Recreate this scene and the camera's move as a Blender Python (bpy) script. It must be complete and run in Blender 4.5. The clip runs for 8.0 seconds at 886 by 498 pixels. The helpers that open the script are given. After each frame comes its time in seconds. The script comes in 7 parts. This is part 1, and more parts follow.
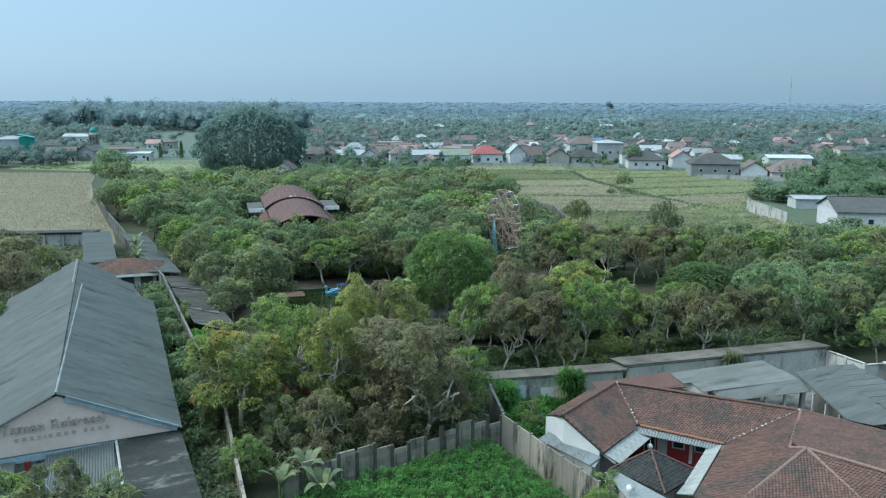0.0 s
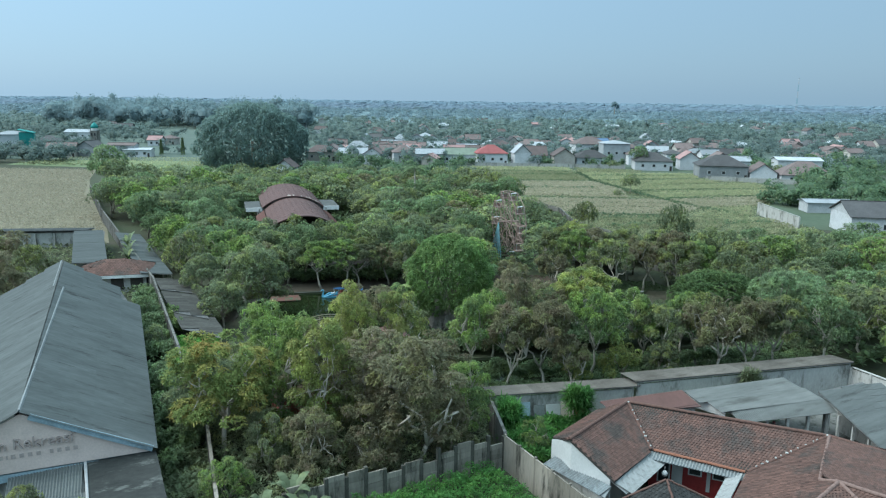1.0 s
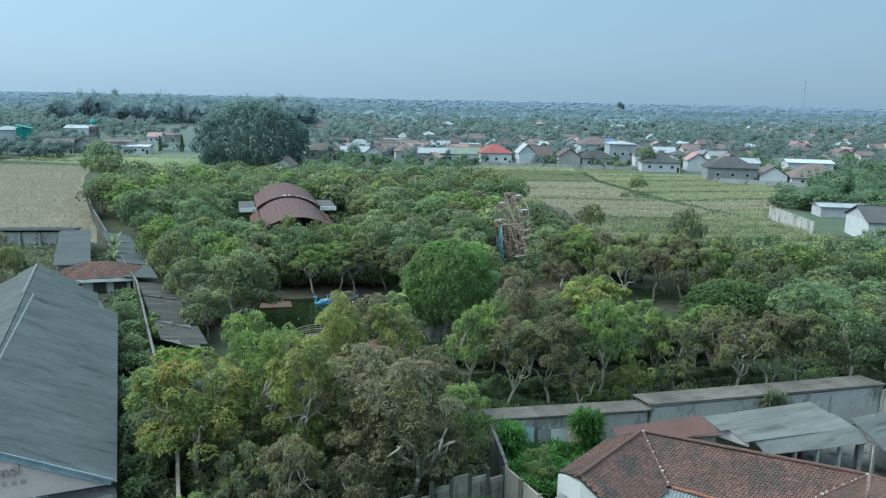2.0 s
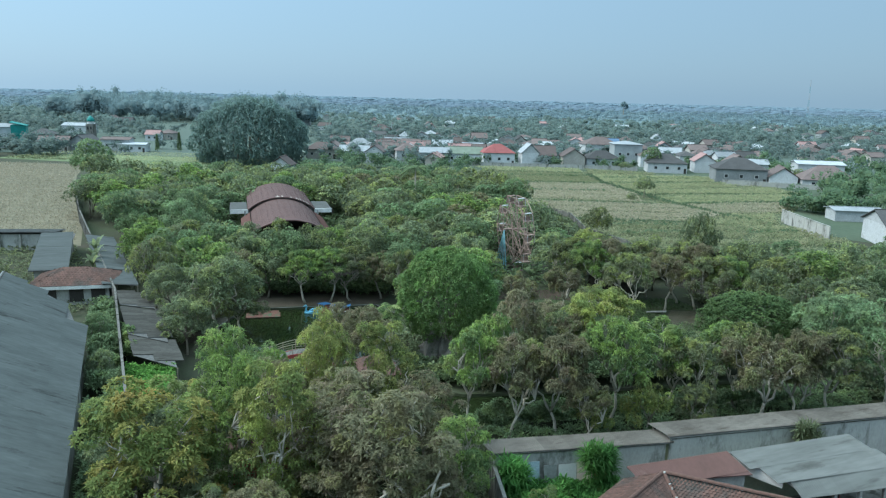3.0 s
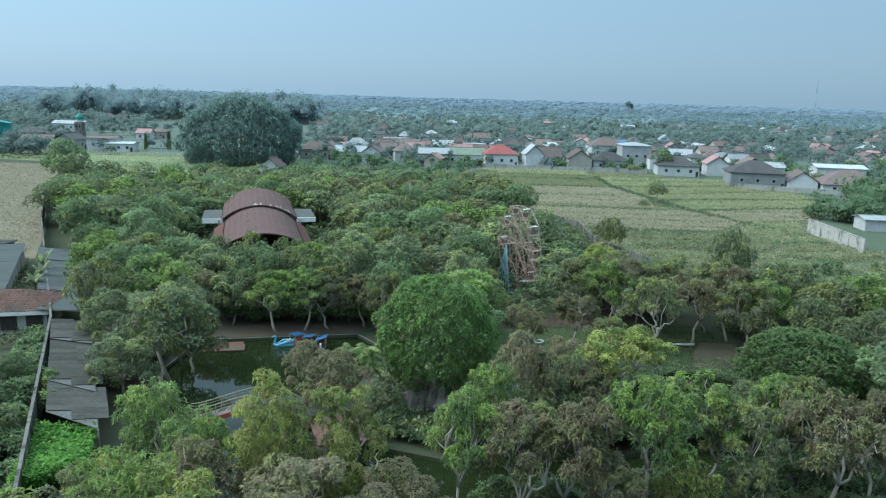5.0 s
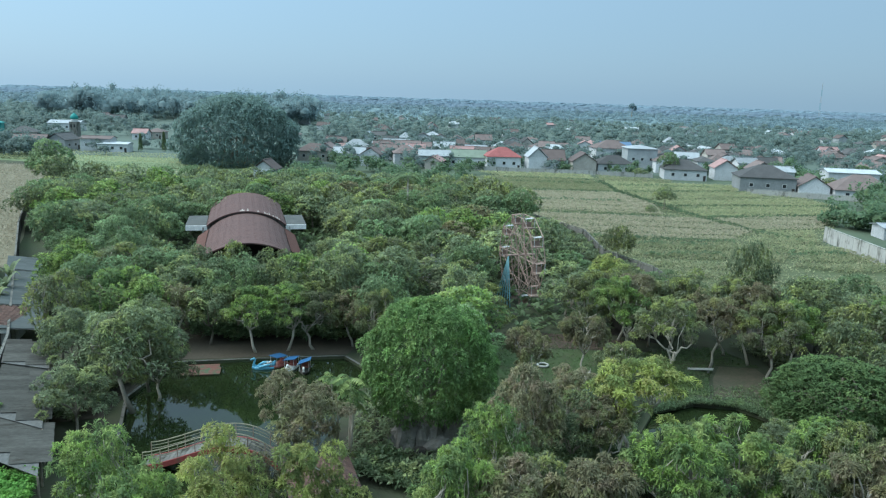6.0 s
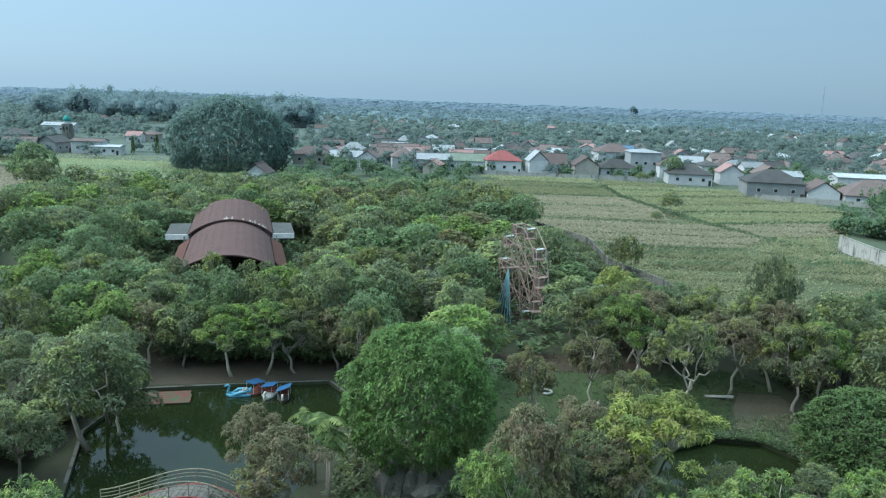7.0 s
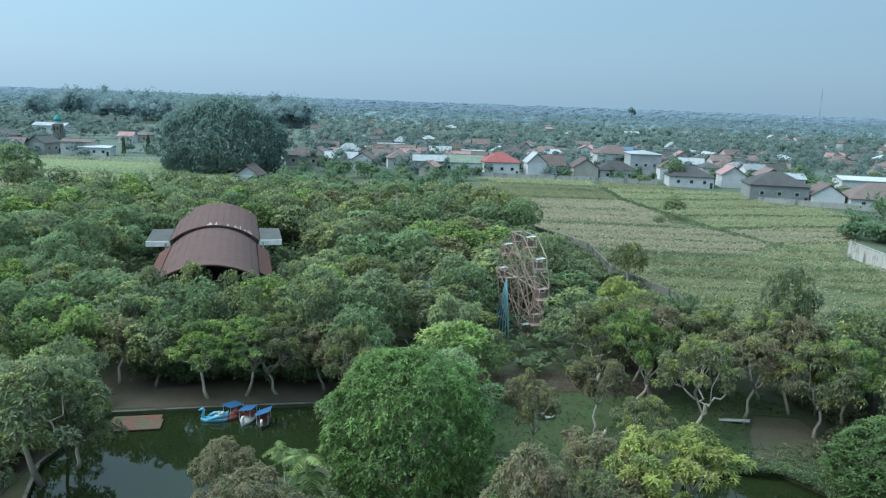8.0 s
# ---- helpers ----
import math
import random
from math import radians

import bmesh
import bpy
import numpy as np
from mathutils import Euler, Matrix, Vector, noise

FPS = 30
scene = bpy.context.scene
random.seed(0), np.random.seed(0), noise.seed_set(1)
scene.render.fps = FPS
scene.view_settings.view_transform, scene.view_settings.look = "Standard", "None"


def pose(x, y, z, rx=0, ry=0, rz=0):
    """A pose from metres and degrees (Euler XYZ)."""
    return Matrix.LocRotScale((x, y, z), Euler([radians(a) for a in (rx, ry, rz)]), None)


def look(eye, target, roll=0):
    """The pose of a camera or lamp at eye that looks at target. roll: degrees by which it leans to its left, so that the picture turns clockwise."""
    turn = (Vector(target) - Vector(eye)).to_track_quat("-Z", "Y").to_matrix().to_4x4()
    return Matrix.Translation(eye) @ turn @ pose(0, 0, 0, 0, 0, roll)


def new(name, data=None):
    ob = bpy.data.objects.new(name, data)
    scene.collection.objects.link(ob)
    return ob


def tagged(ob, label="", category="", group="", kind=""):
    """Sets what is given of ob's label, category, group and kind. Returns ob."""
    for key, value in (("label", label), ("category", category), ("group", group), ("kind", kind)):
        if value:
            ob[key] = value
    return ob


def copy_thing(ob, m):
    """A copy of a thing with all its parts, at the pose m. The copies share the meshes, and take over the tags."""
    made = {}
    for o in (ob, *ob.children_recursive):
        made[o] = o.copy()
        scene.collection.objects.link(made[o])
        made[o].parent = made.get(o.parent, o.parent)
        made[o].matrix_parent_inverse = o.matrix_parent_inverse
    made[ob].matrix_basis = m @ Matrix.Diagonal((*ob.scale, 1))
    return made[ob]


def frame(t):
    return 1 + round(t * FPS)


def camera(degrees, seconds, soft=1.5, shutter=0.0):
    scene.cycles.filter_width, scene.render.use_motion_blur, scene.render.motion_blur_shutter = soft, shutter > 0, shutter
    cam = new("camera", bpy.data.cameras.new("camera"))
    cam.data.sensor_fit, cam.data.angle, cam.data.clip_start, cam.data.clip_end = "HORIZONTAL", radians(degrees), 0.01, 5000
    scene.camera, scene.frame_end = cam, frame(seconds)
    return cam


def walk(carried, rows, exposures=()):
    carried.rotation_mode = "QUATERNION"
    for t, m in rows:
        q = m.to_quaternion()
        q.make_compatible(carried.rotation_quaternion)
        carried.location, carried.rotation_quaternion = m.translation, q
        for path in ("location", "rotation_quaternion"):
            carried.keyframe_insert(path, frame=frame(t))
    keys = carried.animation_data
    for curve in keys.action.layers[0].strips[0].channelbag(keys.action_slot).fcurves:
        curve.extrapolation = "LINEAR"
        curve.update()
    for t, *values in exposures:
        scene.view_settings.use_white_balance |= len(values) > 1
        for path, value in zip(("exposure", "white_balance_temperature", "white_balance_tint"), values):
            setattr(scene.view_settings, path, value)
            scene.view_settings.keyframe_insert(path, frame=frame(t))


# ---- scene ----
cam = camera(61.3, 8.0, soft=1.2)
PATH = [
    (0, (0.553, -0.143, 28.182), (0.524, 1.818, 27.79), 0.2),
    (0.5, (0.67, 1.928, 28.065), (0.635, 3.888, 27.671), 0.5),
    (1, (0.801, 4.247, 27.982), (0.762, 6.208, 27.587), 0.7),
    (1.2, (0.863, 5.302, 27.958), (0.822, 7.261, 27.561), 0.8),
    (2.5, (1.335, 12.946, 27.545), (1.284, 14.905, 27.147), 1.3),
    (3, (1.459, 16.21, 27.431), (1.405, 18.169, 27.031), 1.4),
    (3.5, (1.574, 19.56, 27.347), (1.519, 21.519, 26.947), 1.5),
    (4, (1.728, 22.975, 27.278), (1.671, 24.934, 26.877), 1.6),
    (4.5, (1.936, 26.509, 27.254), (1.875, 28.467, 26.853), 1.7),
    (4.7, (2.03, 27.939, 27.249), (1.97, 29.897, 26.846), 1.6),
    (6, (2.538, 37.452, 27.165), (2.472, 39.41, 26.765), 1.9),
    (6.5, (2.706, 41.03, 27.076), (2.639, 42.989, 26.678), 1.9),
    (7, (2.875, 44.41, 26.973), (2.808, 46.37, 26.58), 2.0),
    (7.5, (2.962, 47.402, 26.919), (2.899, 49.362, 26.529), 2.1),
    (8, (2.999, 49.818, 26.911), (2.939, 51.778, 26.52), 2.1),
]
walk(cam, [(t, look(eye, target, roll)) for t, eye, target, roll in PATH], exposures=[(0.0, 0.0, 5960, 3), (8.0, 0.0, 5960, 3)])

# ---- world and sun: a hazy, overcast afternoon ----
SUN_ELEVATION, SUN_TURN = 46.0, 266.0
world = bpy.data.worlds.new("sky")
scene.world = world
world.use_nodes = True
wn, wl = world.node_tree.nodes, world.node_tree.links
sky = wn.new("ShaderNodeTexSky")
sky.sky_type, sky.sun_disc = "NISHITA", False
sky.sun_elevation, sky.sun_rotation = radians(SUN_ELEVATION), radians(SUN_TURN)
sky.altitude, sky.air_density, sky.dust_density, sky.ozone_density = 100, 1.0, 2.0, 4.0
wn["Background"].inputs["Strength"].default_value = 0.1
veil = wn.new("ShaderNodeMix")  # the even grey-blue of a hazy overcast over the clear sky
veil.data_type = "RGBA"
veil.inputs[0].default_value = 0.66
veil.inputs[7].default_value = (4.75, 6.85, 8.8, 1)
wl.new(sky.outputs["Color"], veil.inputs[6])
# an overcast sky is about three times as bright overhead as at the horizon
way, height, rise = wn.new("ShaderNodeTexCoord"), wn.new("ShaderNodeSeparateXYZ"), wn.new("ShaderNodeMath")
wl.new(way.outputs["Generated"], height.inputs[0])
rise.operation, rise.inputs[1].default_value = "POWER", 2.0
wl.new(height.outputs["Z"], rise.inputs[0])
more, grow = wn.new("ShaderNodeVectorMath"), wn.new("ShaderNodeVectorMath")
more.operation, grow.operation = "MULTIPLY_ADD", "MULTIPLY"
more.inputs[1].default_value, more.inputs[2].default_value = (4.0, 3.5, 2.7), (0.98, 0.98, 0.98)
wl.new(rise.outputs[0], more.inputs[0])
wl.new(veil.outputs[2], grow.inputs[0])
wl.new(more.outputs[0], grow.inputs[1])
# and it is brighter on the side of the veiled sun
side, glow = wn.new("ShaderNodeMath"), wn.new("ShaderNodeVectorMath")
side.operation, side.inputs[1].default_value, side.inputs[2].default_value = "MULTIPLY_ADD", -0.28, 1.0
glow.operation = "SCALE"
wl.new(height.outputs["X"], side.inputs[0])
wl.new(grow.outputs[0], glow.inputs[0])
wl.new(side.outputs[0], glow.inputs["Scale"])
wl.new(glow.outputs[0], wn["Background"].inputs["Color"])
sun = new("sun", bpy.data.lights.new("sun", "SUN"))
sun.data.energy, sun.data.angle, sun.data.color = 2.6, radians(45), (1.0, 0.97, 0.90)
sun.matrix_world = pose(0, 0, 200, 90 - SUN_ELEVATION, 0, 180 - SUN_TURN)


# ---- materials ----
def mat(name, base, dark=None, light=None, scale=1.0, fine=12.0, rough=0.85, metal=0.0, bump=0.3, bump_scale=30.0,
        by_object=0.0, by_island=0.0, spec=0.3, stain=None, stain_scale=0.25, stain_at=0.55, stretch=(1, 1, 1), coords="Object", turn=0.0):
    """A weathered surface: a broad and a fine mottling, an optional stain, relief, and a change from piece to piece."""
    m = bpy.data.materials.new(name)
    m.use_nodes = True
    n, l = m.node_tree.nodes, m.node_tree.links
    b = n["Principled BSDF"]
    b.inputs["Roughness"].default_value, b.inputs["Metallic"].default_value = rough, metal
    b.inputs["Specular IOR Level"].default_value = spec
    dark = dark or tuple(c * 0.72 for c in base)
    light = light or tuple(min(1, c * 1.25) for c in base)
    mp = n.new("ShaderNodeMapping")
    mp.vector_type = "TEXTURE"
    mp.inputs["Scale"].default_value = tuple(1 / c for c in stretch)
    mp.inputs["Rotation"].default_value = (0, 0, radians(turn))
    src = n.new("ShaderNodeNewGeometry").outputs["Position"] if coords == "World" else n.new("ShaderNodeTexCoord").outputs[coords]
    l.new(src, mp.inputs["Vector"])

    def noise_tex(s, detail=5.0, r=0.6):
        t = n.new("ShaderNodeTexNoise")
        t.inputs["Scale"].default_value, t.inputs["Detail"].default_value, t.inputs["Roughness"].default_value = s, detail, r
        l.new(mp.outputs["Vector"], t.inputs["Vector"])
        return t.outputs["Fac"]

    def mix(fac, a, c, kind="MIX"):
        x = n.new("ShaderNodeMix")
        x.data_type, x.blend_type = "RGBA", kind
        for sock, v in ((x.inputs[0], fac), (x.inputs[6], a), (x.inputs[7], c)):
            if isinstance(v, (int, float)):
                sock.default_value = v
            elif isinstance(v, tuple):
                sock.default_value = (*v, 1)
            else:
                l.new(v, sock)
        return x.outputs[2]

    def ramp(fac, lo, hi):
        r = n.new("ShaderNodeMapRange")
        r.inputs["From Min"].default_value, r.inputs["From Max"].default_value = lo, hi
        l.new(fac, r.inputs["Value"])
        return r.outputs["Result"]

    col = mix(ramp(noise_tex(scale), 0.32, 0.68), dark, light)
    col = mix(0.5, col, mix(ramp(noise_tex(fine, 3.0), 0.3, 0.7), dark, light))
    if stain:
        col = mix(ramp(noise_tex(stain_scale, 7.0, 0.7), stain_at, stain_at + 0.12), col, stain)
    for amount, node, sock in ((by_object, "ShaderNodeObjectInfo", "Random"), (by_island, "ShaderNodeNewGeometry", "Random Per Island")):
        if amount:
            r = n.new(node)
            hs = n.new("ShaderNodeHueSaturation")
            k = n.new("ShaderNodeMapRange")
            k.inputs["To Min"].default_value, k.inputs["To Max"].default_value = 1 - amount, 1 + amount
            l.new(r.outputs[sock], k.inputs["Value"])
            l.new(k.outputs["Result"], hs.inputs["Value"])
            l.new(col, hs.inputs["Color"])
            col = hs.outputs["Color"]
    l.new(col, b.inputs["Base Color"])
    if bump:
        bp = n.new("ShaderNodeBump")
        bp.inputs["Strength"].default_value, bp.inputs["Distance"].default_value = bump, 0.05
        l.new(noise_tex(bump_scale, 6.0), bp.inputs["Height"])
        l.new(bp.outputs["Normal"], b.inputs["Normal"])
    return m


def leaf_mat(name, base, flush, dry, flush_at=0.56, dry_at=0.62, through_light=0.42, rough=0.7, by_object=0.2, by_leaf=0.24, grain=0.28):
    """Foliage: leaf to leaf, twig to twig and tree to tree it changes; new growth and dry leaves stand in patches."""
    m = bpy.data.materials.new(name)
    m.use_nodes = True
    n, l = m.node_tree.nodes, m.node_tree.links
    b = n["Principled BSDF"]
    b.inputs["Roughness"].default_value, b.inputs["Specular IOR Level"].default_value = rough, 0.12
    tc = n.new("ShaderNodeTexCoord")
    info = n.new("ShaderNodeObjectInfo")

    def patch(scale, lo, hi, shift):
        add = n.new("ShaderNodeVectorMath")
        add.operation = "MULTIPLY_ADD"
        add.inputs[1].default_value = (1, 1, 1)
        c = n.new("ShaderNodeCombineXYZ")
        k = n.new("ShaderNodeMath")
        k.operation = "MULTIPLY"
        k.inputs[1].default_value = shift
        l.new(info.outputs["Random"], k.inputs[0])
        for s in range(3):
            l.new(k.outputs[0], c.inputs[s])
        l.new(tc.outputs["Object"], add.inputs[0])
        l.new(c.outputs[0], add.inputs[2])
        t = n.new("ShaderNodeTexNoise")
        t.inputs["Scale"].default_value, t.inputs["Detail"].default_value = scale, 3.0
        l.new(add.outputs[0], t.inputs["Vector"])
        r = n.new("ShaderNodeMapRange")
        r.inputs["From Min"].default_value, r.inputs["From Max"].default_value = lo, hi
        l.new(t.outputs["Fac"], r.inputs["Value"])
        return r.outputs["Result"]

    def mix(fac, a, c):
        x = n.new("ShaderNodeMix")
        x.data_type = "RGBA"
        l.new(fac, x.inputs[0])
        for sock, v in ((x.inputs[6], a), (x.inputs[7], c)):
            if isinstance(v, tuple):
                sock.default_value = (*v, 1)
            else:
                l.new(v, sock)
        return x.outputs[2]

    col = mix(patch(0.55, flush_at - 0.06, flush_at + 0.08, 37.0), base, flush)
    col = mix(patch(0.8, dry_at - 0.05, dry_at + 0.1, 71.0), col, dry)
    for sock, lo, hi in ((patch(1.3, 0.3, 0.7, 13.0), 1 - grain, 1 + grain), (info.outputs["Random"], 1 - by_object, 1 + by_object), (n.new("ShaderNodeNewGeometry").outputs["Random Per Island"], 1 - by_leaf, 1 + by_leaf)):
        hs, k = n.new("ShaderNodeHueSaturation"), n.new("ShaderNodeMapRange")
        k.inputs["To Min"].default_value, k.inputs["To Max"].default_value = lo, hi
        l.new(sock, k.inputs["Value"])
        l.new(k.outputs["Result"], hs.inputs["Value"])
        l.new(col, hs.inputs["Color"])
        col = hs.outputs["Color"]
    l.new(col, b.inputs["Base Color"])
    tr, sh = n.new("ShaderNodeBsdfTranslucent"), n.new("ShaderNodeMixShader")
    sh.inputs[0].default_value = through_light
    l.new(col, tr.inputs["Color"])
    l.new(b.outputs[0], sh.inputs[1])
    l.new(tr.outputs[0], sh.inputs[2])
    l.new(sh.outputs[0], n["Material Output"].inputs["Surface"])
    return m


LEAF = {
    "green": leaf_mat("mango_leaf", (0.184, 0.224, 0.132), (0.301, 0.341, 0.156), (0.257, 0.202, 0.156), 0.60, 0.68),
    "deep": leaf_mat("deep_green_leaf", (0.165, 0.222, 0.121), (0.228, 0.301, 0.135), (0.196, 0.208, 0.132), 0.58, 0.68),
    "bright": leaf_mat("bright_leaf", (0.152, 0.221, 0.093), (0.283, 0.345, 0.127), (0.168, 0.190, 0.103), 0.54, 0.68),
    "yellow": leaf_mat("yellow_flush_leaf", (0.197, 0.249, 0.094), (0.369, 0.418, 0.128), (0.217, 0.230, 0.103), 0.5),
    "olive": leaf_mat("olive_leaf", (0.182, 0.212, 0.120), (0.274, 0.300, 0.134), (0.213, 0.212, 0.139), 0.58, 0.57),
    "grey": leaf_mat("grey_leaf", (0.215, 0.208, 0.127), (0.273, 0.257, 0.131), (0.241, 0.197, 0.138), 0.58, 0.56),
    "orange": leaf_mat("amber_leaf", (0.200, 0.255, 0.085), (0.367, 0.299, 0.096), (0.228, 0.286, 0.091), 0.55, 0.6),
    # banyan green paled and blued: the haze before it is in the colour
    "dark": leaf_mat("hazed_banyan_leaf", (0.218, 0.310, 0.289), (0.257, 0.361, 0.302), (0.211, 0.296, 0.287), 0.6, by_leaf=0.10, through_light=0.5, grain=0.1),
    "round": leaf_mat("round_crown_leaf", (0.159, 0.247, 0.095), (0.208, 0.299, 0.105), (0.168, 0.225, 0.098), 0.58, 0.68),
    "laurel": leaf_mat("laurel_leaf", (0.098, 0.152, 0.062), (0.125, 0.180, 0.070), (0.105, 0.145, 0.068), 0.58, 0.68),
    "creeper": leaf_mat("creeper_leaf", (0.150, 0.300, 0.075), (0.190, 0.350, 0.085), (0.135, 0.250, 0.070), 0.55),
    "weed": leaf_mat("weed_leaf", (0.094, 0.218, 0.061), (0.139, 0.282, 0.073), (0.077, 0.170, 0.056), 0.55),
    # town and belt leaves: blue-grey haze mixed into the green
    "far": leaf_mat("hazed_far_leaf", (0.162, 0.218, 0.206), (0.202, 0.265, 0.227), (0.177, 0.218, 0.213), 0.56, by_leaf=0.10, through_light=0.5, grain=0.06),
    "belt": leaf_mat("hazed_belt_leaf", (0.210, 0.291, 0.310), (0.243, 0.325, 0.326), (0.218, 0.284, 0.310), 0.56, by_leaf=0.08, through_light=0.5, grain=0.06),
    # garden green with a little haze mixed into its colour
    "garden": leaf_mat("garden_leaf", (0.120, 0.184, 0.110), (0.170, 0.242, 0.125), (0.134, 0.178, 0.118), 0.56, by_leaf=0.12, through_light=0.5, grain=0.06),
    "paddy": leaf_mat("paddy_leaf", (0.215, 0.285, 0.165), (0.265, 0.325, 0.185), (0.235, 0.275, 0.180), 0.5, 0.6, by_leaf=0.12, through_light=0.5, grain=0.1),
    "crop": leaf_mat("crop_leaf", (0.308, 0.336, 0.193), (0.410, 0.407, 0.242), (0.374, 0.336, 0.230), 0.5, 0.6, by_leaf=0.12, through_light=0.5, grain=0.1),
    "dry_crop": leaf_mat("dry_crop_leaf", (0.394, 0.357, 0.260), (0.454, 0.393, 0.301), (0.356, 0.342, 0.230), 0.55, 0.6, by_leaf=0.12, through_light=0.5, grain=0.1),
    "beige_crop": leaf_mat("beige_crop_leaf", (0.315, 0.285, 0.215), (0.355, 0.318, 0.245), (0.290, 0.275, 0.195), 0.55, 0.6, by_leaf=0.12, through_light=0.5, grain=0.1),
    # far woods: haze put into the leaf colour, paler and bluer with distance
    "far_wood": leaf_mat("hazed_wood_leaf", (0.230, 0.314, 0.347), (0.273, 0.358, 0.376), (0.238, 0.304, 0.347), 0.56, by_leaf=0.08, through_light=0.5, grain=0.06),
    "hazed_skyline_wood": leaf_mat("hazed_skyline_wood", (0.317, 0.421, 0.502), (0.328, 0.432, 0.513), (0.312, 0.416, 0.497), 0.56, by_leaf=0.06, through_light=0.5, grain=0.04),
    "horizon_wood": leaf_mat("hazed_horizon_leaf", (0.278, 0.364, 0.445), (0.294, 0.378, 0.457), (0.278, 0.360, 0.440), 0.56, by_leaf=0.06, through_light=0.5, grain=0.06),
}
SHOOT = {
    "green": leaf_mat("mango_shoot", (0.257, 0.308, 0.135), (0.322, 0.347, 0.146), (0.219, 0.245, 0.120), 0.55),
    "deep": leaf_mat("deep_shoot", (0.198, 0.285, 0.147), (0.232, 0.319, 0.152), (0.178, 0.238, 0.136), 0.55),
    "bright": leaf_mat("bright_shoot", (0.231, 0.330, 0.095), (0.275, 0.365, 0.113), (0.195, 0.280, 0.084), 0.55),
    "yellow": leaf_mat("yellow_shoot", (0.299, 0.316, 0.115), (0.346, 0.346, 0.129), (0.251, 0.276, 0.103), 0.55),
    "olive": leaf_mat("olive_shoot", (0.260, 0.299, 0.109), (0.301, 0.324, 0.120), (0.219, 0.248, 0.107), 0.55),
    "grey": leaf_mat("grey_shoot", (0.231, 0.246, 0.121), (0.294, 0.287, 0.128), (0.213, 0.209, 0.118), 0.55),
    "orange": leaf_mat("amber_shoot", (0.305, 0.301, 0.096), (0.363, 0.290, 0.096), (0.249, 0.301, 0.096), 0.55),
    "round": leaf_mat("round_crown_shoot", (0.184, 0.300, 0.099), (0.218, 0.332, 0.106), (0.165, 0.262, 0.095), 0.55),
    "laurel": leaf_mat("laurel_shoot", (0.125, 0.185, 0.070), (0.145, 0.205, 0.076), (0.110, 0.165, 0.066), 0.55),
}
BARK = mat("bark", (0.23, 0.20, 0.16), scale=2.0, fine=20, bump=0.6, by_object=0.25)
PALE_BARK = mat("pale_bark", (0.42, 0.38, 0.32), scale=2.0, fine=20, bump=0.5, by_object=0.2)
GROUND = mat("park_soil", (0.060, 0.058, 0.042), dark=(0.052, 0.047, 0.037), light=(0.055, 0.074, 0.034), scale=0.09, fine=1.3, rough=1.0, bump=0.8, bump_scale=3,
             stain=(0.085, 0.072, 0.055), stain_scale=0.05, stain_at=0.56)
GRASS_LAND = mat("pasture", (0.15, 0.195, 0.10), dark=(0.115, 0.16, 0.08), light=(0.20, 0.235, 0.125), scale=0.02, fine=0.4, rough=1.0, bump=0.5, bump_scale=2)
ASBESTOS = mat("grey_fibre_cement", (0.138, 0.149, 0.145), dark=(0.100, 0.109, 0.106), light=(0.165, 0.176, 0.173), scale=0.3, fine=1.7, rough=0.9, bump=0.25, by_object=0.05,
               stain=(0.062, 0.066, 0.062), stain_scale=0.42, stain_at=0.57, stretch=(0.3, 1.9, 1), coords="World", turn=24.6)
OLD_SHEET = mat("weathered_sheet", (0.128, 0.128, 0.123), dark=(0.081, 0.081, 0.079), light=(0.166, 0.166, 0.162), scale=0.6, fine=3, rough=0.9, bump=0.3, by_object=0.06,
                stain=(0.075, 0.068, 0.06), stain_scale=0.5, stain_at=0.58, stretch=(1.4, 0.5, 1), coords="World", turn=13.8)
STALL_SHEET = mat("brown_grey_sheet", (0.123, 0.115, 0.103), dark=(0.074, 0.069, 0.061), light=(0.156, 0.147, 0.133), scale=0.7, fine=4, rough=0.95, bump=0.3, by_object=0.14,
                  stain=(0.055, 0.047, 0.039), stain_scale=0.6, stain_at=0.56, stretch=(0.5, 1.5, 1), coords="World", turn=28)
BLACK_SHEET = mat("tarred_sheet", (0.034, 0.036, 0.034), dark=(0.022, 0.024, 0.023), light=(0.05, 0.052, 0.049), scale=0.5, fine=3, rough=0.9, stain=(0.13, 0.135, 0.125), stain_scale=0.7, stain_at=0.56, stretch=(0.7, 1.6, 1), turn=24.6)
RUST = mat("rust_red_sheet", (0.111, 0.059, 0.053), dark=(0.086, 0.048, 0.043), light=(0.131, 0.072, 0.064), scale=0.4, fine=3, rough=0.75, bump=0.15,
           stain=(0.24, 0.185, 0.16), stain_scale=0.5, stain_at=0.66, stretch=(1, 0.5, 1), coords="World")
SIDE_ROOF = mat("mossy_flat_roof", (0.085, 0.088, 0.085), scale=0.5, fine=4, rough=0.95)
FASCIA = mat("white_fascia", (0.72, 0.72, 0.70), scale=0.8, fine=9, rough=0.8)
PEELED_PAINT = mat("pale_peeled_paint", (0.36, 0.30, 0.27), scale=1.5, fine=8, rough=0.9)
PEELED = mat("peeling_red_sheet", (0.15, 0.072, 0.06), dark=(0.11, 0.058, 0.05), light=(0.18, 0.09, 0.075), scale=0.6, fine=4, rough=0.8, bump=0.15,
             stain=(0.30, 0.22, 0.19), stain_scale=0.9, stain_at=0.6, stretch=(1, 0.4, 1))
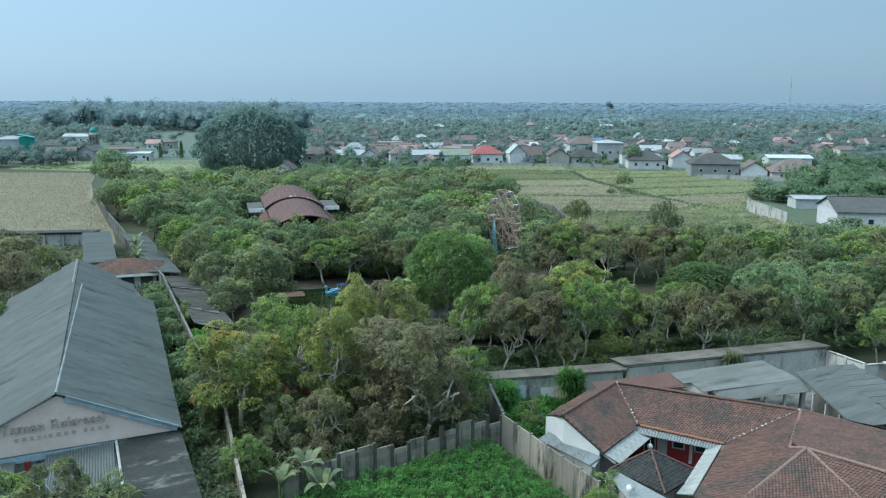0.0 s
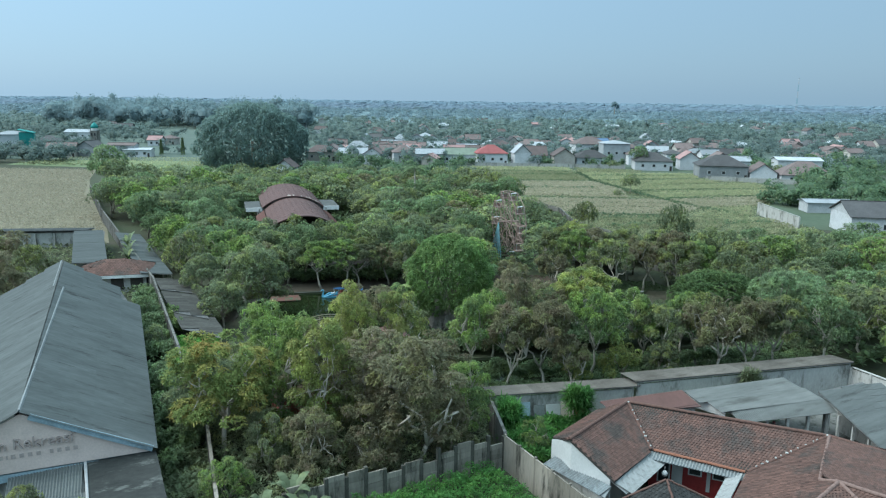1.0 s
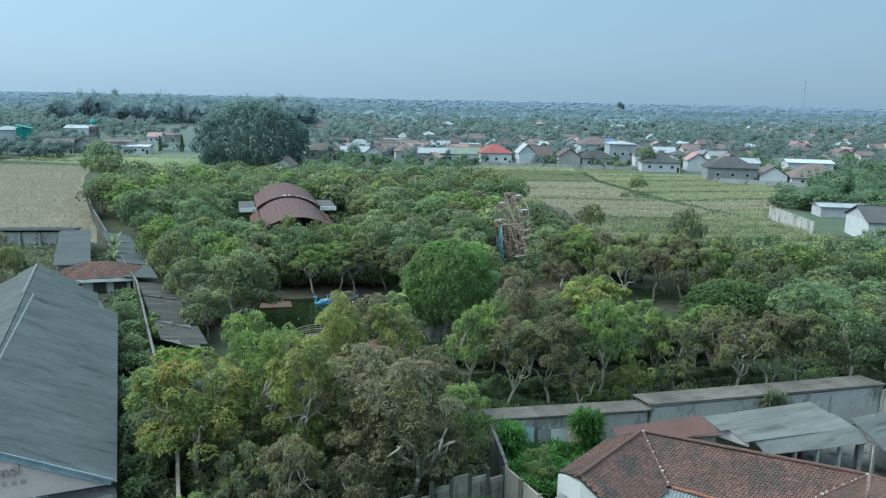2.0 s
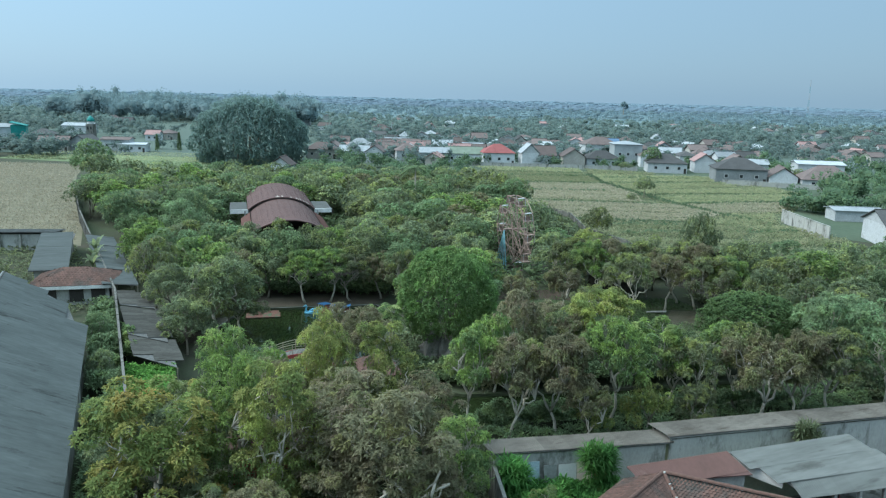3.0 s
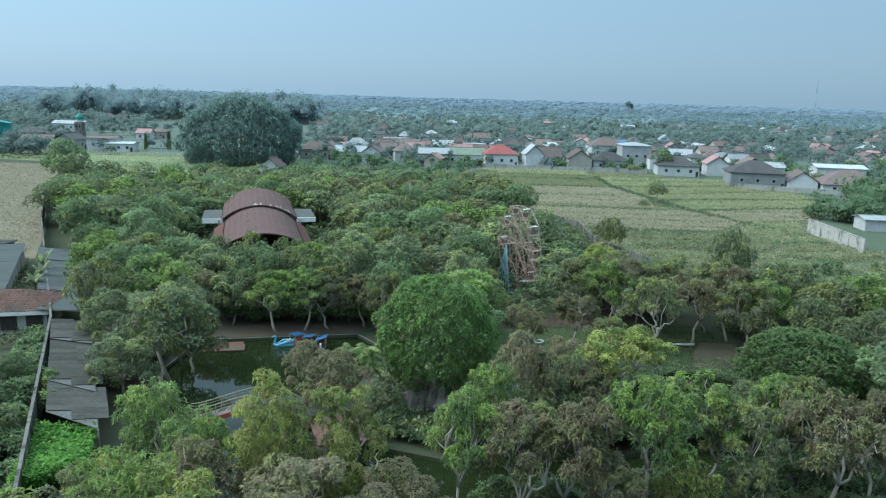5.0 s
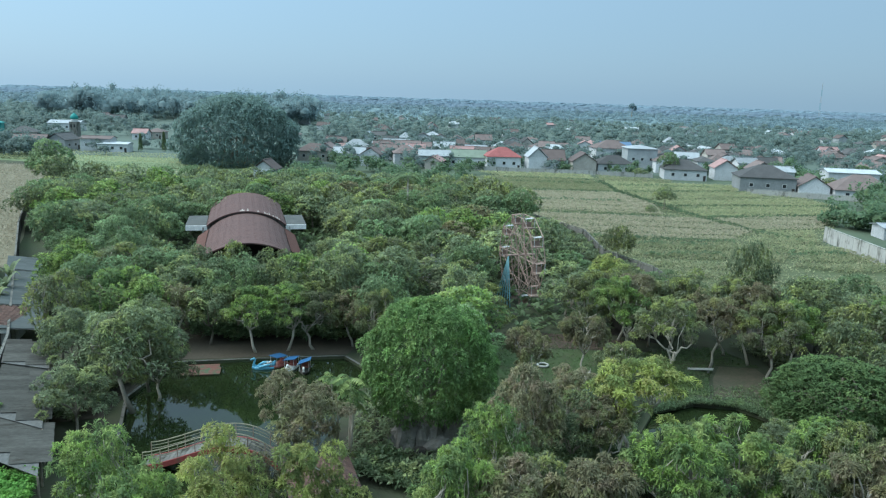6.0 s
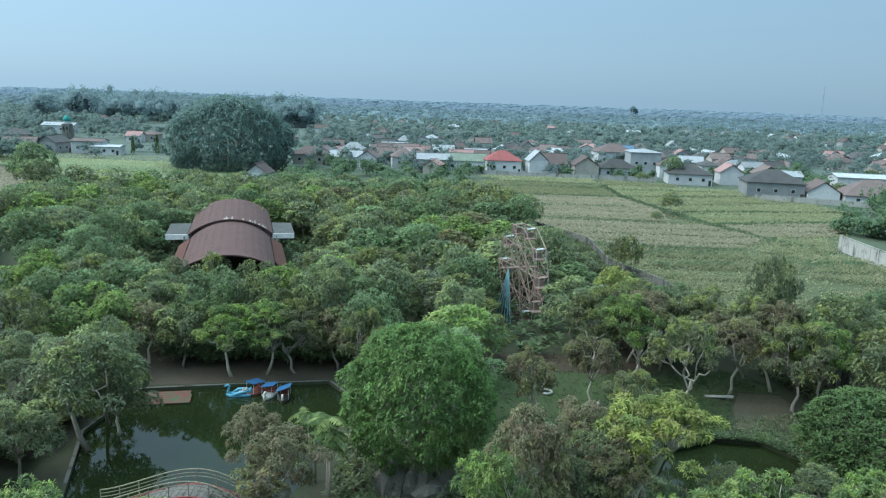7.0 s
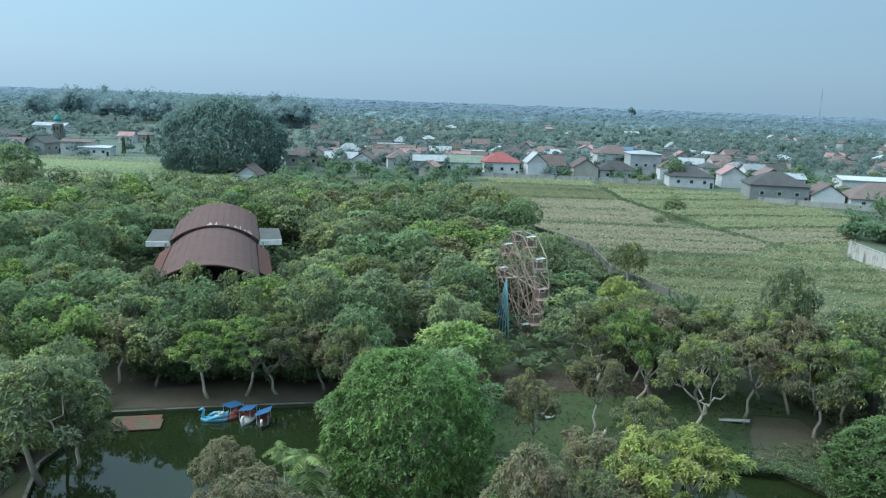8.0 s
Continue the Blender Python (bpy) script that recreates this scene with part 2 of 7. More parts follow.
TILE = mat("clay_tile", (0.125, 0.070, 0.058), dark=(0.084, 0.052, 0.044), light=(0.152, 0.084, 0.067), scale=0.5, fine=4, rough=0.9, by_island=0.2,
           stain=(0.070, 0.056, 0.050), stain_scale=0.35, stain_at=0.5)
GREY_TILE = mat("grey_tile", (0.039, 0.039, 0.038), scale=0.6, fine=4, rough=0.9, by_island=0.2)
RIDGE_CAP = mat("ridge_cap", (0.201, 0.132, 0.113), scale=2, fine=9, rough=0.9)
ORANGE_TILE = mat("new_orange_tile", (0.25, 0.11, 0.07), scale=2, fine=9, rough=0.9)
MORTAR = mat("white_mortar", (0.413, 0.398, 0.375), scale=3, fine=14, rough=0.95)
CONCRETE = mat("stained_concrete", (0.149, 0.145, 0.132), dark=(0.106, 0.102, 0.093), light=(0.191, 0.187, 0.174), scale=0.5, fine=6, rough=0.95, by_object=0.10,
               stain=(0.045, 0.044, 0.036), stain_scale=0.8, stain_at=0.5, stretch=(1, 1, 0.22), coords="World")
OLD_WALL = mat("stained_panel", (0.258, 0.230, 0.194), dark=(0.189, 0.169, 0.140), light=(0.305, 0.275, 0.234), scale=0.5, fine=5, rough=0.95, by_object=0.22,
               stain=(0.034, 0.034, 0.028), stain_scale=0.75, stain_at=0.52, stretch=(1, 1, 0.2), coords="World")
PALE_WALL = mat("pale_render", (0.40, 0.395, 0.372), dark=(0.31, 0.305, 0.287), light=(0.47, 0.465, 0.44), scale=0.6, fine=6, rough=0.9, stain=(0.138, 0.138, 0.121), stain_scale=0.5, stain_at=0.52, stretch=(1, 1, 0.45), coords="World")
WHITE = mat("white_paint", (0.518, 0.526, 0.518), dark=(0.432, 0.439, 0.432), light=(0.562, 0.569, 0.562), scale=0.8, fine=9, rough=0.8)
CREAM = mat("beige_render", (0.683, 0.548, 0.485), dark=(0.547, 0.441, 0.394), light=(0.759, 0.614, 0.551), scale=0.6, fine=8, rough=0.9)
BLUE_BOARD = mat("pale_blue_board", (0.302, 0.396, 0.446), scale=1, fine=8, rough=0.7, stain=(0.216, 0.259, 0.274), stain_scale=0.8)
METAL_SHEET = mat("zinc_sheet", (0.228, 0.240, 0.240), stain=(0.13, 0.13, 0.125), stain_scale=0.5, stain_at=0.58, scale=0.6, fine=6, rough=0.55, metal=0.3, bump=0.1, by_object=0.1)
RED_PAINT = mat("red_paint", (0.272, 0.036, 0.036), scale=1, fine=8, rough=0.6)
RED_RUST = mat("red_bridge_paint", (0.27, 0.06, 0.055), scale=1.2, fine=9, rough=0.7, stain=(0.16, 0.08, 0.06), stain_scale=1.2)
# dark timber; on openings this colour stands for the shade inside
DARK = mat("dark_timber_and_shade", (0.05, 0.045, 0.04), scale=2, fine=12, rough=0.9)
PANE = mat("dark_pane", (0.03, 0.035, 0.04), scale=1, fine=5, rough=0.12, bump=0, spec=0.5)
BLUE = mat("blue_canopy", (0.037, 0.118, 0.260), scale=1.5, fine=9, rough=0.6, by_object=0.1)
SWAN_BLUE = mat("sky_blue_hull", (0.145, 0.399, 0.561), scale=2, fine=9, rough=0.4)
BOAT_WHITE = mat("boat_white", (0.6, 0.6, 0.58), scale=2, fine=9, rough=0.5, stain=(0.35, 0.34, 0.3), stain_scale=1.5)
BOAT_RED = mat("boat_red", (0.288, 0.096, 0.080), scale=1.0, fine=9, rough=0.6)
DECK_PAINT = mat("red_and_green_deck", (0.162, 0.071, 0.058), dark=(0.132, 0.054, 0.044), light=(0.186, 0.088, 0.071), scale=0.9, fine=9, rough=0.7, stain=(0.055, 0.115, 0.06), stain_scale=1.1, stain_at=0.5)
TEAL = mat("teal_paint", (0.028, 0.231, 0.209), scale=1, fine=5, rough=0.6)
STEEL_RUST = mat("rusty_steel", (0.30, 0.215, 0.18), scale=1.5, fine=12, rough=0.8, by_object=0.25)
STEEL_BLUE = mat("blue_steel", (0.165, 0.315, 0.352), scale=1.5, fine=12, rough=0.7)
STEEL_WHITE = mat("white_steel", (0.46, 0.48, 0.49), scale=1.5, fine=12, rough=0.6)
ROCK = mat("grotto_rock", (0.19, 0.175, 0.155), scale=0.8, fine=5, rough=0.95, bump=0.9, bump_scale=6, stain=(0.08, 0.09, 0.06), stain_scale=0.8)
POLE_MAT = mat("pole_grey", (0.4, 0.4, 0.4), scale=2, fine=9, rough=0.8)


def water_mat():
    m = bpy.data.materials.new("pond_water")
    m.use_nodes = True
    n, l = m.node_tree.nodes, m.node_tree.links
    b = n["Principled BSDF"]
    b.inputs["Base Color"].default_value = (0.016, 0.024, 0.009, 1)
    b.inputs["Roughness"].default_value, b.inputs["IOR"].default_value = 0.03, 1.33
    tc, t, bp = n.new("ShaderNodeTexCoord"), n.new("ShaderNodeTexNoise"), n.new("ShaderNodeBump")
    t.inputs["Scale"].default_value, t.inputs["Detail"].default_value = 1.1, 3
    bp.inputs["Strength"].default_value, bp.inputs["Distance"].default_value = 0.05, 0.05
    l.new(tc.outputs["Object"], t.inputs["Vector"])
    l.new(t.outputs["Fac"], bp.inputs["Height"])
    l.new(bp.outputs["Normal"], b.inputs["Normal"])
    return m


WATER = water_mat()


# ---- building helpers ----
class Geo:
    """Collects corners and faces of one mesh."""

    def __init__(self):
        self.v, self.f = [], []

    def add(self, verts, faces):
        k = len(self.v)
        self.v += [tuple(p) for p in verts]
        self.f += [tuple(i + k for i in f) for f in faces]
        return self

    def box(self, c, s, rz=0.0, m=None):
        """A box about c with full sizes s, turned by rz degrees, or by the matrix m."""
        pts = [Vector((x * s[0] / 2, y * s[1] / 2, z * s[2] / 2)) for z in (-1, 1) for y in (-1, 1) for x in (-1, 1)]
        m = m or Matrix.Rotation(radians(rz), 3, "Z")
        return self.add([m @ p + Vector(c) for p in pts], [(0, 2, 3, 1), (4, 5, 7, 6), (0, 1, 5, 4), (2, 6, 7, 3), (0, 4, 6, 2), (1, 3, 7, 5)])

    def prism(self, poly, z0, z1):
        n = len(poly)
        a = sum(poly[i][0] * poly[(i + 1) % n][1] - poly[(i + 1) % n][0] * poly[i][1] for i in range(n))
        poly = poly if a > 0 else poly[::-1]
        return self.add([(x, y, z0) for x, y in poly] + [(x, y, z1) for x, y in poly],
                        [tuple(range(n))[::-1], tuple(range(n, 2 * n))] + [(i, (i + 1) % n, n + (i + 1) % n, n + i) for i in range(n)])

    def slab(self, poly, thick):
        """A flat or sloping plate: poly is its upper face in 3D, thick reaches down."""
        n = len(poly)
        return self.add([tuple(p) for p in poly] + [(p[0], p[1], p[2] - thick) for p in poly],
                        [tuple(range(n)), tuple(range(n, 2 * n))[::-1]] + [(i, n + i, n + (i + 1) % n, (i + 1) % n) for i in range(n)])

    def tube(self, path, radii, sides=6):
        path = [Vector(p) for p in path]
        radii = radii if isinstance(radii, (list, tuple)) else [radii] * len(path)
        verts, faces = [], []
        for i, p in enumerate(path):
            d = (path[min(i + 1, len(path) - 1)] - path[max(i - 1, 0)]).normalized()
            a = d.orthogonal().normalized() if i == 0 else (a - d * a.dot(d)).normalized()
            b = d.cross(a)
            verts += [p + (a * math.cos(2 * math.pi * k / sides) + b * math.sin(2 * math.pi * k / sides)) * radii[i] for k in range(sides)]
        for i in range(len(path) - 1):
            for k in range(sides):
                j = (k + 1) % sides
                faces.append((i * sides + k, i * sides + j, (i + 1) * sides + j, (i + 1) * sides + k))
        faces += [tuple(range(sides))[::-1], tuple(range((len(path) - 1) * sides, len(path) * sides))]
        return self.add(verts, faces)

    def mesh(self, name, material, smooth=False):
        me = bpy.data.meshes.new(name)
        me.from_pydata(self.v, [], self.f)
        me.materials.append(material)
        if smooth:
            me.polygons.foreach_set("use_smooth", [True] * len(me.polygons))
        me.update()
        return me


def part(name, geo, material, parent=None, label="", smooth=False, m=None):
    """One mesh object, under a thing or a part."""
    me = geo if isinstance(geo, bpy.types.Mesh) else geo.mesh(name, material, smooth)
    ob = new(name, me)
    if parent:
        ob.parent = parent
    if m:
        ob.matrix_basis = m
    return tagged(ob, label)


def thing(name, label, category, group="", at=(0, 0, 0), rz=0.0, kind=""):
    ob = new(name)
    ob.empty_display_size = 0.3
    ob.matrix_basis = pose(*at, 0, 0, rz)
    return tagged(ob, label, category, group, kind)


def inside(x, y, poly):
    hit, n = False, len(poly)
    for i in range(n):
        (x0, y0), (x1, y1) = poly[i], poly[(i + 1) % n]
        if (y0 > y) != (y1 > y) and x < (x1 - x0) * (y - y0) / (y1 - y0) + x0:
            hit = not hit
    return hit


def unit2(p, q):
    d = math.hypot(q[0] - p[0], q[1] - p[1])
    return (q[0] - p[0]) / d, (q[1] - p[1]) / d, d


# ---- ground and ponds ----
from mathutils.geometry import delaunay_2d_cdt

POND = [(-24.2, 91), (-27.2, 99), (-26.9, 104), (-26.5, 108), (-18, 110.2), (-10, 112), (-6.8, 108), (-7.5, 98), (-8.5, 91), (-6, 85), (2, 82.5), (13, 84.5), (24, 87),
        (31, 89), (31.5, 85), (20, 80), (8, 76.8), (-6, 73), (-16, 72), (-21, 77), (-22, 85)]
POND_SMALL = [(17.6, 96.4), (19.8, 101.2), (24, 103.4), (27.8, 103.0), (30.0, 100.4), (28.4, 95.4), (24.5, 93.2), (20, 93.0)]


def ground():
    """One sheet to the horizon with the pond basins let into it."""
    verts, faces = delaunay([[(-4600, -1500), (4600, -1500), (4600, 4900), (-4600, 4900)], POND, POND_SMALL])
    g = Geo()
    keep = []
    for f in faces:
        cx, cy = sum(verts[i][0] for i in f) / 3, sum(verts[i][1] for i in f) / 3
        if not inside(cx, cy, POND) and not inside(cx, cy, POND_SMALL):
            keep.append(f)
    g.add([(x, y, 0.0) for x, y in verts], keep)
    for pond in (POND, POND_SMALL):
        n = len(pond)
        g.add([(x, y, 0) for x, y in pond] + [(x, y, -1.4) for x, y in pond], [(i, (i + 1) % n, n + (i + 1) % n, n + i) for i in range(n)] + [tuple(range(n, 2 * n))])
    return tagged(part("ground", g, GROUND), "brown and green soil of park, fields and town", "ground", kind="structure")


def delaunay(loops):
    pts, edges = [], []
    for loop in loops:
        k = len(pts)
        pts += [Vector(p) for p in loop]
        edges += [(k + i, k + (i + 1) % len(loop)) for i in range(len(loop))]
    v, _, f, *_ = delaunay_2d_cdt(pts, edges, [], 0, 1e-4)
    return [(p.x, p.y) for p in v], f


ground()
for pond, label in ((POND, "still dark green water of the park pond"), (POND_SMALL, "small dark green pond beside the clearing")):
    g = Geo().add([(x, y, -0.3) for x, y in pond], [tuple(range(len(pond)))])
    tagged(part("water", g, WATER), label, "water", kind="structure")


# ---- plants ----
def leaves(rng, pos, axis, length, width, count, spread=0.9, droop=0.25):
    """Rosettes of folded leaves: arrays of corners and faces for twigs at pos that point along axis."""
    n = len(pos)
    ref = np.where(np.abs(axis[:, 2:3]) < 0.9, np.array([[0, 0, 1.0]]), np.array([[1.0, 0, 0]]))
    a = np.cross(axis, ref)
    a /= np.linalg.norm(a, axis=1, keepdims=True)
    b = np.cross(axis, a)
    vs = []
    for k in range(count):
        ang = 2 * np.pi * (k + rng.random((n, 1))) / count
        s = spread * (0.6 + 0.7 * rng.random((n, 1)))
        d = axis * np.cos(s) + (a * np.cos(ang) + b * np.sin(ang)) * np.sin(s)
        ll = length * (0.7 + 0.6 * rng.random((n, 1)))
        tip = pos + d * ll - np.array([[0, 0, 1.0]]) * droop * ll
        side = np.cross(d, np.array([[0.13, 0.21, 1.0]]))
        side /= np.linalg.norm(side, axis=1, keepdims=True) + 1e-6
        mid = pos + d * ll * 0.5
        vs.append(np.stack([pos, mid - side * width, tip, mid + side * width], 1))
    return np.concatenate(vs, 0).reshape(-1, 3)


def leaf_mesh(name, verts, material, shoot=None, young=None, out=None, ease=0.5):
    """Leaves as one mesh; out: the way out of the clump at every leaf, towards which the shading is eased."""
    if out is not None:
        q = verts.reshape(-1, 4, 3).copy()
        g = np.cross(q[:, 1] - q[:, 0], q[:, 3] - q[:, 0])
        g /= np.linalg.norm(g, axis=1, keepdims=True) + 1e-9
        flip = (g * out).sum(1) < 0
        q[flip] = q[flip][:, [0, 3, 2, 1]]
        g[flip] *= -1
        g = g * (1 - ease) + out * ease
        g /= np.linalg.norm(g, axis=1, keepdims=True) + 1e-9
        verts = q.reshape(-1, 3)
    me = bpy.data.meshes.new(name)
    n = len(verts) // 4
    me.vertices.add(4 * n)
    me.vertices.foreach_set("co", verts.astype(np.float32).ravel())
    me.loops.add(4 * n)
    me.loops.foreach_set("vertex_index", np.arange(4 * n, dtype=np.int32))
    me.polygons.add(n)
    me.polygons.foreach_set("loop_start", np.arange(0, 4 * n, 4, dtype=np.int32))
    me.materials.append(material)
    if shoot:
        me.materials.append(shoot)
        me.polygons.foreach_set("material_index", young.astype(np.int32))
    me.update(calc_edges=True)
    if out is not None:
        me.normals_split_custom_set_from_vertices(np.repeat(g, 4, 0).tolist())
    return me


def crown_points(rng, r, h, base, blobs, twigs, gap=0.75, flat=0.8, dome=False, lump=(0.19, 0.33), ball=False):
    """Clumps of twigs that make an uneven crown: r its radius, from base to h."""
    mid, half = (base + h) / 2, (h - base) / 2
    cs, rs = [], []
    limbs = max(5, blobs // 4)
    reach = rng.uniform(0.72, 1.12, limbs)
    turn = 2 * np.pi * (np.arange(limbs) + rng.uniform(-0.35, 0.35, limbs)) / limbs
    lift = rng.permutation(np.linspace(-0.8, 0.75, limbs))
    for i in range(blobs):
        br = rng.uniform(*lump) * r
        if ball:
            # an even, closed crown: clumps all over an egg-shaped shell
            up = 1 - 1.8 * (i + 0.5) / blobs
            ang = i * 2.39996 + rng.uniform(-0.25, 0.25)
            rr = rng.uniform(0.76, 0.92) * np.sqrt(max(0.0, 1 - up * up))
        elif dome or i % 5 == 4:
            ang, up = rng.random() * 2 * np.pi, rng.uniform(-0.75, 1.0)
            rr = rng.uniform(0.4, 0.9) * np.sqrt(max(0.06, 1 - 0.95 * ((up + 0.75) / 1.75) ** 2))
        else:
            k = i % limbs
            s = rng.uniform(0.5, 1.0)
            ang = turn[k] + rng.uniform(-0.4, 0.4)
            up = np.clip(lift[k] * (0.5 + 0.6 * s) + rng.uniform(-0.2, 0.35), -0.95, 1.0)
            rr = reach[k] * s * 0.86 * np.sqrt(max(0.1, 1 - 0.8 * max(up, 0) ** 2))
        cs.append((r * rr * np.cos(ang), r * rr * np.sin(ang), mid + up * rng.uniform(0.9, 1.03) * (half - br * flat * 0.9)))
        rs.append(br)
    cs, rs = np.array(cs), np.array(rs)
    pos, axis = [], []
    p = rs ** 2 / (rs ** 2).sum()
    while len(pos) < twigs:
        m = twigs * 2
        k = rng.choice(blobs, m, p=p)
        d = rng.normal(size=(m, 3))
        d /= np.linalg.norm(d, axis=1, keepdims=True)
        q = cs[k] + d * rs[k][:, None] * rng.uniform(0.72, 1.08, (m, 1)) * np.array([[1, 1, flat]])
        ok = d[:, 2] > -0.65
        for j in range(blobs):
            inner = np.linalg.norm((q - cs[j]) / np.array([[1, 1, flat]]), axis=1) < rs[j] * gap
            ok &= ~inner
        for a, b in zip(q[ok], d[ok]):
            pos.append(a), axis.append(b)
    pos, axis = np.array(pos[:twigs]), np.array(axis[:twigs])
    axis = axis + rng.normal(scale=0.35, size=axis.shape) + np.array([[0, 0, 0.25]])
    axis /= np.linalg.norm(axis, axis=1, keepdims=True)
    return pos, axis, cs, rs


def trunk_geo(rng, h, cs, thick, limbs=5, lean=0.4, sides=6):
    """A crooked, tapered trunk that forks twice into wandering limbs which end in the clumps of the crown."""
    g = Geo()

    def wander(p, q, r0, r1, n, bend):
        """A branch that swings to and fro on its way from p to q."""
        way = q - p
        off = [Vector((0, 0, 0))] + [Vector(rng.normal(scale=bend, size=3)) for _ in range(n - 1)] + [Vector((0, 0, 0))]
        pts = [p + way * (i / n) + off[i] * way.length + Vector((0, 0, 0.12 * way.length * math.sin(math.pi * i / n))) for i in range(n + 1)]
        g.tube(pts, [r0 + (r1 - r0) * i / n for i in range(n + 1)], sides)
        return pts

    foot = Vector((0, 0, -0.1))
    fork = Vector((rng.uniform(-lean, lean), rng.uniform(-lean, lean), h * rng.uniform(0.24, 0.36)))
    g.tube([foot, foot + (fork - foot) * 0.3 + Vector(rng.normal(scale=0.12, size=3)), foot + (fork - foot) * 0.65 + Vector(rng.normal(scale=0.14, size=3)), fork],
           [thick * 1.4, thick * 1.05, thick * 0.92, thick * 0.85], sides + 1)
    mains = max(2, min(4, limbs // 2))
    turn = rng.uniform(0, 6.28)
    ends = []
    for k in range(mains):
        a = turn + 2 * math.pi * k / mains + rng.uniform(-0.4, 0.4)
        top = fork + Vector((math.cos(a), math.sin(a), 0)) * h * rng.uniform(0.12, 0.22) + Vector((0, 0, h * rng.uniform(0.16, 0.3)))
        wander(fork - Vector((0, 0, 0.1)), top, thick * 0.72, thick * 0.45, 4, 0.07)
        ends.append(top)
    for i in rng.permutation(len(cs))[:limbs]:
        end = Vector(cs[i])
        start = min(ends, key=lambda e: (e - end).length)
        wander(start, end, thick * 0.42, thick * 0.1, 4, 0.08)
    return g


PROTO = {}


def tree_proto(key, seed, colour, r, h, base, blobs, twigs, leaf, width, count, thick, label, gap=0.75, bark=None, limbs=5, flat=0.8, spread=0.9, droop=0.25, lean=0.4, name="tree", category="tree", lump=(0.19, 0.33), shoots=0.4, ball=False):
    rng = np.random.default_rng(seed)
    t = thing(name, label, category, "", (0, -400 - 20 * len(PROTO), 0))
    pos, axis, cs, rs = crown_points(rng, r, h, base, blobs, twigs, gap, flat, seed % 2 == 0, lump, ball)
    part("trunk", trunk_geo(rng, h, cs, thick, limbs, lean), bark or BARK, t, "", True)
    near = np.argmin(np.linalg.norm(pos[:, None, :] - cs[None, :, :], axis=2) / rs[None, :], axis=1)
    sprouting = rng.random(len(cs)) < shoots
    young = sprouting[near] & (pos[:, 2] > cs[near, 2] - 0.1 * rs[near]) & (rng.random(len(pos)) < 0.85)
    out = (pos - cs[near]) / rs[near][:, None] + 0.5 * (pos - np.array([[0, 0, (base + h) / 2]])) / r
    out /= np.linalg.norm(out, axis=1, keepdims=True) + 1e-9
    part("crown", leaf_mesh("crown", leaves(rng, pos, axis, leaf, width, count, spread, droop), LEAF[colour], SHOOT[colour], np.tile(young, count), np.tile(out, (count, 1)), 0.32), None, t)
    PROTO[key] = (t, r, h)
    return t


SPECIES = {
    "green": ("leafy mango tree with a rounded green crown", 0.85, None, 30),
    "deep": ("dense deep green broadleaf tree", 0.85, None, 34),
    "bright": ("tree with fresh bright green foliage", 0.8, None, 28),
    "yellow": ("mango tree with yellow-green new growth on top", 0.8, None, 26),
    "olive": ("sparse olive tree with bare pale limbs showing", 0.7, PALE_BARK, 26),
    "grey": ("half-dry grey-green tree with thin drooping foliage", 0.65, PALE_BARK, 24),
    "orange": ("tree with amber and green foliage", 0.8, None, 28),
}
k = 100
for colour, (label, gap, bark, blobs) in SPECIES.items():
    thin = colour in ("olive", "grey")
    droop = 0.3 if thin else 0.15
    share = {"yellow": 0.6, "bright": 0.5, "orange": 0.5, "grey": 0.25}.get(colour, 0.35)
    for which in ("a", "b"):
        k += 1
        tree_proto((colour, "fore", which), k, colour, 4.0, 8.5, 0.6, blobs + 34, 2500, 0.27, 0.045, 5, 0.15, label, gap, bark or (PALE_BARK if which == "a" else None), 15, 0.75, 1.1, droop, 0.8, lump=(0.10, 0.19), shoots=share)
        tree_proto((colour, "near", which), k + 30, colour, 4.0, 8.5, 2.4, blobs + 26, 1600, 0.33, 0.058, 5, 0.15, label, gap, bark or (PALE_BARK if which == "b" else None), 11, 0.75, 1.1, droop, 0.8, lump=(0.12, 0.21), shoots=share)
        tree_proto((colour, "mid", which), k + 60, colour, 4.0, 8.5, 2.9, blobs + 18, 900, 0.44, 0.088, 4, 0.15, label, gap, bark, 7, 0.75, 1.1, 0.15, 0.8, lump=(0.12, 0.22), shoots=share)
    tree_proto((colour, "far", "a"), k + 90, colour, 4.0, 8.5, 3.0, blobs + 10, 480, 0.6, 0.15, 4, 0.16, label, gap, bark, 3, 0.8, 1.1, 0.1, shoots=share)
for i, colour in enumerate(("grey", "bright", "olive", "yellow", "orange")):
    for j, which in enumerate(("a", "b")):
        share = {"yellow": 0.6, "bright": 0.5, "orange": 0.5, "grey": 0.2}.get(colour, 0.3)
        tree_proto((colour, "tall", which), 401 + 2 * i + 20 * j, colour, 3.4, 11.5, 2.0, SPECIES[colour][3] + 40, 2700, 0.28, 0.046, 5, 0.16, SPECIES[colour][0], SPECIES[colour][1], PALE_BARK, 18, 0.6, 1.15, 0.22, 0.9, lump=(0.13, 0.24), shoots=share)
for colour in ("grey", "bright", "olive", "yellow"):
    for which in ("a", "b"):
        k += 1
        tree_proto(("row_" + colour, "near", which), k + 200, colour, 4.0, 9.0, 3.9, 62, 2000, 0.32, 0.052, 5, 0.15, SPECIES[colour][0].split(" with")[0] + " on a crooked pale trunk", 0.7, PALE_BARK, 24, 0.75, 1.1, 0.25, 1.1, lump=(0.085, 0.165))
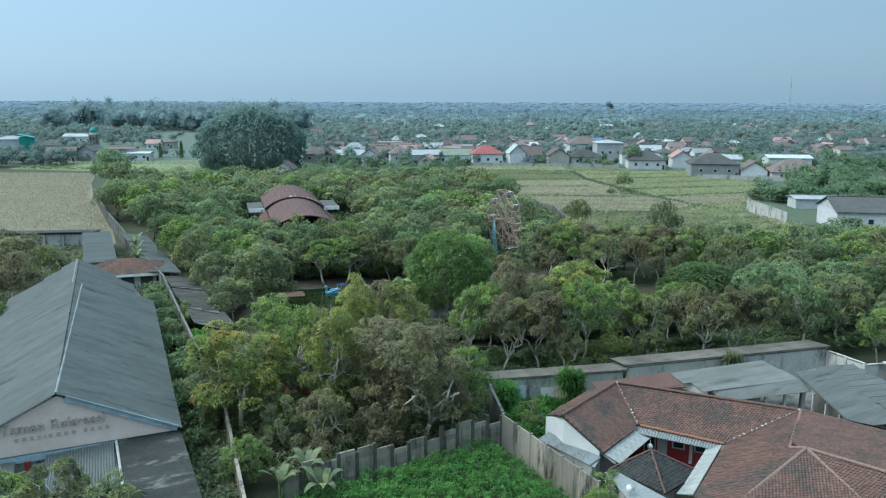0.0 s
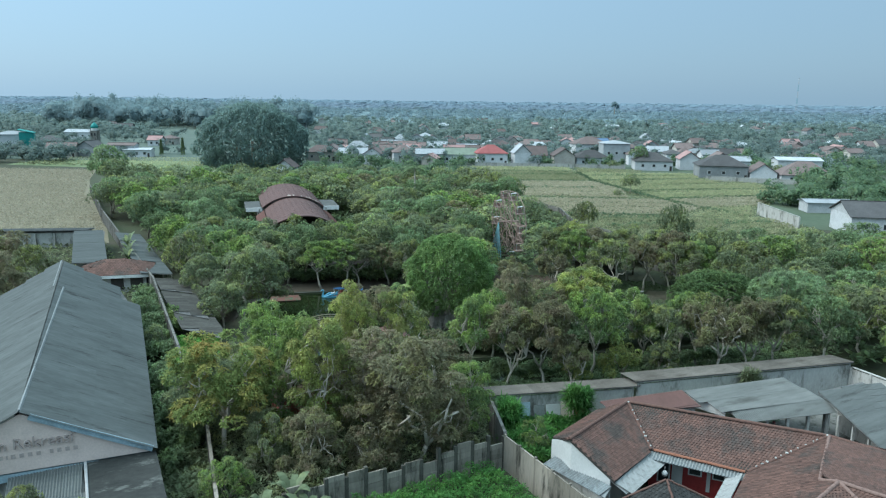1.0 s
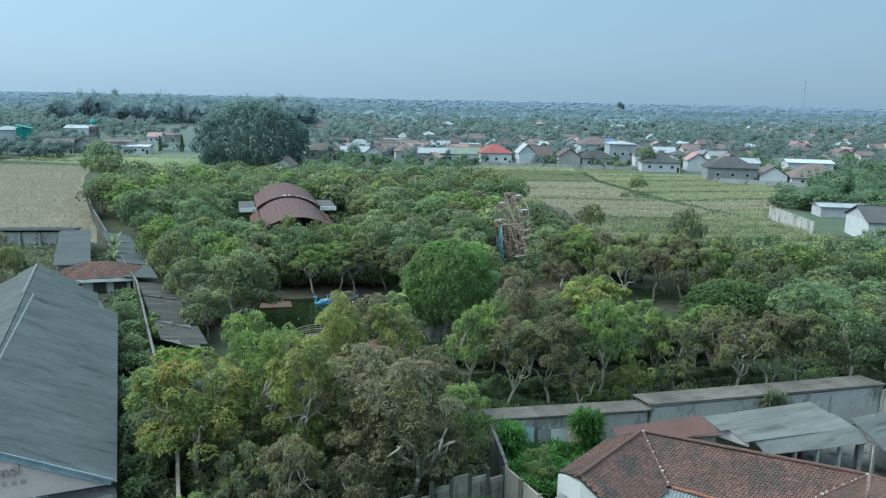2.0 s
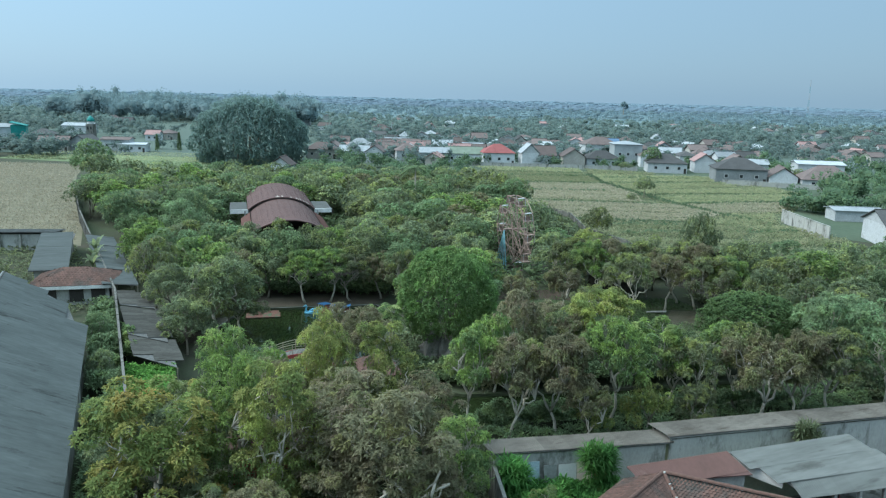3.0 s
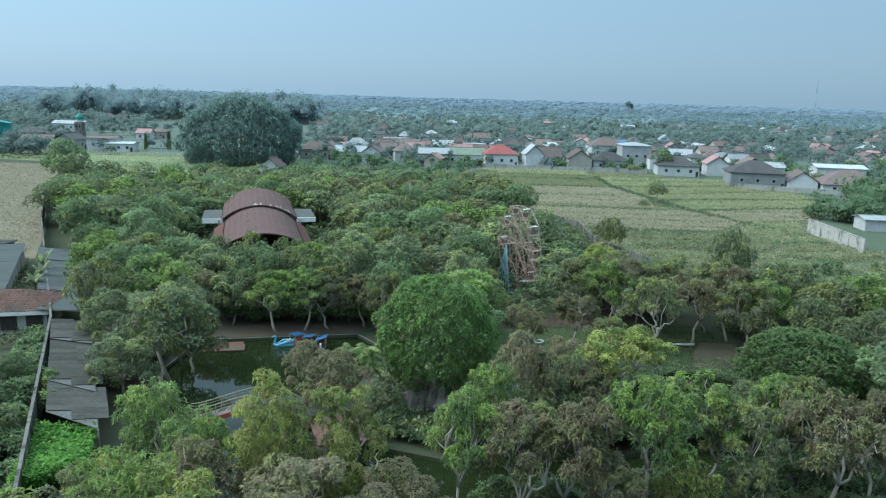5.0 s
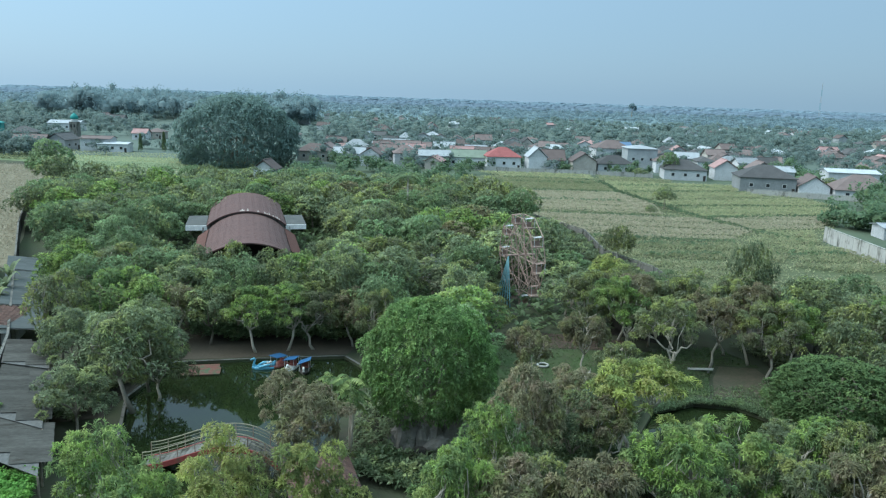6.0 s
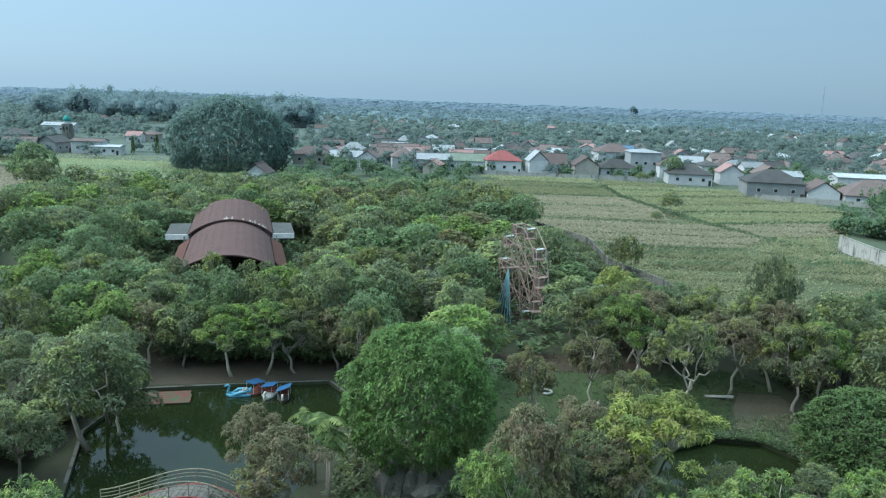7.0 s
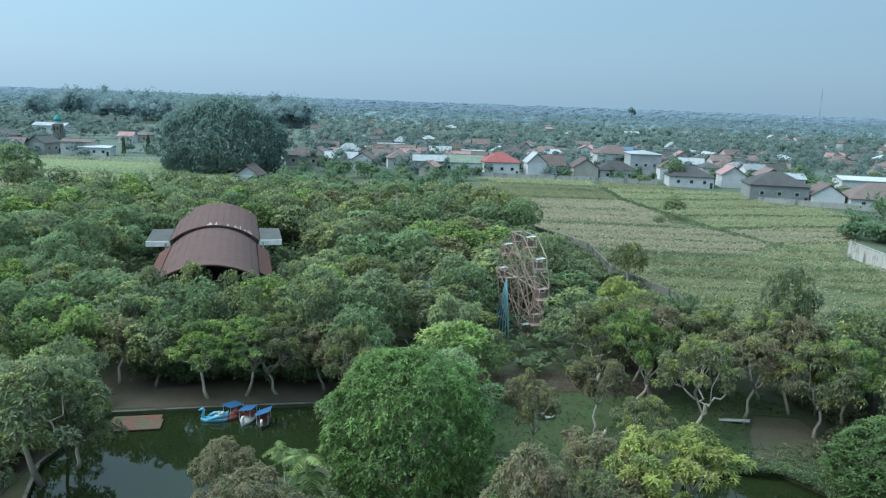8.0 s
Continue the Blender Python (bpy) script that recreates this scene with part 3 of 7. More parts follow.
tree_proto(("big", "near", "a"), 88, "round", 4.0, 8.5, 1.0, 210, 8500, 0.22, 0.045, 5, 0.2, "broad dense green tree over the grotto", 0.8, None, 6, 0.8, 1.1, 0.2, lump=(0.10, 0.165), shoots=0.3, ball=True)

tree_proto(("big_green", "near", "a"), 90, "laurel", 4.0, 8.5, 0.6, 150, 6500, 0.23, 0.046, 5, 0.2, "broad dense green tree beside the small pond", 0.85, None, 6, 0.8, 1.1, 0.15, lump=(0.11, 0.18), shoots=0.2, ball=True)


def plant_tree(x, y, h, r, colour, rng, detail=None):
    detail = detail or ("near" if colour[:3] == "row" else "fore" if y < 68 or h / r > 3.4 else "near" if y < 104 else "mid" if y < 145 else "far")
    if detail == "fore" and h / r > 2.4 and colour not in ("green", "deep"):
        detail = "tall"
    key = (colour, detail, "a" if detail == "far" or colour[:3] == "big" else str(rng.choice(["a", "b"])))
    t, r0, h0 = PROTO[key]
    s = pose(x, y, 0, 0, 0, rng.uniform(0, 360)) @ Matrix.Diagonal((r / r0, r / r0, h / h0, 1))
    ob = copy_thing(t, Matrix())
    ob.matrix_basis = s
    return tagged(ob, group="park trees")


# ---- sheets, tiles and walls ----
def sheet_mesh(name, w, length, material, waves=6, depth=0.04, cut=None, thick=0.012):
    """A corrugated sheet: w across (x), length down the slope (y from 0 to -length); cut(x) trims its lower or upper ends."""
    g = Geo()
    n = waves * 4 + 1
    xs = [w * i / (n - 1) for i in range(n + 1)]
    zs = [depth * (0, 1, 0, -1)[i % 4] for i in range(n + 1)]
    verts = []
    for x, z in zip(xs, zs):
        y0, y1 = cut(x) if cut else (0.0, -length)
        verts += [(x, y0, z), (x, y1, z), (x, y1, z - thick)]
    faces = []
    for i in range(n):
        a, b = 3 * i, 3 * i + 3
        faces += [(a, a + 1, b + 1, b), (a + 1, a + 2, b + 2, b + 1)]
    g.add(verts, faces)
    return g.mesh(name, material)


def sheet_roof(parent, top0, top1, low0, low1, rows, material, rng, name="roof_sheet", w=1.0, loose=0.0, waves=6):
    """Lays corrugated sheets over the slope between the line top0-top1 and the line low0-low1."""
    top0, top1, low0, low1 = map(Vector, (top0, top1, low0, low1))
    along = (top1 - top0)
    count = max(1, round(along.length / w))
    fall = ((low0 - top0) + (low1 - top1)) / 2
    ex = along.normalized()
    ey = -(fall - ex * fall.dot(ex)).normalized()
    ez = ex.cross(ey)
    if ez.z < 0:
        ez = -ez
    ww, ll = along.length / count, fall.length / rows
    me = sheet_mesh(name, ww, ll * 1.06, material, waves)
    for r in range(rows):
        for i in range(count):
            a = top0.lerp(top1, i / count)
            b = low0.lerp(low1, i / count)
            p = a.lerp(b, r / rows) + ez * (0.05 + 0.012 * (rows - r) + 0.003 * (i % 2)) + ex * rng.uniform(-0.01, 0.01)
            m = Matrix((ex, ey, ez)).transposed().to_4x4()
            m.translation = p
            tilt = Matrix.Rotation(radians(rng.uniform(-loose, loose)), 4, "Z")
            part(name, me, None, parent, m=m @ tilt)


def tile_face(g, poly, rng, size=0.25, lift=0.03):
    """Rows of single clay tiles over a sloping roof face."""
    poly = [Vector(p) for p in poly]
    nrm = Vector((0, 0, 0))
    for i in range(len(poly)):
        nrm += poly[i].cross(poly[(i + 1) % len(poly)])
    nrm.normalize()
    nrm = nrm if nrm.z > 0 else -nrm
    ex = Vector((0, 0, 1)).cross(nrm).normalized()
    ey = nrm.cross(ex)
    o = poly[0]
    flat = [((p - o).dot(ex), (p - o).dot(ey)) for p in poly]
    x0, x1 = min(p[0] for p in flat), max(p[0] for p in flat)
    y0, y1 = min(p[1] for p in flat), max(p[1] for p in flat)
    rows, cols = int((y1 - y0) / size) + 1, int((x1 - x0) / size) + 1
    for j in range(rows):
        for i in range(cols):
            x, y = x0 + (i + 0.5 * (j % 2)) * size, y0 + j * size
            if not inside(x + size / 2, y + size / 2, flat):
                continue
            k, s = lift + rng.uniform(-0.008, 0.008), size * 1.02
            jx, jy = rng.uniform(-0.01, 0.01), rng.uniform(-0.015, 0.015)
            prof = ((0, 0.0), (0.4, 0.008), (0.75, 0.04), (1.0, 0.014))
            low = [o + ex * (x + jx + u * s) + ey * (y + jy) + nrm * (k + 0.022 + hh) for u, hh in prof]
            top = [o + ex * (x + jx + u * s) + ey * (y + jy + s * 1.05) + nrm * (k + hh) for u, hh in prof]
            foot = [o + ex * (x + jx + u * s) + ey * (y + jy) + nrm * (k - 0.01) for u, hh in prof]
            g.add(low + top + foot, [(0, 1, 5, 4), (1, 2, 6, 5), (2, 3, 7, 6), (8, 9, 1, 0), (9, 10, 2, 1), (10, 11, 3, 2)])
    return g


def ridge_caps(parent, p, q, rng, material, name="ridge_tile", r=0.13, step=0.42, lift=0.06):
    """Half-round ridge tiles from p to q, each a piece of its own."""
    p, q = Vector(p), Vector(q)
    n = max(1, round((q - p).length / step))
    d = (q - p).normalized()
    sx = d.cross(Vector((0, 0, 1))).normalized()
    up = sx.cross(d)
    g, ln = Geo(), (q - p).length / n * 1.06
    for y in (0, ln):
        g.v += [(r * math.cos(a), y, (r + 0.012 * (y > 0)) * math.sin(a)) for a in [math.pi * i / 5 for i in range(6)]]
    g.f += [(i, i + 1, i + 7, i + 6) for i in range(5)] + [(0, 1, 2, 3, 4, 5), (11, 10, 9, 8, 7, 6)]
    me = g.mesh(name, material)
    for i in range(n):
        m = Matrix((sx, d, up)).transposed().to_4x4()
        m.translation = p.lerp(q, i / n) + up * (lift + rng.uniform(-0.01, 0.01))
        part(name, me, None, parent, m=m @ Matrix.Rotation(radians(rng.uniform(-3, 3)), 4, "Z"))


def panel_wall(name, label, p, q, h, rng, spacing=2.4, rows=3, thick=0.12, post=0.24, material=None, ragged=0.0, cap=True, base=0.0, post_material=None):
    """A boundary wall of posts with stacked concrete panels."""
    material = material or CONCRETE
    ux, uy, d = unit2(p, q)
    w = thing(name, label, "wall", "boundary walls", (p[0], p[1], base), math.degrees(math.atan2(uy, ux)), "structure")
    n = max(1, round(d / spacing))
    s = d / n
    post_me = Geo().box((0, 0, (h + 0.12) / 2), (post, post, h + 0.12)).mesh("post", post_material or material)
    gap = s - post
    panel_me = Geo().box((0, 0, h / rows / 2), (gap - 0.004, thick, h / rows - 0.015)).mesh("panel", material)
    cap_me = Geo().box((0, 0, 0.04), (s - 0.004, thick + 0.12, 0.08)).mesh("coping", material)
    for i in range(n + 1):
        part("post", post_me, None, w, m=pose(i * s, 0, -ragged * rng.uniform(0, 0.8), 0, 0, 0))
    for i in range(n):
        top = rows - int(rng.random() * (1 + 2.2 * ragged))
        for r in range(top):
            part("panel", panel_me, None, w, m=pose((i + 0.5) * s, rng.uniform(-0.012, 0.012), r * h / rows, 0, rng.uniform(-0.2, 0.2), 0))
        if cap and top == rows:
            part("coping", cap_me, None, w, m=pose((i + 0.5) * s, 0, h + 0.12, 0, 0, 0))
    return w


rng = np.random.default_rng(7)


# ---- the warehouse with the corrugated roof ----
LETTER = mat("faded_brown_letter", (0.42, 0.35, 0.32), scale=2, fine=9)

def warehouse():
    ax, ay, rot = -26.8, 48.0, 24.6
    w = thing("warehouse", "long warehouse with grey corrugated roof and beige sign gable", "warehouse", "", (ax, ay, 0), rot)
    top, eave, hw = 8.2, 4.36, 7.85
    slope = (top - eave) / hw
    # plan in the building's own axes: x across, y along the ridge
    plan = [(-7.5, 0.35), (7.5, 0.35), (7.5, 33.6), (5.8, 43.2), (0, 47.8), (-7.5, 45)]
    g = Geo()
    n = len(plan)
    for i in range(n):
        (x0, y0), (x1, y1) = plan[i], plan[(i + 1) % n]
        g.add([(x0, y0, 0), (x1, y1, 0), (x1, y1, top - abs(x1) * slope - 0.1), (x0, y0, top - abs(x0) * slope - 0.1)], [(0, 1, 2, 3)])
    part("wall", g, PALE_WALL, w)
    gable = Geo().add([(-7.5, 0.3, 4.1), (7.5, 0.3, 4.1), (7.5, 0.3, 4.5), (0, 0.3, 8.0), (-7.5, 0.3, 4.5), (-7.5, 0.12, 4.1), (7.5, 0.12, 4.1), (7.5, 0.12, 4.5), (0, 0.12, 8.0), (-7.5, 0.12, 4.5)],
                      [(0, 1, 2, 3, 4), (9, 8, 7, 6, 5), (0, 5, 6, 1), (1, 6, 7, 2), (2, 7, 8, 3), (3, 8, 9, 4), (4, 9, 5, 0)])
    part("gable_board", gable, CREAM, w, "beige sign gable with raised lettering")
    band = Geo().box((0, 0.2, 3.75), (15.2, 0.2, 0.5))
    part("frieze", band, BLUE_BOARD, w, "faded blue painted band")
    for x in (-6.6, -2.2, 2.2):
        part("column", Geo().box((x, 0.15, 1.8), (0.35, 0.35, 3.55)), RED_PAINT, w, "red painted column")
    for sx in (-1, 1):
        a = math.degrees(math.atan(slope)) * sx
        mrot = Matrix.Rotation(radians(a), 3, "Y")
        if sx > 0:
            part("bargeboard", Geo().box((4.1, -0.06, top - 4.1 * slope - 0.12), (8.0, 0.08, 0.42), m=mrot), BLUE_BOARD, w, "pale blue bargeboard")
        else:
            part("bargeboard", Geo().box((-6.2, -0.06, top - 6.2 * slope - 0.12), (3.9, 0.08, 0.42), m=mrot), BLUE_BOARD, w, "pale blue bargeboard, partly missing")
            part("rafter", Geo().box((-2.2, 0.05, top - 2.2 * slope - 0.05), (4.3, 0.08, 0.12), m=mrot), MORTAR, w)
    # the sheets: four courses a side, trimmed where the rear end is cut askew
    roof = part("roof", Geo().add([(0, 0, top - 0.06), (hw - 0.2, 0, eave - 0.02), (hw - 0.2, 33.9, eave - 0.02), (5.9, 43.3, top - 5.9 * slope - 0.06), (0, 48.1, top - 0.06),
                                   (-hw + 0.2, 45.2, eave - 0.02), (-hw + 0.2, 0, eave - 0.02)], [(0, 1, 2, 3, 4), (4, 5, 6, 0)]), OLD_SHEET, w, "grey corrugated roofing")
    ang = math.atan(slope)
    run = hw / math.cos(ang)
    for side in (1, -1):
        ex = Vector((0, 1, 0)) if side > 0 else Vector((0, 1, 0))
        ey = Vector((-side * math.cos(ang), 0, math.sin(ang)))
        ez = Vector((side * math.sin(ang), 0, math.cos(ang)))
        frame3 = Matrix((ex, ey, ez)).transposed().to_4x4()
        rows, count = 4, 44
        ll = run / rows
        plain = sheet_mesh("roof_sheet", 1.095, ll * 1.06, ASBESTOS, 6)

        def end_at(down):
            x = down * math.cos(ang)
            if side < 0:
                return 48.1 - 2.9 * x / hw
            return 48.1 - 4.8 * x / 5.9 if x < 5.9 else 43.3 - (x - 5.9) / 1.95 * 9.4
        for r in range(rows):
            for i in range(count):
                u = -0.25 + i * 1.095
                lim = end_at(r * ll + ll * 0.5)
                if u + 0.6 > lim:
                    continue
                m = frame3.copy()
                m.translation = Vector((0, u, top)) - ey * (r * ll) + ez * (0.05 + 0.01 * (rows - r) + 0.003 * (i % 2))
                part("roof_sheet", plain, None, roof, m=m)
    # the ridge capping of the front part runs slightly askew; the rear part has its own
    for i in range(11):
        y0 = i * 4.35
        cap = Geo()
        for y in (y0, y0 + 4.25 if i < 10 else 48.2):
            x = 0.018 * y if i < 8 else -0.3
            z = top - abs(x) * slope
            cap.v += [(x - 0.12, y, z + 0.06), (x - 0.04, y, z + 0.17), (x + 0.04, y, z + 0.17), (x + 0.12, y, z + 0.06)]
        cap.f += [(0, 4, 5, 1), (1, 5, 6, 2), (2, 6, 7, 3), (0, 1, 2, 3), (7, 6, 5, 4)]
        part("ridge_cap", cap, METAL_SHEET, roof, "pale ridge capping")
    # raised lettering on the gable
    cu = bpy.data.curves.new("sign_lettering", "FONT")
    cu.body, cu.size, cu.extrude, cu.align_x = "Taman Rekreasi", 1.02, 0.08, "CENTER"
    ob = new("lettering", cu)
    ob.parent = w
    ob.matrix_basis = pose(-0.35, 0.06, 5.7, 90, 0, 0)
    cu.materials.append(LETTER)
    tagged(ob, "raised grey letters of the park's name")
    x = -2.9
    for bw in (0.42, 0.4, 0.42, 0.4, 0.16, 0.42, 0.42, 0.42, 0.42, 0, 0.36, 0.42, 0.42, 0.42):
        if bw:
            part("letter_bar", Geo().box((x + bw / 2, 0.1, 5.2), (bw * 0.6, 0.05, 0.27)), LETTER, w)
        x += bw + 0.06 if bw else 0.3
    return w


warehouse()


def lean_to():
    """Low roofs in front of the warehouse gable."""
    w = thing("annex", "low annex with black weathered sheet roof before the gable", "annex")
    ux, uy = 0.909, 0.416
    vx, vy = -0.416, 0.909

    def at(a, b, z):
        return (-26.8 + a * ux + b * vx, 48 + a * uy + b * vy, z)
    part("roof", Geo().slab([at(3.6, 0.2, 4.0), at(7.9, 0.2, 4.05), at(8.6, -13, 2.9), at(4.3, -13, 2.9)], 0.12), BLACK_SHEET, w, "black tarred roof with pale worn streaks")
    part("wall", Geo().prism([at(3.9, 0, 0)[:2], at(7.6, 0, 0)[:2], at(8.2, -12.5, 0)[:2], at(4.6, -12.5, 0)[:2]], 0, 2.85), PALE_WALL, w)
    grey = part("grey_roof", Geo().slab([at(-1.0, 0.15, 3.7), at(3.3, 0.15, 3.9), at(4.0, -10, 2.7), at(-0.6, -10, 2.6)], 0.05), OLD_SHEET, w)
    sheet_roof(grey, at(-1.0, 0.15, 3.72), at(3.3, 0.15, 3.92), at(-0.6, -10, 2.62), at(4.0, -10, 2.72), 3, ASBESTOS, rng)
    part("gutter", Geo().tube([at(3.5, 0.2, 4.02), at(4.15, -12.8, 2.92)], 0.1, 6), POLE_MAT, w)
    part("side_wall", Geo().prism([at(-0.8, 0, 0)[:2], at(3.4, 0, 0)[:2], at(4.0, -9.5, 0)[:2], at(-0.4, -9.5, 0)[:2]], 0, 2.55), BLUE_BOARD, w, "faded blue side wall")
    k = thing("kiosk", "small blue kiosk with a grey sheet roof by the gable", "kiosk")
    part("body", Geo().prism([at(-7.6, -0.2, 0)[:2], at(-3.2, -0.2, 0)[:2], at(-3.2, -2.4, 0)[:2], at(-7.6, -2.4, 0)[:2]], 0, 3.0), BLUE_BOARD, k)
    part("roof", Geo().slab([at(-8, 0.1, 3.7), at(-2.9, 0.1, 3.7), at(-2.9, -2.8, 3.2), at(-8, -2.8, 3.2)], 0.08), OLD_SHEET, k)
    part("window", Geo().box(at(-4.6, -2.42, 2.1), (1.2, 0.1, 1.0), 24.6), PANE, k)


lean_to()


# ---- the tiled house round its court ----
def tiled_house():
    w = thing("courtyard_house", "white house with brown clay tile roofs round a small court", "house")
    def level(p, q, r, x, y):
        """The height at x, y of the plane through three points."""
        n = (Vector(q) - Vector(p)).cross(Vector(r) - Vector(p))
        return (x, y, p[2] - (n.x * (x - p[0]) + n.y * (y - p[1])) / n.z)
    A, B = (14.1, 58.8, 5.15), (27.0, 53.5, 5.1)
    G, R2, R3 = (8.7, 52.1, 5.15), (23.3, 47.0, 5.2), (23.9, 46.0, 5.4)
    E1, E2, E3 = (14.96, 54.5, 3.35), (20.8, 51.6, 3.25), (11.4, 49.9, 3.3)
    R3 = level(B, R2, E2, 23.9, 46.0)
    E4, H1 = level(B, R2, E2, 16.2, 44.2), level(B, R2, E2, 15.6, 39.4)
    R4, R5 = (33.5, 38.0, 5.4), (38.0, 46.0, 4.9)
    faces = {
        "main_front": [E1, E2, B, A], "main_back": [A, B, (27.4, 57.2, 3.3), (15.9, 61.9, 3.3)],
        "wing_court_side": [A, G, E3, E1], "wing_street_side": [A, (12.14, 60.35, 3.78), (8.0, 55.2, 3.8), G], "wing_end": [A, (15.9, 61.9, 3.3), (12.14, 60.35, 3.78)],
        "east_court_side": [B, E2, E4, H1, R3, R2],
        "front_hip": [R3, H1, (18.0, 33.6, 3.0), (27.0, 36.0, 3.0)], "front_east": [R3, (27.0, 36.0, 3.0), (30.0, 34.0, 3.0), R4],
        "east_out": [B, R2, R3, R4, R5, (29.8, 51.3, 5.0)], "north_east": [B, (29.8, 51.3, 5.0), R5, (39.0, 50.5, 3.3), (27.4, 57.2, 3.3)],
    }
    roof = part("roof", Geo(), TILE, w, "brown clay tile roof with darker moss stains")
    for poly in faces.values():
        part("roof_board", Geo().slab([(p[0], p[1], p[2] - 0.02) for p in poly], 0.14), DARK, roof)
    for key, poly in faces.items():
        g = tile_face(Geo(), poly, random.Random(len(key)), 0.22)
        part("tiles", g, TILE, roof)
    for p, q, m in ((A, B, TILE), (A, G, TILE), (B, R2, RIDGE_CAP), (R2, R3, RIDGE_CAP), (R3, H1, RIDGE_CAP), (R3, (27, 36, 3.0), RIDGE_CAP), (R3, R4, RIDGE_CAP), (B, (29.8, 51.3, 5.0), TILE)):
        ridge_caps(roof, p, q, random.Random(3), m)
    for p, q in ((A, E1), (B, E2)):
        ridge_caps(roof, p, q, random.Random(5), TILE, "valley_tile")
        p, q = Vector(p), Vector(q)
        rr = random.Random(11)
        n = int((q - p).length / 0.42)
        for i in range(n):
            c = p.lerp(q, (i + rr.uniform(0.2, 0.8)) / n)
            if rr.random() < 0.2:
                continue
            part("mortar_lump", Geo().box((c.x, c.y, c.z + 0.2), (rr.uniform(0.06, 0.17), rr.uniform(0.05, 0.18), 0.08), rr.uniform(0, 90)), MORTAR, roof)
    ridge_caps(roof, (E1[0] + 0.2, E1[1] - 0.05, E1[2]), (E2[0] - 0.2, E2[1] + 0.05, E2[2]), random.Random(9), ORANGE_TILE, "eave_tile", 0.11, 0.36, 0.02)
    # walls
    wing = Geo().prism([(8.1, 55.3), (11.6, 60.0), (14.8, 57.5), (14.5, 55.0), (11.0, 50.6)], 0, 3.2)
    part("wing_wall", wing, PALE_WALL, w, "white rendered wall")
    line = [((11.15, 50.05), 3.3), ((8.85, 52.2), 4.98), ((7.85, 54.8), 3.86)]
    gable = Geo()
    for (p, zp), (q, zq) in zip(line, line[1:]):
        ux, uy, _ = unit2(p, q)
        gable.add([(x + o * uy, y - o * ux, z) for o in (0.0, 0.14) for (x, y), z in ((p, 0), (q, 0), (q, zq), (p, zp))], [(0, 1, 2, 3), (7, 6, 5, 4), (0, 4, 5, 1), (1, 5, 6, 2), (2, 6, 7, 3), (3, 7, 4, 0)])
    part("gable_wall", gable, WHITE, w, "white rendered gable wall")
    part("north_wall", Geo().prism([(15.2, 55.6), (21.4, 52.9), (26.6, 56.6), (16.0, 61.0)], 0, 3.2), RED_PAINT, w, "red painted court wall")
    part("east_wall", Geo().prism([(21.6, 52.4), (17.6, 45.6), (16.8, 40.2), (18.8, 34.8), (27.0, 37.0), (32.0, 36.5), (37.0, 46.0), (37.5, 50.0), (27.0, 56.2)], 0, 3.1), PALE_WALL, w)
    # zinc canopies round the court
    for i, (a, b, c, d) in enumerate((((14.9, 54.7, 3.25), (20.9, 51.8, 3.15), (20.4, 51.0, 2.95), (14.5, 53.9, 3.0)), ((14.6, 54.6, 3.2), (11.2, 50.2, 3.2), (12.1, 49.2, 2.8), (15.2, 53.0, 2.8)),
                                      ((20.5, 51.6, 3.1), (16.2, 44.6, 3.0), (15.3, 45.2, 2.8), (19.6, 51.2, 2.8)))):
        cn = part("canopy", Geo().slab([a, b, c, d], 0.03), METAL_SHEET, w, "pale zinc canopy")
        sheet_roof(cn, a, b, d, c, 1, METAL_SHEET, rng, "canopy_sheet", 0.8, 0.3, 4)
    nx, ny = 0.42, 0.91
    for s, wide, z, hh, m in ((0.16, 0.9, 1.55, 2.0, PANE), (0.3, 0.75, 1.35, 2.2, WHITE), (0.48, 0.95, 2.0, 0.9, PANE), (0.62, 0.25, 1.6, 2.2, WHITE), (0.72, 0.9, 2.0, 0.9, PANE)):
        x, y = 15.2 + 6.2 * s - nx * 0.05, 55.6 - 2.7 * s - ny * 0.05
        wd = part("window" if m is PANE else "door", Geo().box((x, y, z), (wide, 0.12, hh), -23.5), WHITE if m is PANE else m, w)
        if m is PANE:
            part("pane", Geo().box((x - nx * 0.07, y - ny * 0.07, z), (wide - 0.2, 0.03, hh - 0.2), -23.5), PANE, wd)
    return w


tiled_house()


def court_lamps():
    for x, y in ((15.6, 53.0), (19.4, 50.9)):
        t = thing("pendant_lamp", "white globe lamp hanging under the court canopy", "lamp", "court lamps", (x, y, 2.35))
        part("rod", Geo().tube([(0, 0, 0.2), (0, 0, 0.5)], 0.02, 6), POLE_MAT, t)
        g = Geo()
        g.tube([(0, 0, -0.22), (0, 0, -0.16), (0, 0, 0), (0, 0, 0.14), (0, 0, 0.2)], [0.08, 0.18, 0.23, 0.15, 0.05], 10)
        part("globe", g, WHITE, t, "white glass globe", True)


court_lamps()


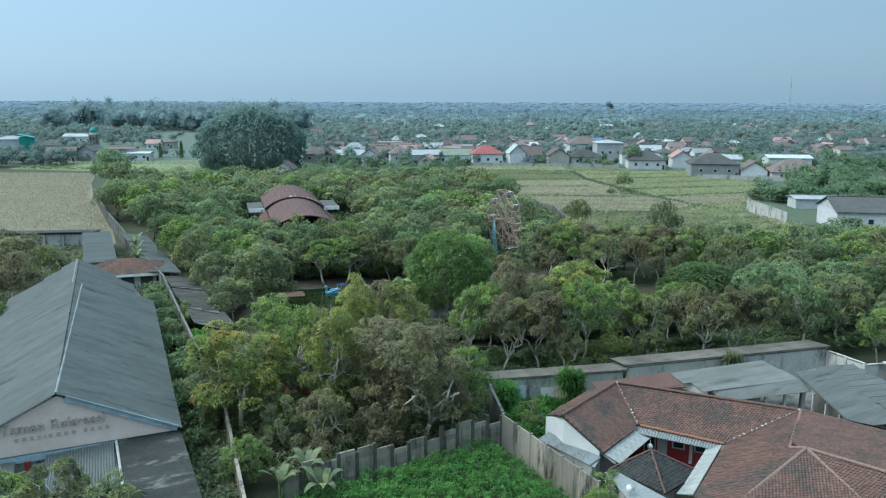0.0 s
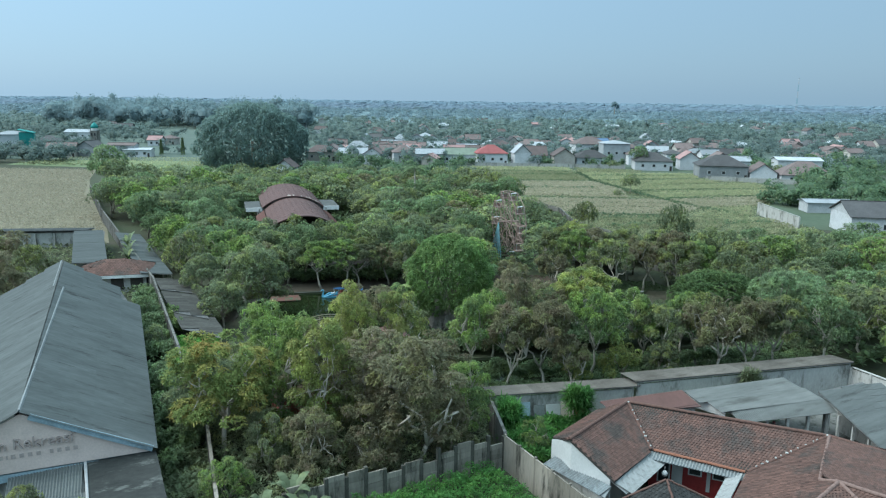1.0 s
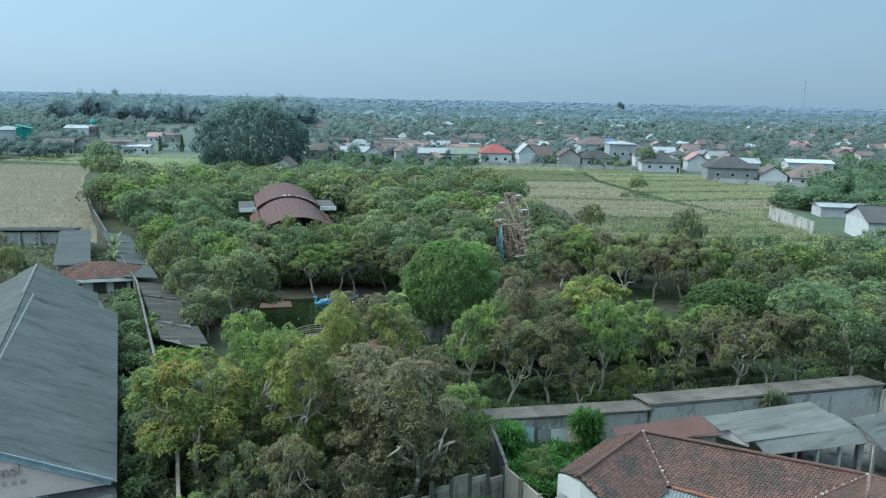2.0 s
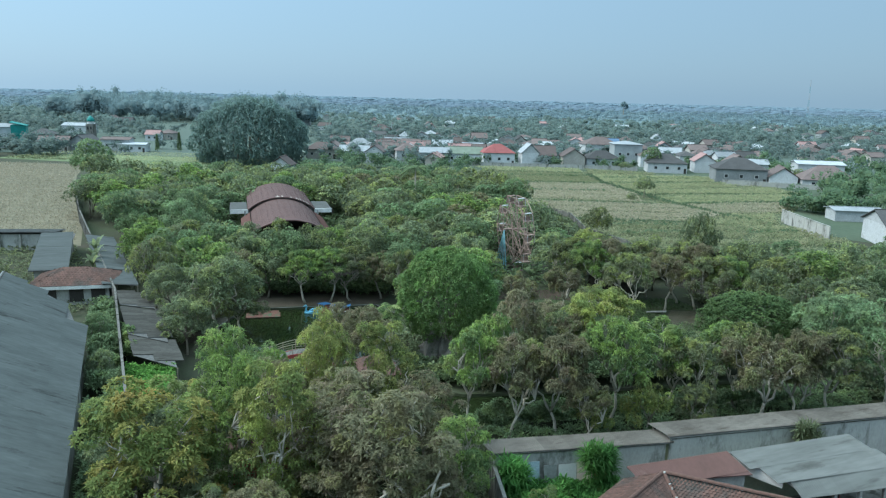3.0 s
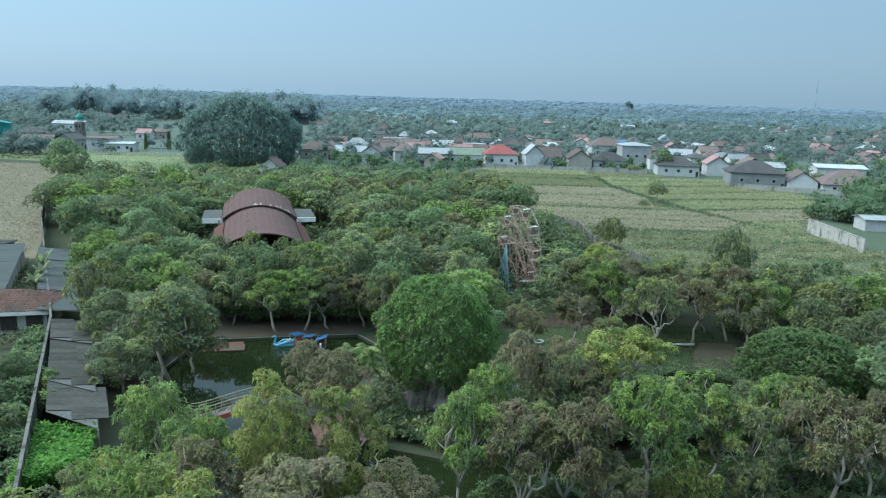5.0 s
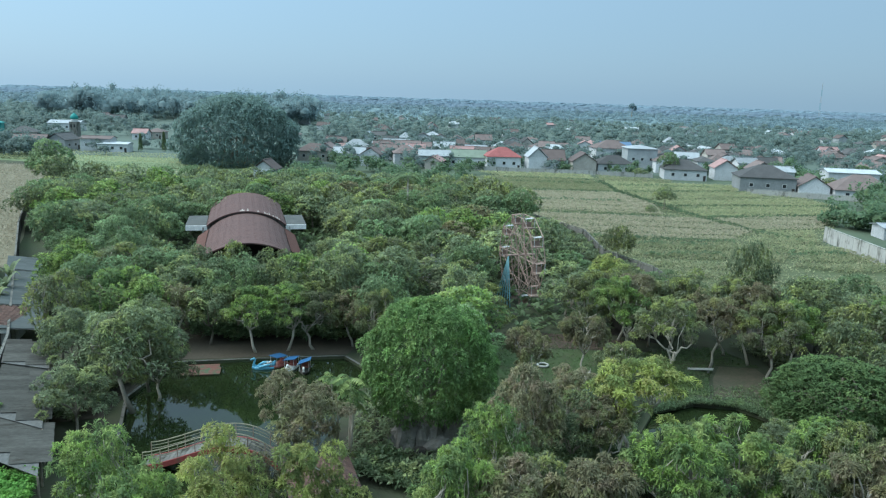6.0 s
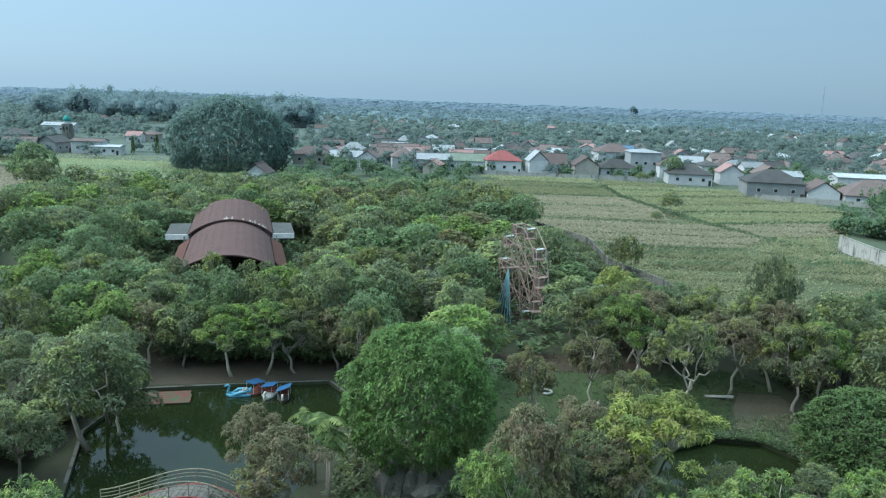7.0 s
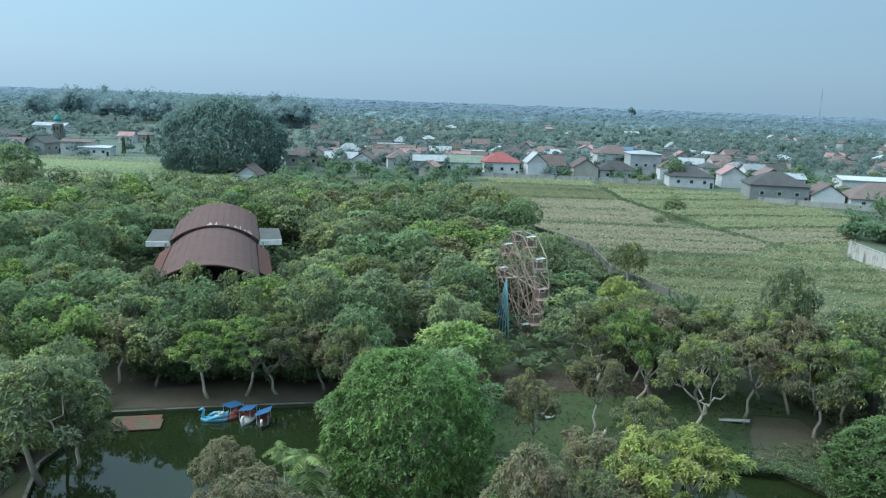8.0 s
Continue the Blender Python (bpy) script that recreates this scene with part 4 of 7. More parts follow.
def pavilion():
    t = thing("court_pavilion", "small pavilion with dark grey tiled hip roof in the court", "pavilion")
    top, L, Bk, Rr, Fr = (14.5, 48.8, 4.05), (11.8, 49.0, 2.5), (14.7, 51.0, 2.5), (18.0, 48.6, 2.5), (14.7, 45.7, 2.5)
    roof = part("roof", Geo(), GREY_TILE, t, "dark grey roof with brown hip tiles")
    for i, f in enumerate(([top, L, Fr], [top, Fr, Rr], [top, Rr, Bk], [top, Bk, L])):
        part("tiles", tile_face(Geo().slab([(p[0], p[1], p[2] - 0.02) for p in f], 0.1), f, random.Random(i), 0.26), GREY_TILE, roof)
    for q in (L, Fr, Rr):
        ridge_caps(roof, top, q, random.Random(2), TILE, "hip_tile", 0.08)
    part("body", Geo().prism([(12.8, 48.9), (14.7, 50.3), (16.9, 48.6), (14.7, 46.6)], 0, 2.45), PALE_WALL, t)
    d = thing("satellite_dish", "small white dish on a low roof of the house", "dish", "", (12.3, 45.4, 2.66))
    g = Geo()
    g.tube([(0, 0, 0.3), (0, -0.05, 0.36), (0, -0.1, 0.45)], [0.05, 0.22, 0.3], 12)
    part("bowl", g, WHITE, d, "", True)
    part("mast", Geo().tube([(0, 0, 0), (0, 0, 0.32)], 0.03), POLE_MAT, d)
    lo = thing("low_roof_annex", "low annex with pale flat sheet roof beside the court", "annex")
    part("roof", Geo().slab([(11.2, 48.2, 2.7), (12.2, 48.0, 2.75), (14.6, 44.6, 2.75), (12.6, 42.4, 2.55)], 0.08), METAL_SHEET, lo)
    part("wall", Geo().prism([(11.4, 47.9), (12.1, 47.7), (14.2, 44.5), (12.7, 42.9)], 0, 2.5), PALE_WALL, lo)

    sl = thing("side_lean_to", "low lean-to with pale zinc sheets between yard wall and house", "lean-to")
    a, b, c, d = (8.0, 53.9, 2.95), (11.2, 49.8, 2.95), (10.6, 48.8, 2.72), (7.5, 53.0, 2.74)
    sr = part("roof", Geo().slab([a, b, c, d], 0.04), METAL_SHEET, sl)
    sheet_roof(sr, a, b, d, c, 1, METAL_SHEET, rng, "roof_sheet", 0.9, 0.8, 4)
    part("wall", Geo().prism([(7.9, 53.6), (10.9, 49.8), (10.5, 49.2), (7.7, 53.0)], 0, 2.6), PALE_WALL, sl)


pavilion()


def carport():
    t = thing("carport", "open carport with grey corrugated roof and green walls", "carport")
    a, b, c, d = (20.2, 64.6, 3.8), (30.0, 68.2, 3.8), (32.0, 64.4, 3.42), (22.8, 61.7, 3.45)
    roof = part("roof", Geo().slab([a, b, c, d], 0.05), OLD_SHEET, t)
    sheet_roof(roof, a, b, d, c, 2, ASBESTOS, rng)
    e, f = (32.1, 63.0, 2.85), (24.0, 60.7, 2.85)
    skirt = part("front_roof", Geo().slab([(d[0], d[1], d[2] - 0.03), (c[0], c[1], c[2] - 0.03), e, f], 0.05), OLD_SHEET, t)
    sheet_roof(skirt, (d[0] + 0.3, d[1] + 0.05, d[2]), c, f, e, 1, ASBESTOS, rng)
    part("gable", Geo().slab([(20.4, 64.3, 3.75), (22.9, 61.9, 3.42), (22.8, 61.75, 2.9), (20.3, 64.2, 2.9)], 0.1), WHITE, t)
    for i in range(5):
        x, y = 24.2 + 1.9 * i, 60.95 + 0.54 * i
        part("post", Geo().box((x, y, 1.4), (0.22, 0.22, 2.8), 13), PALE_WALL, t)
    part("rear_wall", Geo().prism([(20.6, 64.4), (29.8, 67.8), (29.9, 67.5), (20.7, 64.1)], 0, 3.5), mat("pale_green_wall", (0.4, 0.46, 0.33), scale=0.7, fine=6), t, "pale green wall")
    part("floor_slab", Geo().prism([(20.9, 64.0), (29.8, 67.3), (32.0, 63.2), (23.6, 60.6)], 0, 0.1), CONCRETE, t)
    s = thing("long_shed", "long shed with pale grey corrugated roof and open side", "shed")
    a, b, c, d = (31.9, 65.4, 3.7), (36.2, 66.6, 4.2), (41.0, 55.6, 3.9), (32.2, 55.2, 3.0)
    roof = part("roof", Geo().slab([a, b, c, d], 0.05), OLD_SHEET, s)
    sheet_roof(roof, a, d, b, c, 2, ASBESTOS, rng)
    for i in range(5):
        part("post", Geo().box((32.3 + 0.05 * i, 64.6 - 2.2 * i, 1.45), (0.2, 0.2, 2.9)), PALE_WALL, s)
    part("wall", Geo().prism([(34, 65.8), (36, 66.3), (41, 55.4), (38, 55.8)], 0, 3.2), PALE_WALL, s)
    r = thing("rust_roof_annex", "rusty red sheet roof of a rear annex", "annex")
    p = [(12.6, 61.8, 3.9), (19.9, 64.4, 3.95), (20.9, 62.0, 3.6), (13.6, 60.4, 3.6)]
    rr = part("roof", Geo().slab(p, 0.06), RUST, r)
    sheet_roof(rr, p[0], p[1], p[3], p[2], 1, RUST, rng)
    part("wall", Geo().prism([(13.2, 61.6), (19.7, 64.0), (20.5, 62.2), (14.2, 61.0)], 0, 3.5), PALE_WALL, r)
    k = thing("striped_roof_hut", "hut with red and white striped sheet roof", "hut", "", (45.0, 69.0, 0))
    kr = part("roof", Geo().slab([(-2.2, 1.6, 3.0), (2.2, 1.6, 3.0), (2.2, -1.6, 2.5), (-2.2, -1.6, 2.5)], 0.05), RUST, k)
    for i in range(7):
        part("stripe", Geo().slab([(-2.1 + i * 0.62, 1.6, 3.03), (-1.85 + i * 0.62, 1.6, 3.03), (-1.85 + i * 0.62, -1.6, 2.53), (-2.1 + i * 0.62, -1.6, 2.53)], 0.02), WHITE, kr)
    part("wall", Geo().box((0, 0, 1.25), (3.6, 2.6, 2.5)), PALE_WALL, k)


carport()


def motorbike(x, y, rz):
    t = thing("motorbike", "red motorbike parked under the carport", "motorbike", "", (x, y, 0.1), rz)
    for wx in (-0.62, 0.62):
        part("wheel", Geo().tube([(wx + 0.26 * math.cos(a), 0, 0.28 + 0.26 * math.sin(a)) for a in [2 * math.pi * i / 12 for i in range(13)]], 0.05, 6), DARK, t)
    part("body", Geo().tube([(0.55, 0, 0.75), (0.2, 0, 0.5), (-0.3, 0, 0.55), (-0.75, 0, 0.72)], [0.12, 0.16, 0.2, 0.1], 8), RED_PAINT, t, "red fairing", True)
    part("seat", Geo().box((-0.3, 0, 0.76), (0.7, 0.24, 0.09)), DARK, t)
    part("handlebar", Geo().tube([(0.5, -0.32, 0.98), (0.55, 0, 0.95), (0.5, 0.32, 0.98)], 0.025, 6), POLE_MAT, t)
    part("fork", Geo().tube([(0.55, 0, 0.93), (0.64, 0, 0.28)], 0.04, 6), POLE_MAT, t)


motorbike(28.2, 65.0, 60)


def stored_boards():
    rr = random.Random(8)
    for i, m in enumerate((WHITE, BLUE_BOARD, METAL_SHEET, WHITE, CREAM, ORANGE_TILE)):
        t = thing("stored_board", "old painted board leaning on the wall by the reeds", "board", "stored boards", (5.6 + 1.25 * i, 64.5 + 0.27 * i, 0.02), 12.5)
        w, h = rr.uniform(0.9, 1.3), rr.uniform(1.9, 2.6)
        part("board", Geo().box((0, 0, h / 2), (w, 0.05, h), m=Matrix.Rotation(radians(-9), 3, "X")), m, t)


stored_boards()

# ---- boundary walls ----
ROCK_POST = mat("mossy_post", (0.075, 0.072, 0.06), dark=(0.04, 0.04, 0.032), light=(0.14, 0.135, 0.115), scale=0.8, fine=7, rough=0.95, stretch=(1, 1, 0.3), coords="World", by_object=0.3)
panel_wall("wall_front", "ragged old concrete panel wall of the overgrown yard", (-11.5, 47.9), (4.6, 57.9), 2.9, rng, 1.5, 7, ragged=0.85, cap=False, material=OLD_WALL, post=0.26, post_material=ROCK_POST)
panel_wall("wall_yard", "concrete panel wall with dark joints beside the house", (4.7, 57.5), (10.5, 46.6), 2.8, rng, 1.9, 1, cap=False, material=OLD_WALL, post=0.16)
panel_wall("wall_west_near", "pale concrete wall at the park edge", (-10.6, 38.0), (-18.4, 58.0), 2.8, rng, 2.4, 2, material=OLD_WALL)
panel_wall("wall_west_mid", "pale concrete wall overgrown with vines", (-18.6, 58.4), (-42.0, 105.6), 2.9, rng, 2.4, 2)
panel_wall("wall_west_far", "pale concrete park wall beside the crop field", (-42.2, 105.9), (-78.0, 166.5), 2.8, rng, 2.4, 2)
panel_wall("wall_west_end", "pale concrete park wall beside the crop field", (-78.2, 166.9), (-104.0, 214.0), 2.6, rng, 3.0, 1)
panel_wall("wall_east_near", "tall grey rendered park wall above the yards", (3.9, 64.6), (16.6, 67.4), 2.9, rng, 6.0, 1, post=0.14, material=PALE_WALL)
panel_wall("wall_east_mid", "tall grey rendered park wall above the yards", (17.0, 67.4), (38.8, 73.6), 3.3, rng, 7.0, 1, post=0.14, material=PALE_WALL)
panel_wall("wall_corner", "pale wall closing the yard", (38.9, 73.3), (40.6, 69.6), 3.0, rng, 2.0, 1, material=PALE_WALL)
panel_wall("wall_side", "pale wall between the yards", (40.8, 69.8), (56.0, 73.0), 2.8, rng, 2.5, 1, material=PALE_WALL)
panel_wall("wall_link", "short grey wall by the tall weeds", (4.7, 58.2), (3.9, 64.4), 2.6, rng, 2.2, 2)
panel_wall("wall_field_south", "grey wall between park and corn field", (42.0, 112.0), (33.4, 129.5), 2.5, rng, 2.5, 2)
panel_wall("wall_field_mid", "grey wall between park and corn field", (33.2, 130.0), (31.2, 149.6), 2.5, rng, 2.5, 2)
panel_wall("wall_field_bend", "grey wall between park and corn field", (31.0, 150.0), (25.6, 162.0), 2.6, rng, 2.5, 2)
panel_wall("wall_field_rise", "grey wall between park and corn field", (25.5, 162.4), (25.0, 181.6), 2.6, rng, 2.5, 2)
panel_wall("wall_field_north", "grey wall between park and corn field", (24.8, 182.0), (10.4, 211.0), 2.6, rng, 2.5, 2)


def roof_strip(name, label, front0, front1, back0, back1, zf, zb, rows, material, supports=True, loose=0.0):
    """A lean-to roof of old sheets along a boundary wall, on posts."""
    t = thing(name, label, "roof", "lean-to roofs")
    a, b = (*front0, zf), (*front1, zf)
    c, d = (*back0, zb), (*back1, zb)
    hi, lo = ((a, b), (c, d)) if zf > zb else ((c, d), (a, b))
    r = part("roof", Geo().slab([a, b, d, c], 0.04), OLD_SHEET, t)
    sheet_roof(r, hi[0], hi[1], lo[0], lo[1], rows, material, rng, loose=loose)
    n = max(2, int(math.hypot(front1[0] - front0[0], front1[1] - front0[1]) / 4))
    for i in range(n + 1):
        s = i / n
        x, y = back0[0] + (back1[0] - back0[0]) * s, back0[1] + (back1[1] - back0[1]) * s
        if supports:
            part("post", Geo().tube([(x, y, 0), (x, y, min(zf, zb) + abs(zf - zb) * (zb > zf) - 0.06)], 0.07, 6), BARK, t)
    return t


roof_strip("east_lean_to", "grey corrugated lean-to roof behind the park wall", (3.8, 64.3), (17.2, 67.2), (3.9, 67.0), (16.8, 69.8), 3.15, 2.85, 1, STALL_SHEET)
roof_strip("east_lean_to", "grey corrugated lean-to roof behind the park wall", (16.8, 67.1), (39.0, 73.3), (16.4, 70.0), (38.4, 76.2), 3.6, 3.25, 1, STALL_SHEET)
for u0, u1, z in ((0.0, 6.2, 2.95), (6.4, 12.0, 3.15), (12.3, 18.0, 2.85), (18.2, 24.6, 3.1)):
    px, py, ex, ey = -29.2, 82.0, -0.475, 0.88
    roof_strip("west_lean_to", "worn brown-grey corrugated stall roof along the wall", (px + ex * u0, py + ey * u0), (px + ex * u1, py + ey * u1),
               (px + ex * u0 + 4.8 - 0.04 * u0, py + ey * u0 - 1.6 + 0.1 * u0), (px + ex * u1 + 4.8 - 0.04 * u1, py + ey * u1 - 1.6 + 0.1 * u1), z, z - 0.45, 2, STALL_SHEET, loose=1.6)
for i in range(4):
    u0 = 31 + 9 * i
    roof_strip("west_lean_to", "pale grey stall roof along the far wall", (-29.0 - 0.5 * u0, 80.6 + 0.866 * u0), (-29.0 - 0.5 * (u0 + 8.4), 80.6 + 0.866 * (u0 + 8.4)),
               (-25.2 - 0.5 * u0, 82.4 + 0.866 * u0), (-25.2 - 0.5 * (u0 + 8.4), 82.4 + 0.866 * (u0 + 8.4)), 2.9 + 0.15 * (i % 2), 2.4, 2, ASBESTOS, loose=1.2)


# ---- gatehouse and sheds behind the warehouse ----
def hip_house(name, label, category, x, y, w, d, h, rise, rz, roof_m, wall_m, rr, tiles=0.0, group="", over=0.6, windows=2, kind="hip"):
    """A small building: walls, a hipped or gabled roof with eaves, windows and a door."""
    t = thing(name, label, category, group, (x, y, 0), rz)
    part("wall", Geo().box((0, 0, h / 2), (w, d, h)), wall_m, t)
    X, Y = w / 2 + over, d / 2 + over
    k = max(0.0, X - Y) if kind == "hip" else X
    e, tp = h - 0.05, h + rise
    c = [(-X, -Y, e), (X, -Y, e), (X, Y, e), (-X, Y, e)]
    r0, r1 = (-k, 0, tp), (k, 0, tp)
    fs = [[c[0], c[1], r1, r0], [c[2], c[3], r0, r1]]
    if kind == "hip":
        fs += [[c[1], c[2], r1], [c[3], c[0], r0]]
    g = Geo()
    for f in fs:
        f = [p for i, p in enumerate(f) if p != f[i - 1]]
        g.slab(f, 0.14)
        if tiles:
            tile_face(g, f, random.Random(1), tiles)
    part("roof", g, roof_m, t)
    if kind != "hip":
        for s in (-1, 1):
            part("gable", Geo().add([(s * w / 2, -d / 2, h - 0.02), (s * w / 2, d / 2, h - 0.02), (s * w / 2, 0, h + rise * (d / 2) / Y - 0.05),
                                     (s * (w / 2 - 0.15), -d / 2, h - 0.02), (s * (w / 2 - 0.15), d / 2, h - 0.02), (s * (w / 2 - 0.15), 0, h + rise * (d / 2) / Y - 0.05)],
                                    [(0, 1, 2), (5, 4, 3), (0, 3, 4, 1), (1, 4, 5, 2), (2, 5, 3, 0)]), wall_m, t)
        part("ridge", Geo().box((0, 0, tp + 0.04), (2 * X, 0.3, 0.14)), roof_m, t)
    for i in range(windows):
        xx = -w / 2 + w * (i + 0.7) / (windows + 0.4)
        wd = part("window", Geo().box((xx, -d / 2 - 0.03, h * 0.52), (1.3, 0.1, 1.3)), WHITE, t)
        part("pane", Geo().box((xx, -d / 2 - 0.09, h * 0.52), (1.05, 0.04, 1.05)), PANE, wd)
    if windows:
        part("door", Geo().box((w / 2 - 0.8, -d / 2 - 0.04, 1.0), (0.9, 0.1, 2.0)), DARK, t)
    return t


gate = hip_house("gatehouse", "low white gatehouse with a mossy red tile hip roof", "building", -49.5, 110.6, 9.0, 6.5, 2.7, 1.6, 16, TILE, PALE_WALL, rng, 0.4, windows=0)
for y in (-3.86, 3.86):
    part("fascia", Geo().box((0, y, 2.42), (10.1, 0.08, 0.42)), FASCIA, gate, "white painted fascia board")
# dark boxes on the closed wall imitate the shade in open bays
for x in (-2.6, 0.6, 3.2):
    part("opening", Geo().box((x, -3.26, 1.25), (1.7, 0.06, 1.7)), DARK, gate, "dark box for the shade of an open window bay")


def long_sheds():
    s = thing("grey_shed", "grey flat-roofed shed beyond the warehouse", "shed")
    a, b, c, d = (-53.2, 113.5, 3.0), (-56.8, 112.0, 3.1), (-70.0, 138.5, 3.1), (-64.8, 139.8, 3.0)
    roof = part("roof", Geo().slab([a, b, c, d], 0.06), OLD_SHEET, s)
    sheet_roof(roof, b, c, a, d, 1, ASBESTOS, rng)
    part("wall", Geo().prism([(-53.6, 114), (-56.5, 112.8), (-69.5, 138), (-65, 139.2)], 0, 2.95), PALE_WALL, s)
    s = thing("grey_shed", "long low concrete stable with a grey roof by the field", "shed")
    a, b, c, d = (-68.0, 139.2, 3.2), (-96.0, 134.5, 3.2), (-96.6, 139.5, 2.8), (-68.6, 144.0, 2.8)
    roof = part("roof", Geo().slab([a, b, c, d], 0.06), OLD_SHEET, s)
    sheet_roof(roof, a, b, d, c, 1, OLD_SHEET, rng)
    part("wall", Geo().prism([(-68.4, 139.8), (-95.6, 135.2), (-96.2, 139), (-69, 143.4)], 0, 2.75), PALE_WALL, s)
    for i in range(8):
        part("post", Geo().box((-70.5 - 3.3 * i, 139.2 - 0.55 * i, 1.4), (0.3, 0.3, 2.8)), PALE_WALL, s)


long_sheds()


# ---- the hall with two barrel roofs ----
def hall():
    t = thing("barrel_hall", "park hall with two rust-red barrel roofs", "hall", "", (-28.1, 138.4, 0), 17.0)

    def vault(name, y0, y1, hw, z_side, z_top, label, bulge=0.0):
        g, n = Geo(), 18
        rad = (hw * hw + (z_top - z_side) ** 2) / (2 * (z_top - z_side))
        a0 = math.asin(hw / rad)
        for k, y in enumerate((y0, y1)):
            for dz in (0, -0.16):
                g.v += [((rad + dz) * math.sin(a), y - bulge * (k == 0) * (1 - (a / a0) ** 2), z_top - rad + (rad + dz) * math.cos(a)) for a in [-a0 + 2 * a0 * i / n for i in range(n + 1)]]
        m = n + 1
        for i in range(n):
            g.f += [(i, i + 1, 2 * m + i + 1, 2 * m + i), (m + i + 1, m + i, 3 * m + i, 3 * m + i + 1), (i + 1, i, m + i, m + i + 1), (2 * m + i, 2 * m + i + 1, 3 * m + i + 1, 3 * m + i)]
        g.f += [(0, 2 * m, 3 * m, m), (n, m + n, 3 * m + n, 2 * m + n)]
        v = part(name, g, RUST, t, label)
        ribs = int((y1 - y0) / 1.0)
        for i in range(ribs + 1):
            y = y0 + (y1 - y0) * i / ribs
            rg = Geo()
            rg.tube([((rad + 0.01) * math.sin(a), y, z_top - rad + (rad + 0.01) * math.cos(a)) for a in [-a0 + 2 * a0 * j / 12 for j in range(13)]], 0.011, 4)
            part("seam", rg, RUST, v)
        return v
    vault("front_roof", -7.0, 14.6, 5.6, 5.9, 8.2, "rust-red barrel roof of painted sheet", 2.6)
    rear = vault("rear_roof", 14.2, 36.5, 6.1, 6.3, 8.55, "higher rust-red barrel roof with pale peeling spots")
    # pale spots where the paint peels along the lip of the rear roof
    rad = (6.1 ** 2 + 2.25 ** 2) / (2 * 2.25)
    spots = random.Random(14)
    for a in (-0.10, -0.07, -0.045, 0.02, 0.19, 0.30, 0.34, 0.38, 0.45, 0.50, 0.53, 0.56):
        long, wide = spots.uniform(0.9, 3.2), spots.uniform(0.008, 0.022)
        top = [((rad + 0.02) * math.sin(q), y, 8.55 - rad + (rad + 0.02) * math.cos(q)) for q, y in ((a - wide, 14.3), (a + wide, 14.3), (a + wide * 0.3, 14.3 + long), (a - wide * 0.3, 14.3 + long))]
        part("peeling_spot", Geo().slab(top, 0.01), PEELED_PAINT, rear, "pale peeled paint")
    # the dark front board stands for the shade inside the open mouth
    for name, y, hw, z0, z1, low, m in (("gable", 14.7, 6.0, 6.2, 8.35, 4.0, CONCRETE), ("front_panel", -3.6, 5.4, 5.2, 7.3, 3.6, DARK)):
        rad = (hw * hw + (z1 - z0) ** 2) / (2 * (z1 - z0))
        a0 = math.asin(hw / rad)
        arc = [(rad * math.sin(a), z1 - rad + rad * math.cos(a)) for a in [-a0 + 2 * a0 * i / 12 for i in range(13)]] + [(hw, low), (-hw, low)]
        n = len(arc)
        part(name, Geo().add([(x, y, z) for x, z in arc] + [(x, y + 0.2, z) for x, z in arc], [tuple(range(n)), tuple(range(n, 2 * n))[::-1]] + [(i, n + i, n + (i + 1) % n, (i + 1) % n) for i in range(n)]), m, t)
    for sx in (-1, 1):
        part("side_roof", Geo().slab([(sx * 6.2, 14.8, 6.2), (sx * 9.3, 14.8, 6.15), (sx * 9.3, 25.0, 6.15), (sx * 6.2, 25.0, 6.2)][::sx], 0.2), SIDE_ROOF, t, "flat dark grey side roof")
        part("side_fascia", Geo().box((sx * 7.6, 14.6, 5.9), (3.2, 0.18, 0.75)), FASCIA, t, "white painted fascia")
        lower = part("lower_side_roof", Geo().slab([(sx * 5.7, -3.6, 5.85), (sx * 7.2, -3.6, 4.7), (sx * 7.2, 13.8, 4.7), (sx * 5.7, 13.8, 5.75)][::sx], 0.05), RUST, t)
        sheet_roof(lower, (sx * 5.7, -3.6, 5.78), (sx * 5.7, 13.8, 5.78), (sx * 7.2, -3.6, 4.73), (sx * 7.2, 13.8, 4.73), 1, PEELED, rng, "roof_sheet")
        for i in range(5):
            part("column", Geo().box((sx * 5.8, 0.5 + i * 5.5, 2.1), (0.35, 0.35, 4.2)), PALE_WALL, t)
        part("wall", Geo().box((sx * 6.6, 20, 3.0), (0.25, 11, 6.0)), PALE_WALL, t)
    part("floor_slab", Geo().box((0, 12.5, 0.1), (13, 25, 0.2)), CONCRETE, t)


hall()


# ---- the old ferris wheel ----
def ferris_wheel():
    t = thing("ferris_wheel", "small rusty ferris wheel with open white-roofed seats", "ferris wheel", "", (9.8, 136.4, 0), -69)
    hub, rad, half = 6.6, 5.5, 0.85
    n = 10
    for side in (-half, half):
        ring = [(rad * math.cos(2 * math.pi * i / n), side, hub + rad * math.sin(2 * math.pi * i / n)) for i in range(n + 1)]
        part("rim", Geo().tube(ring, 0.06, 5), STEEL_RUST, t)
        inner = [(0.55 * rad * math.cos(2 * math.pi * i / n), side, hub + 0.55 * rad * math.sin(2 * math.pi * i / n)) for i in range(n + 1)]
        part("inner_rim", Geo().tube(inner, 0.045, 5), STEEL_RUST, t)
        for i in range(n):
            part("spoke", Geo().tube([(0, side * 0.6, hub), ring[i]], 0.05, 5), STEEL_RUST, t)
            part("brace", Geo().tube([inner[i], ring[i + 1]], 0.035, 4), STEEL_RUST, t)
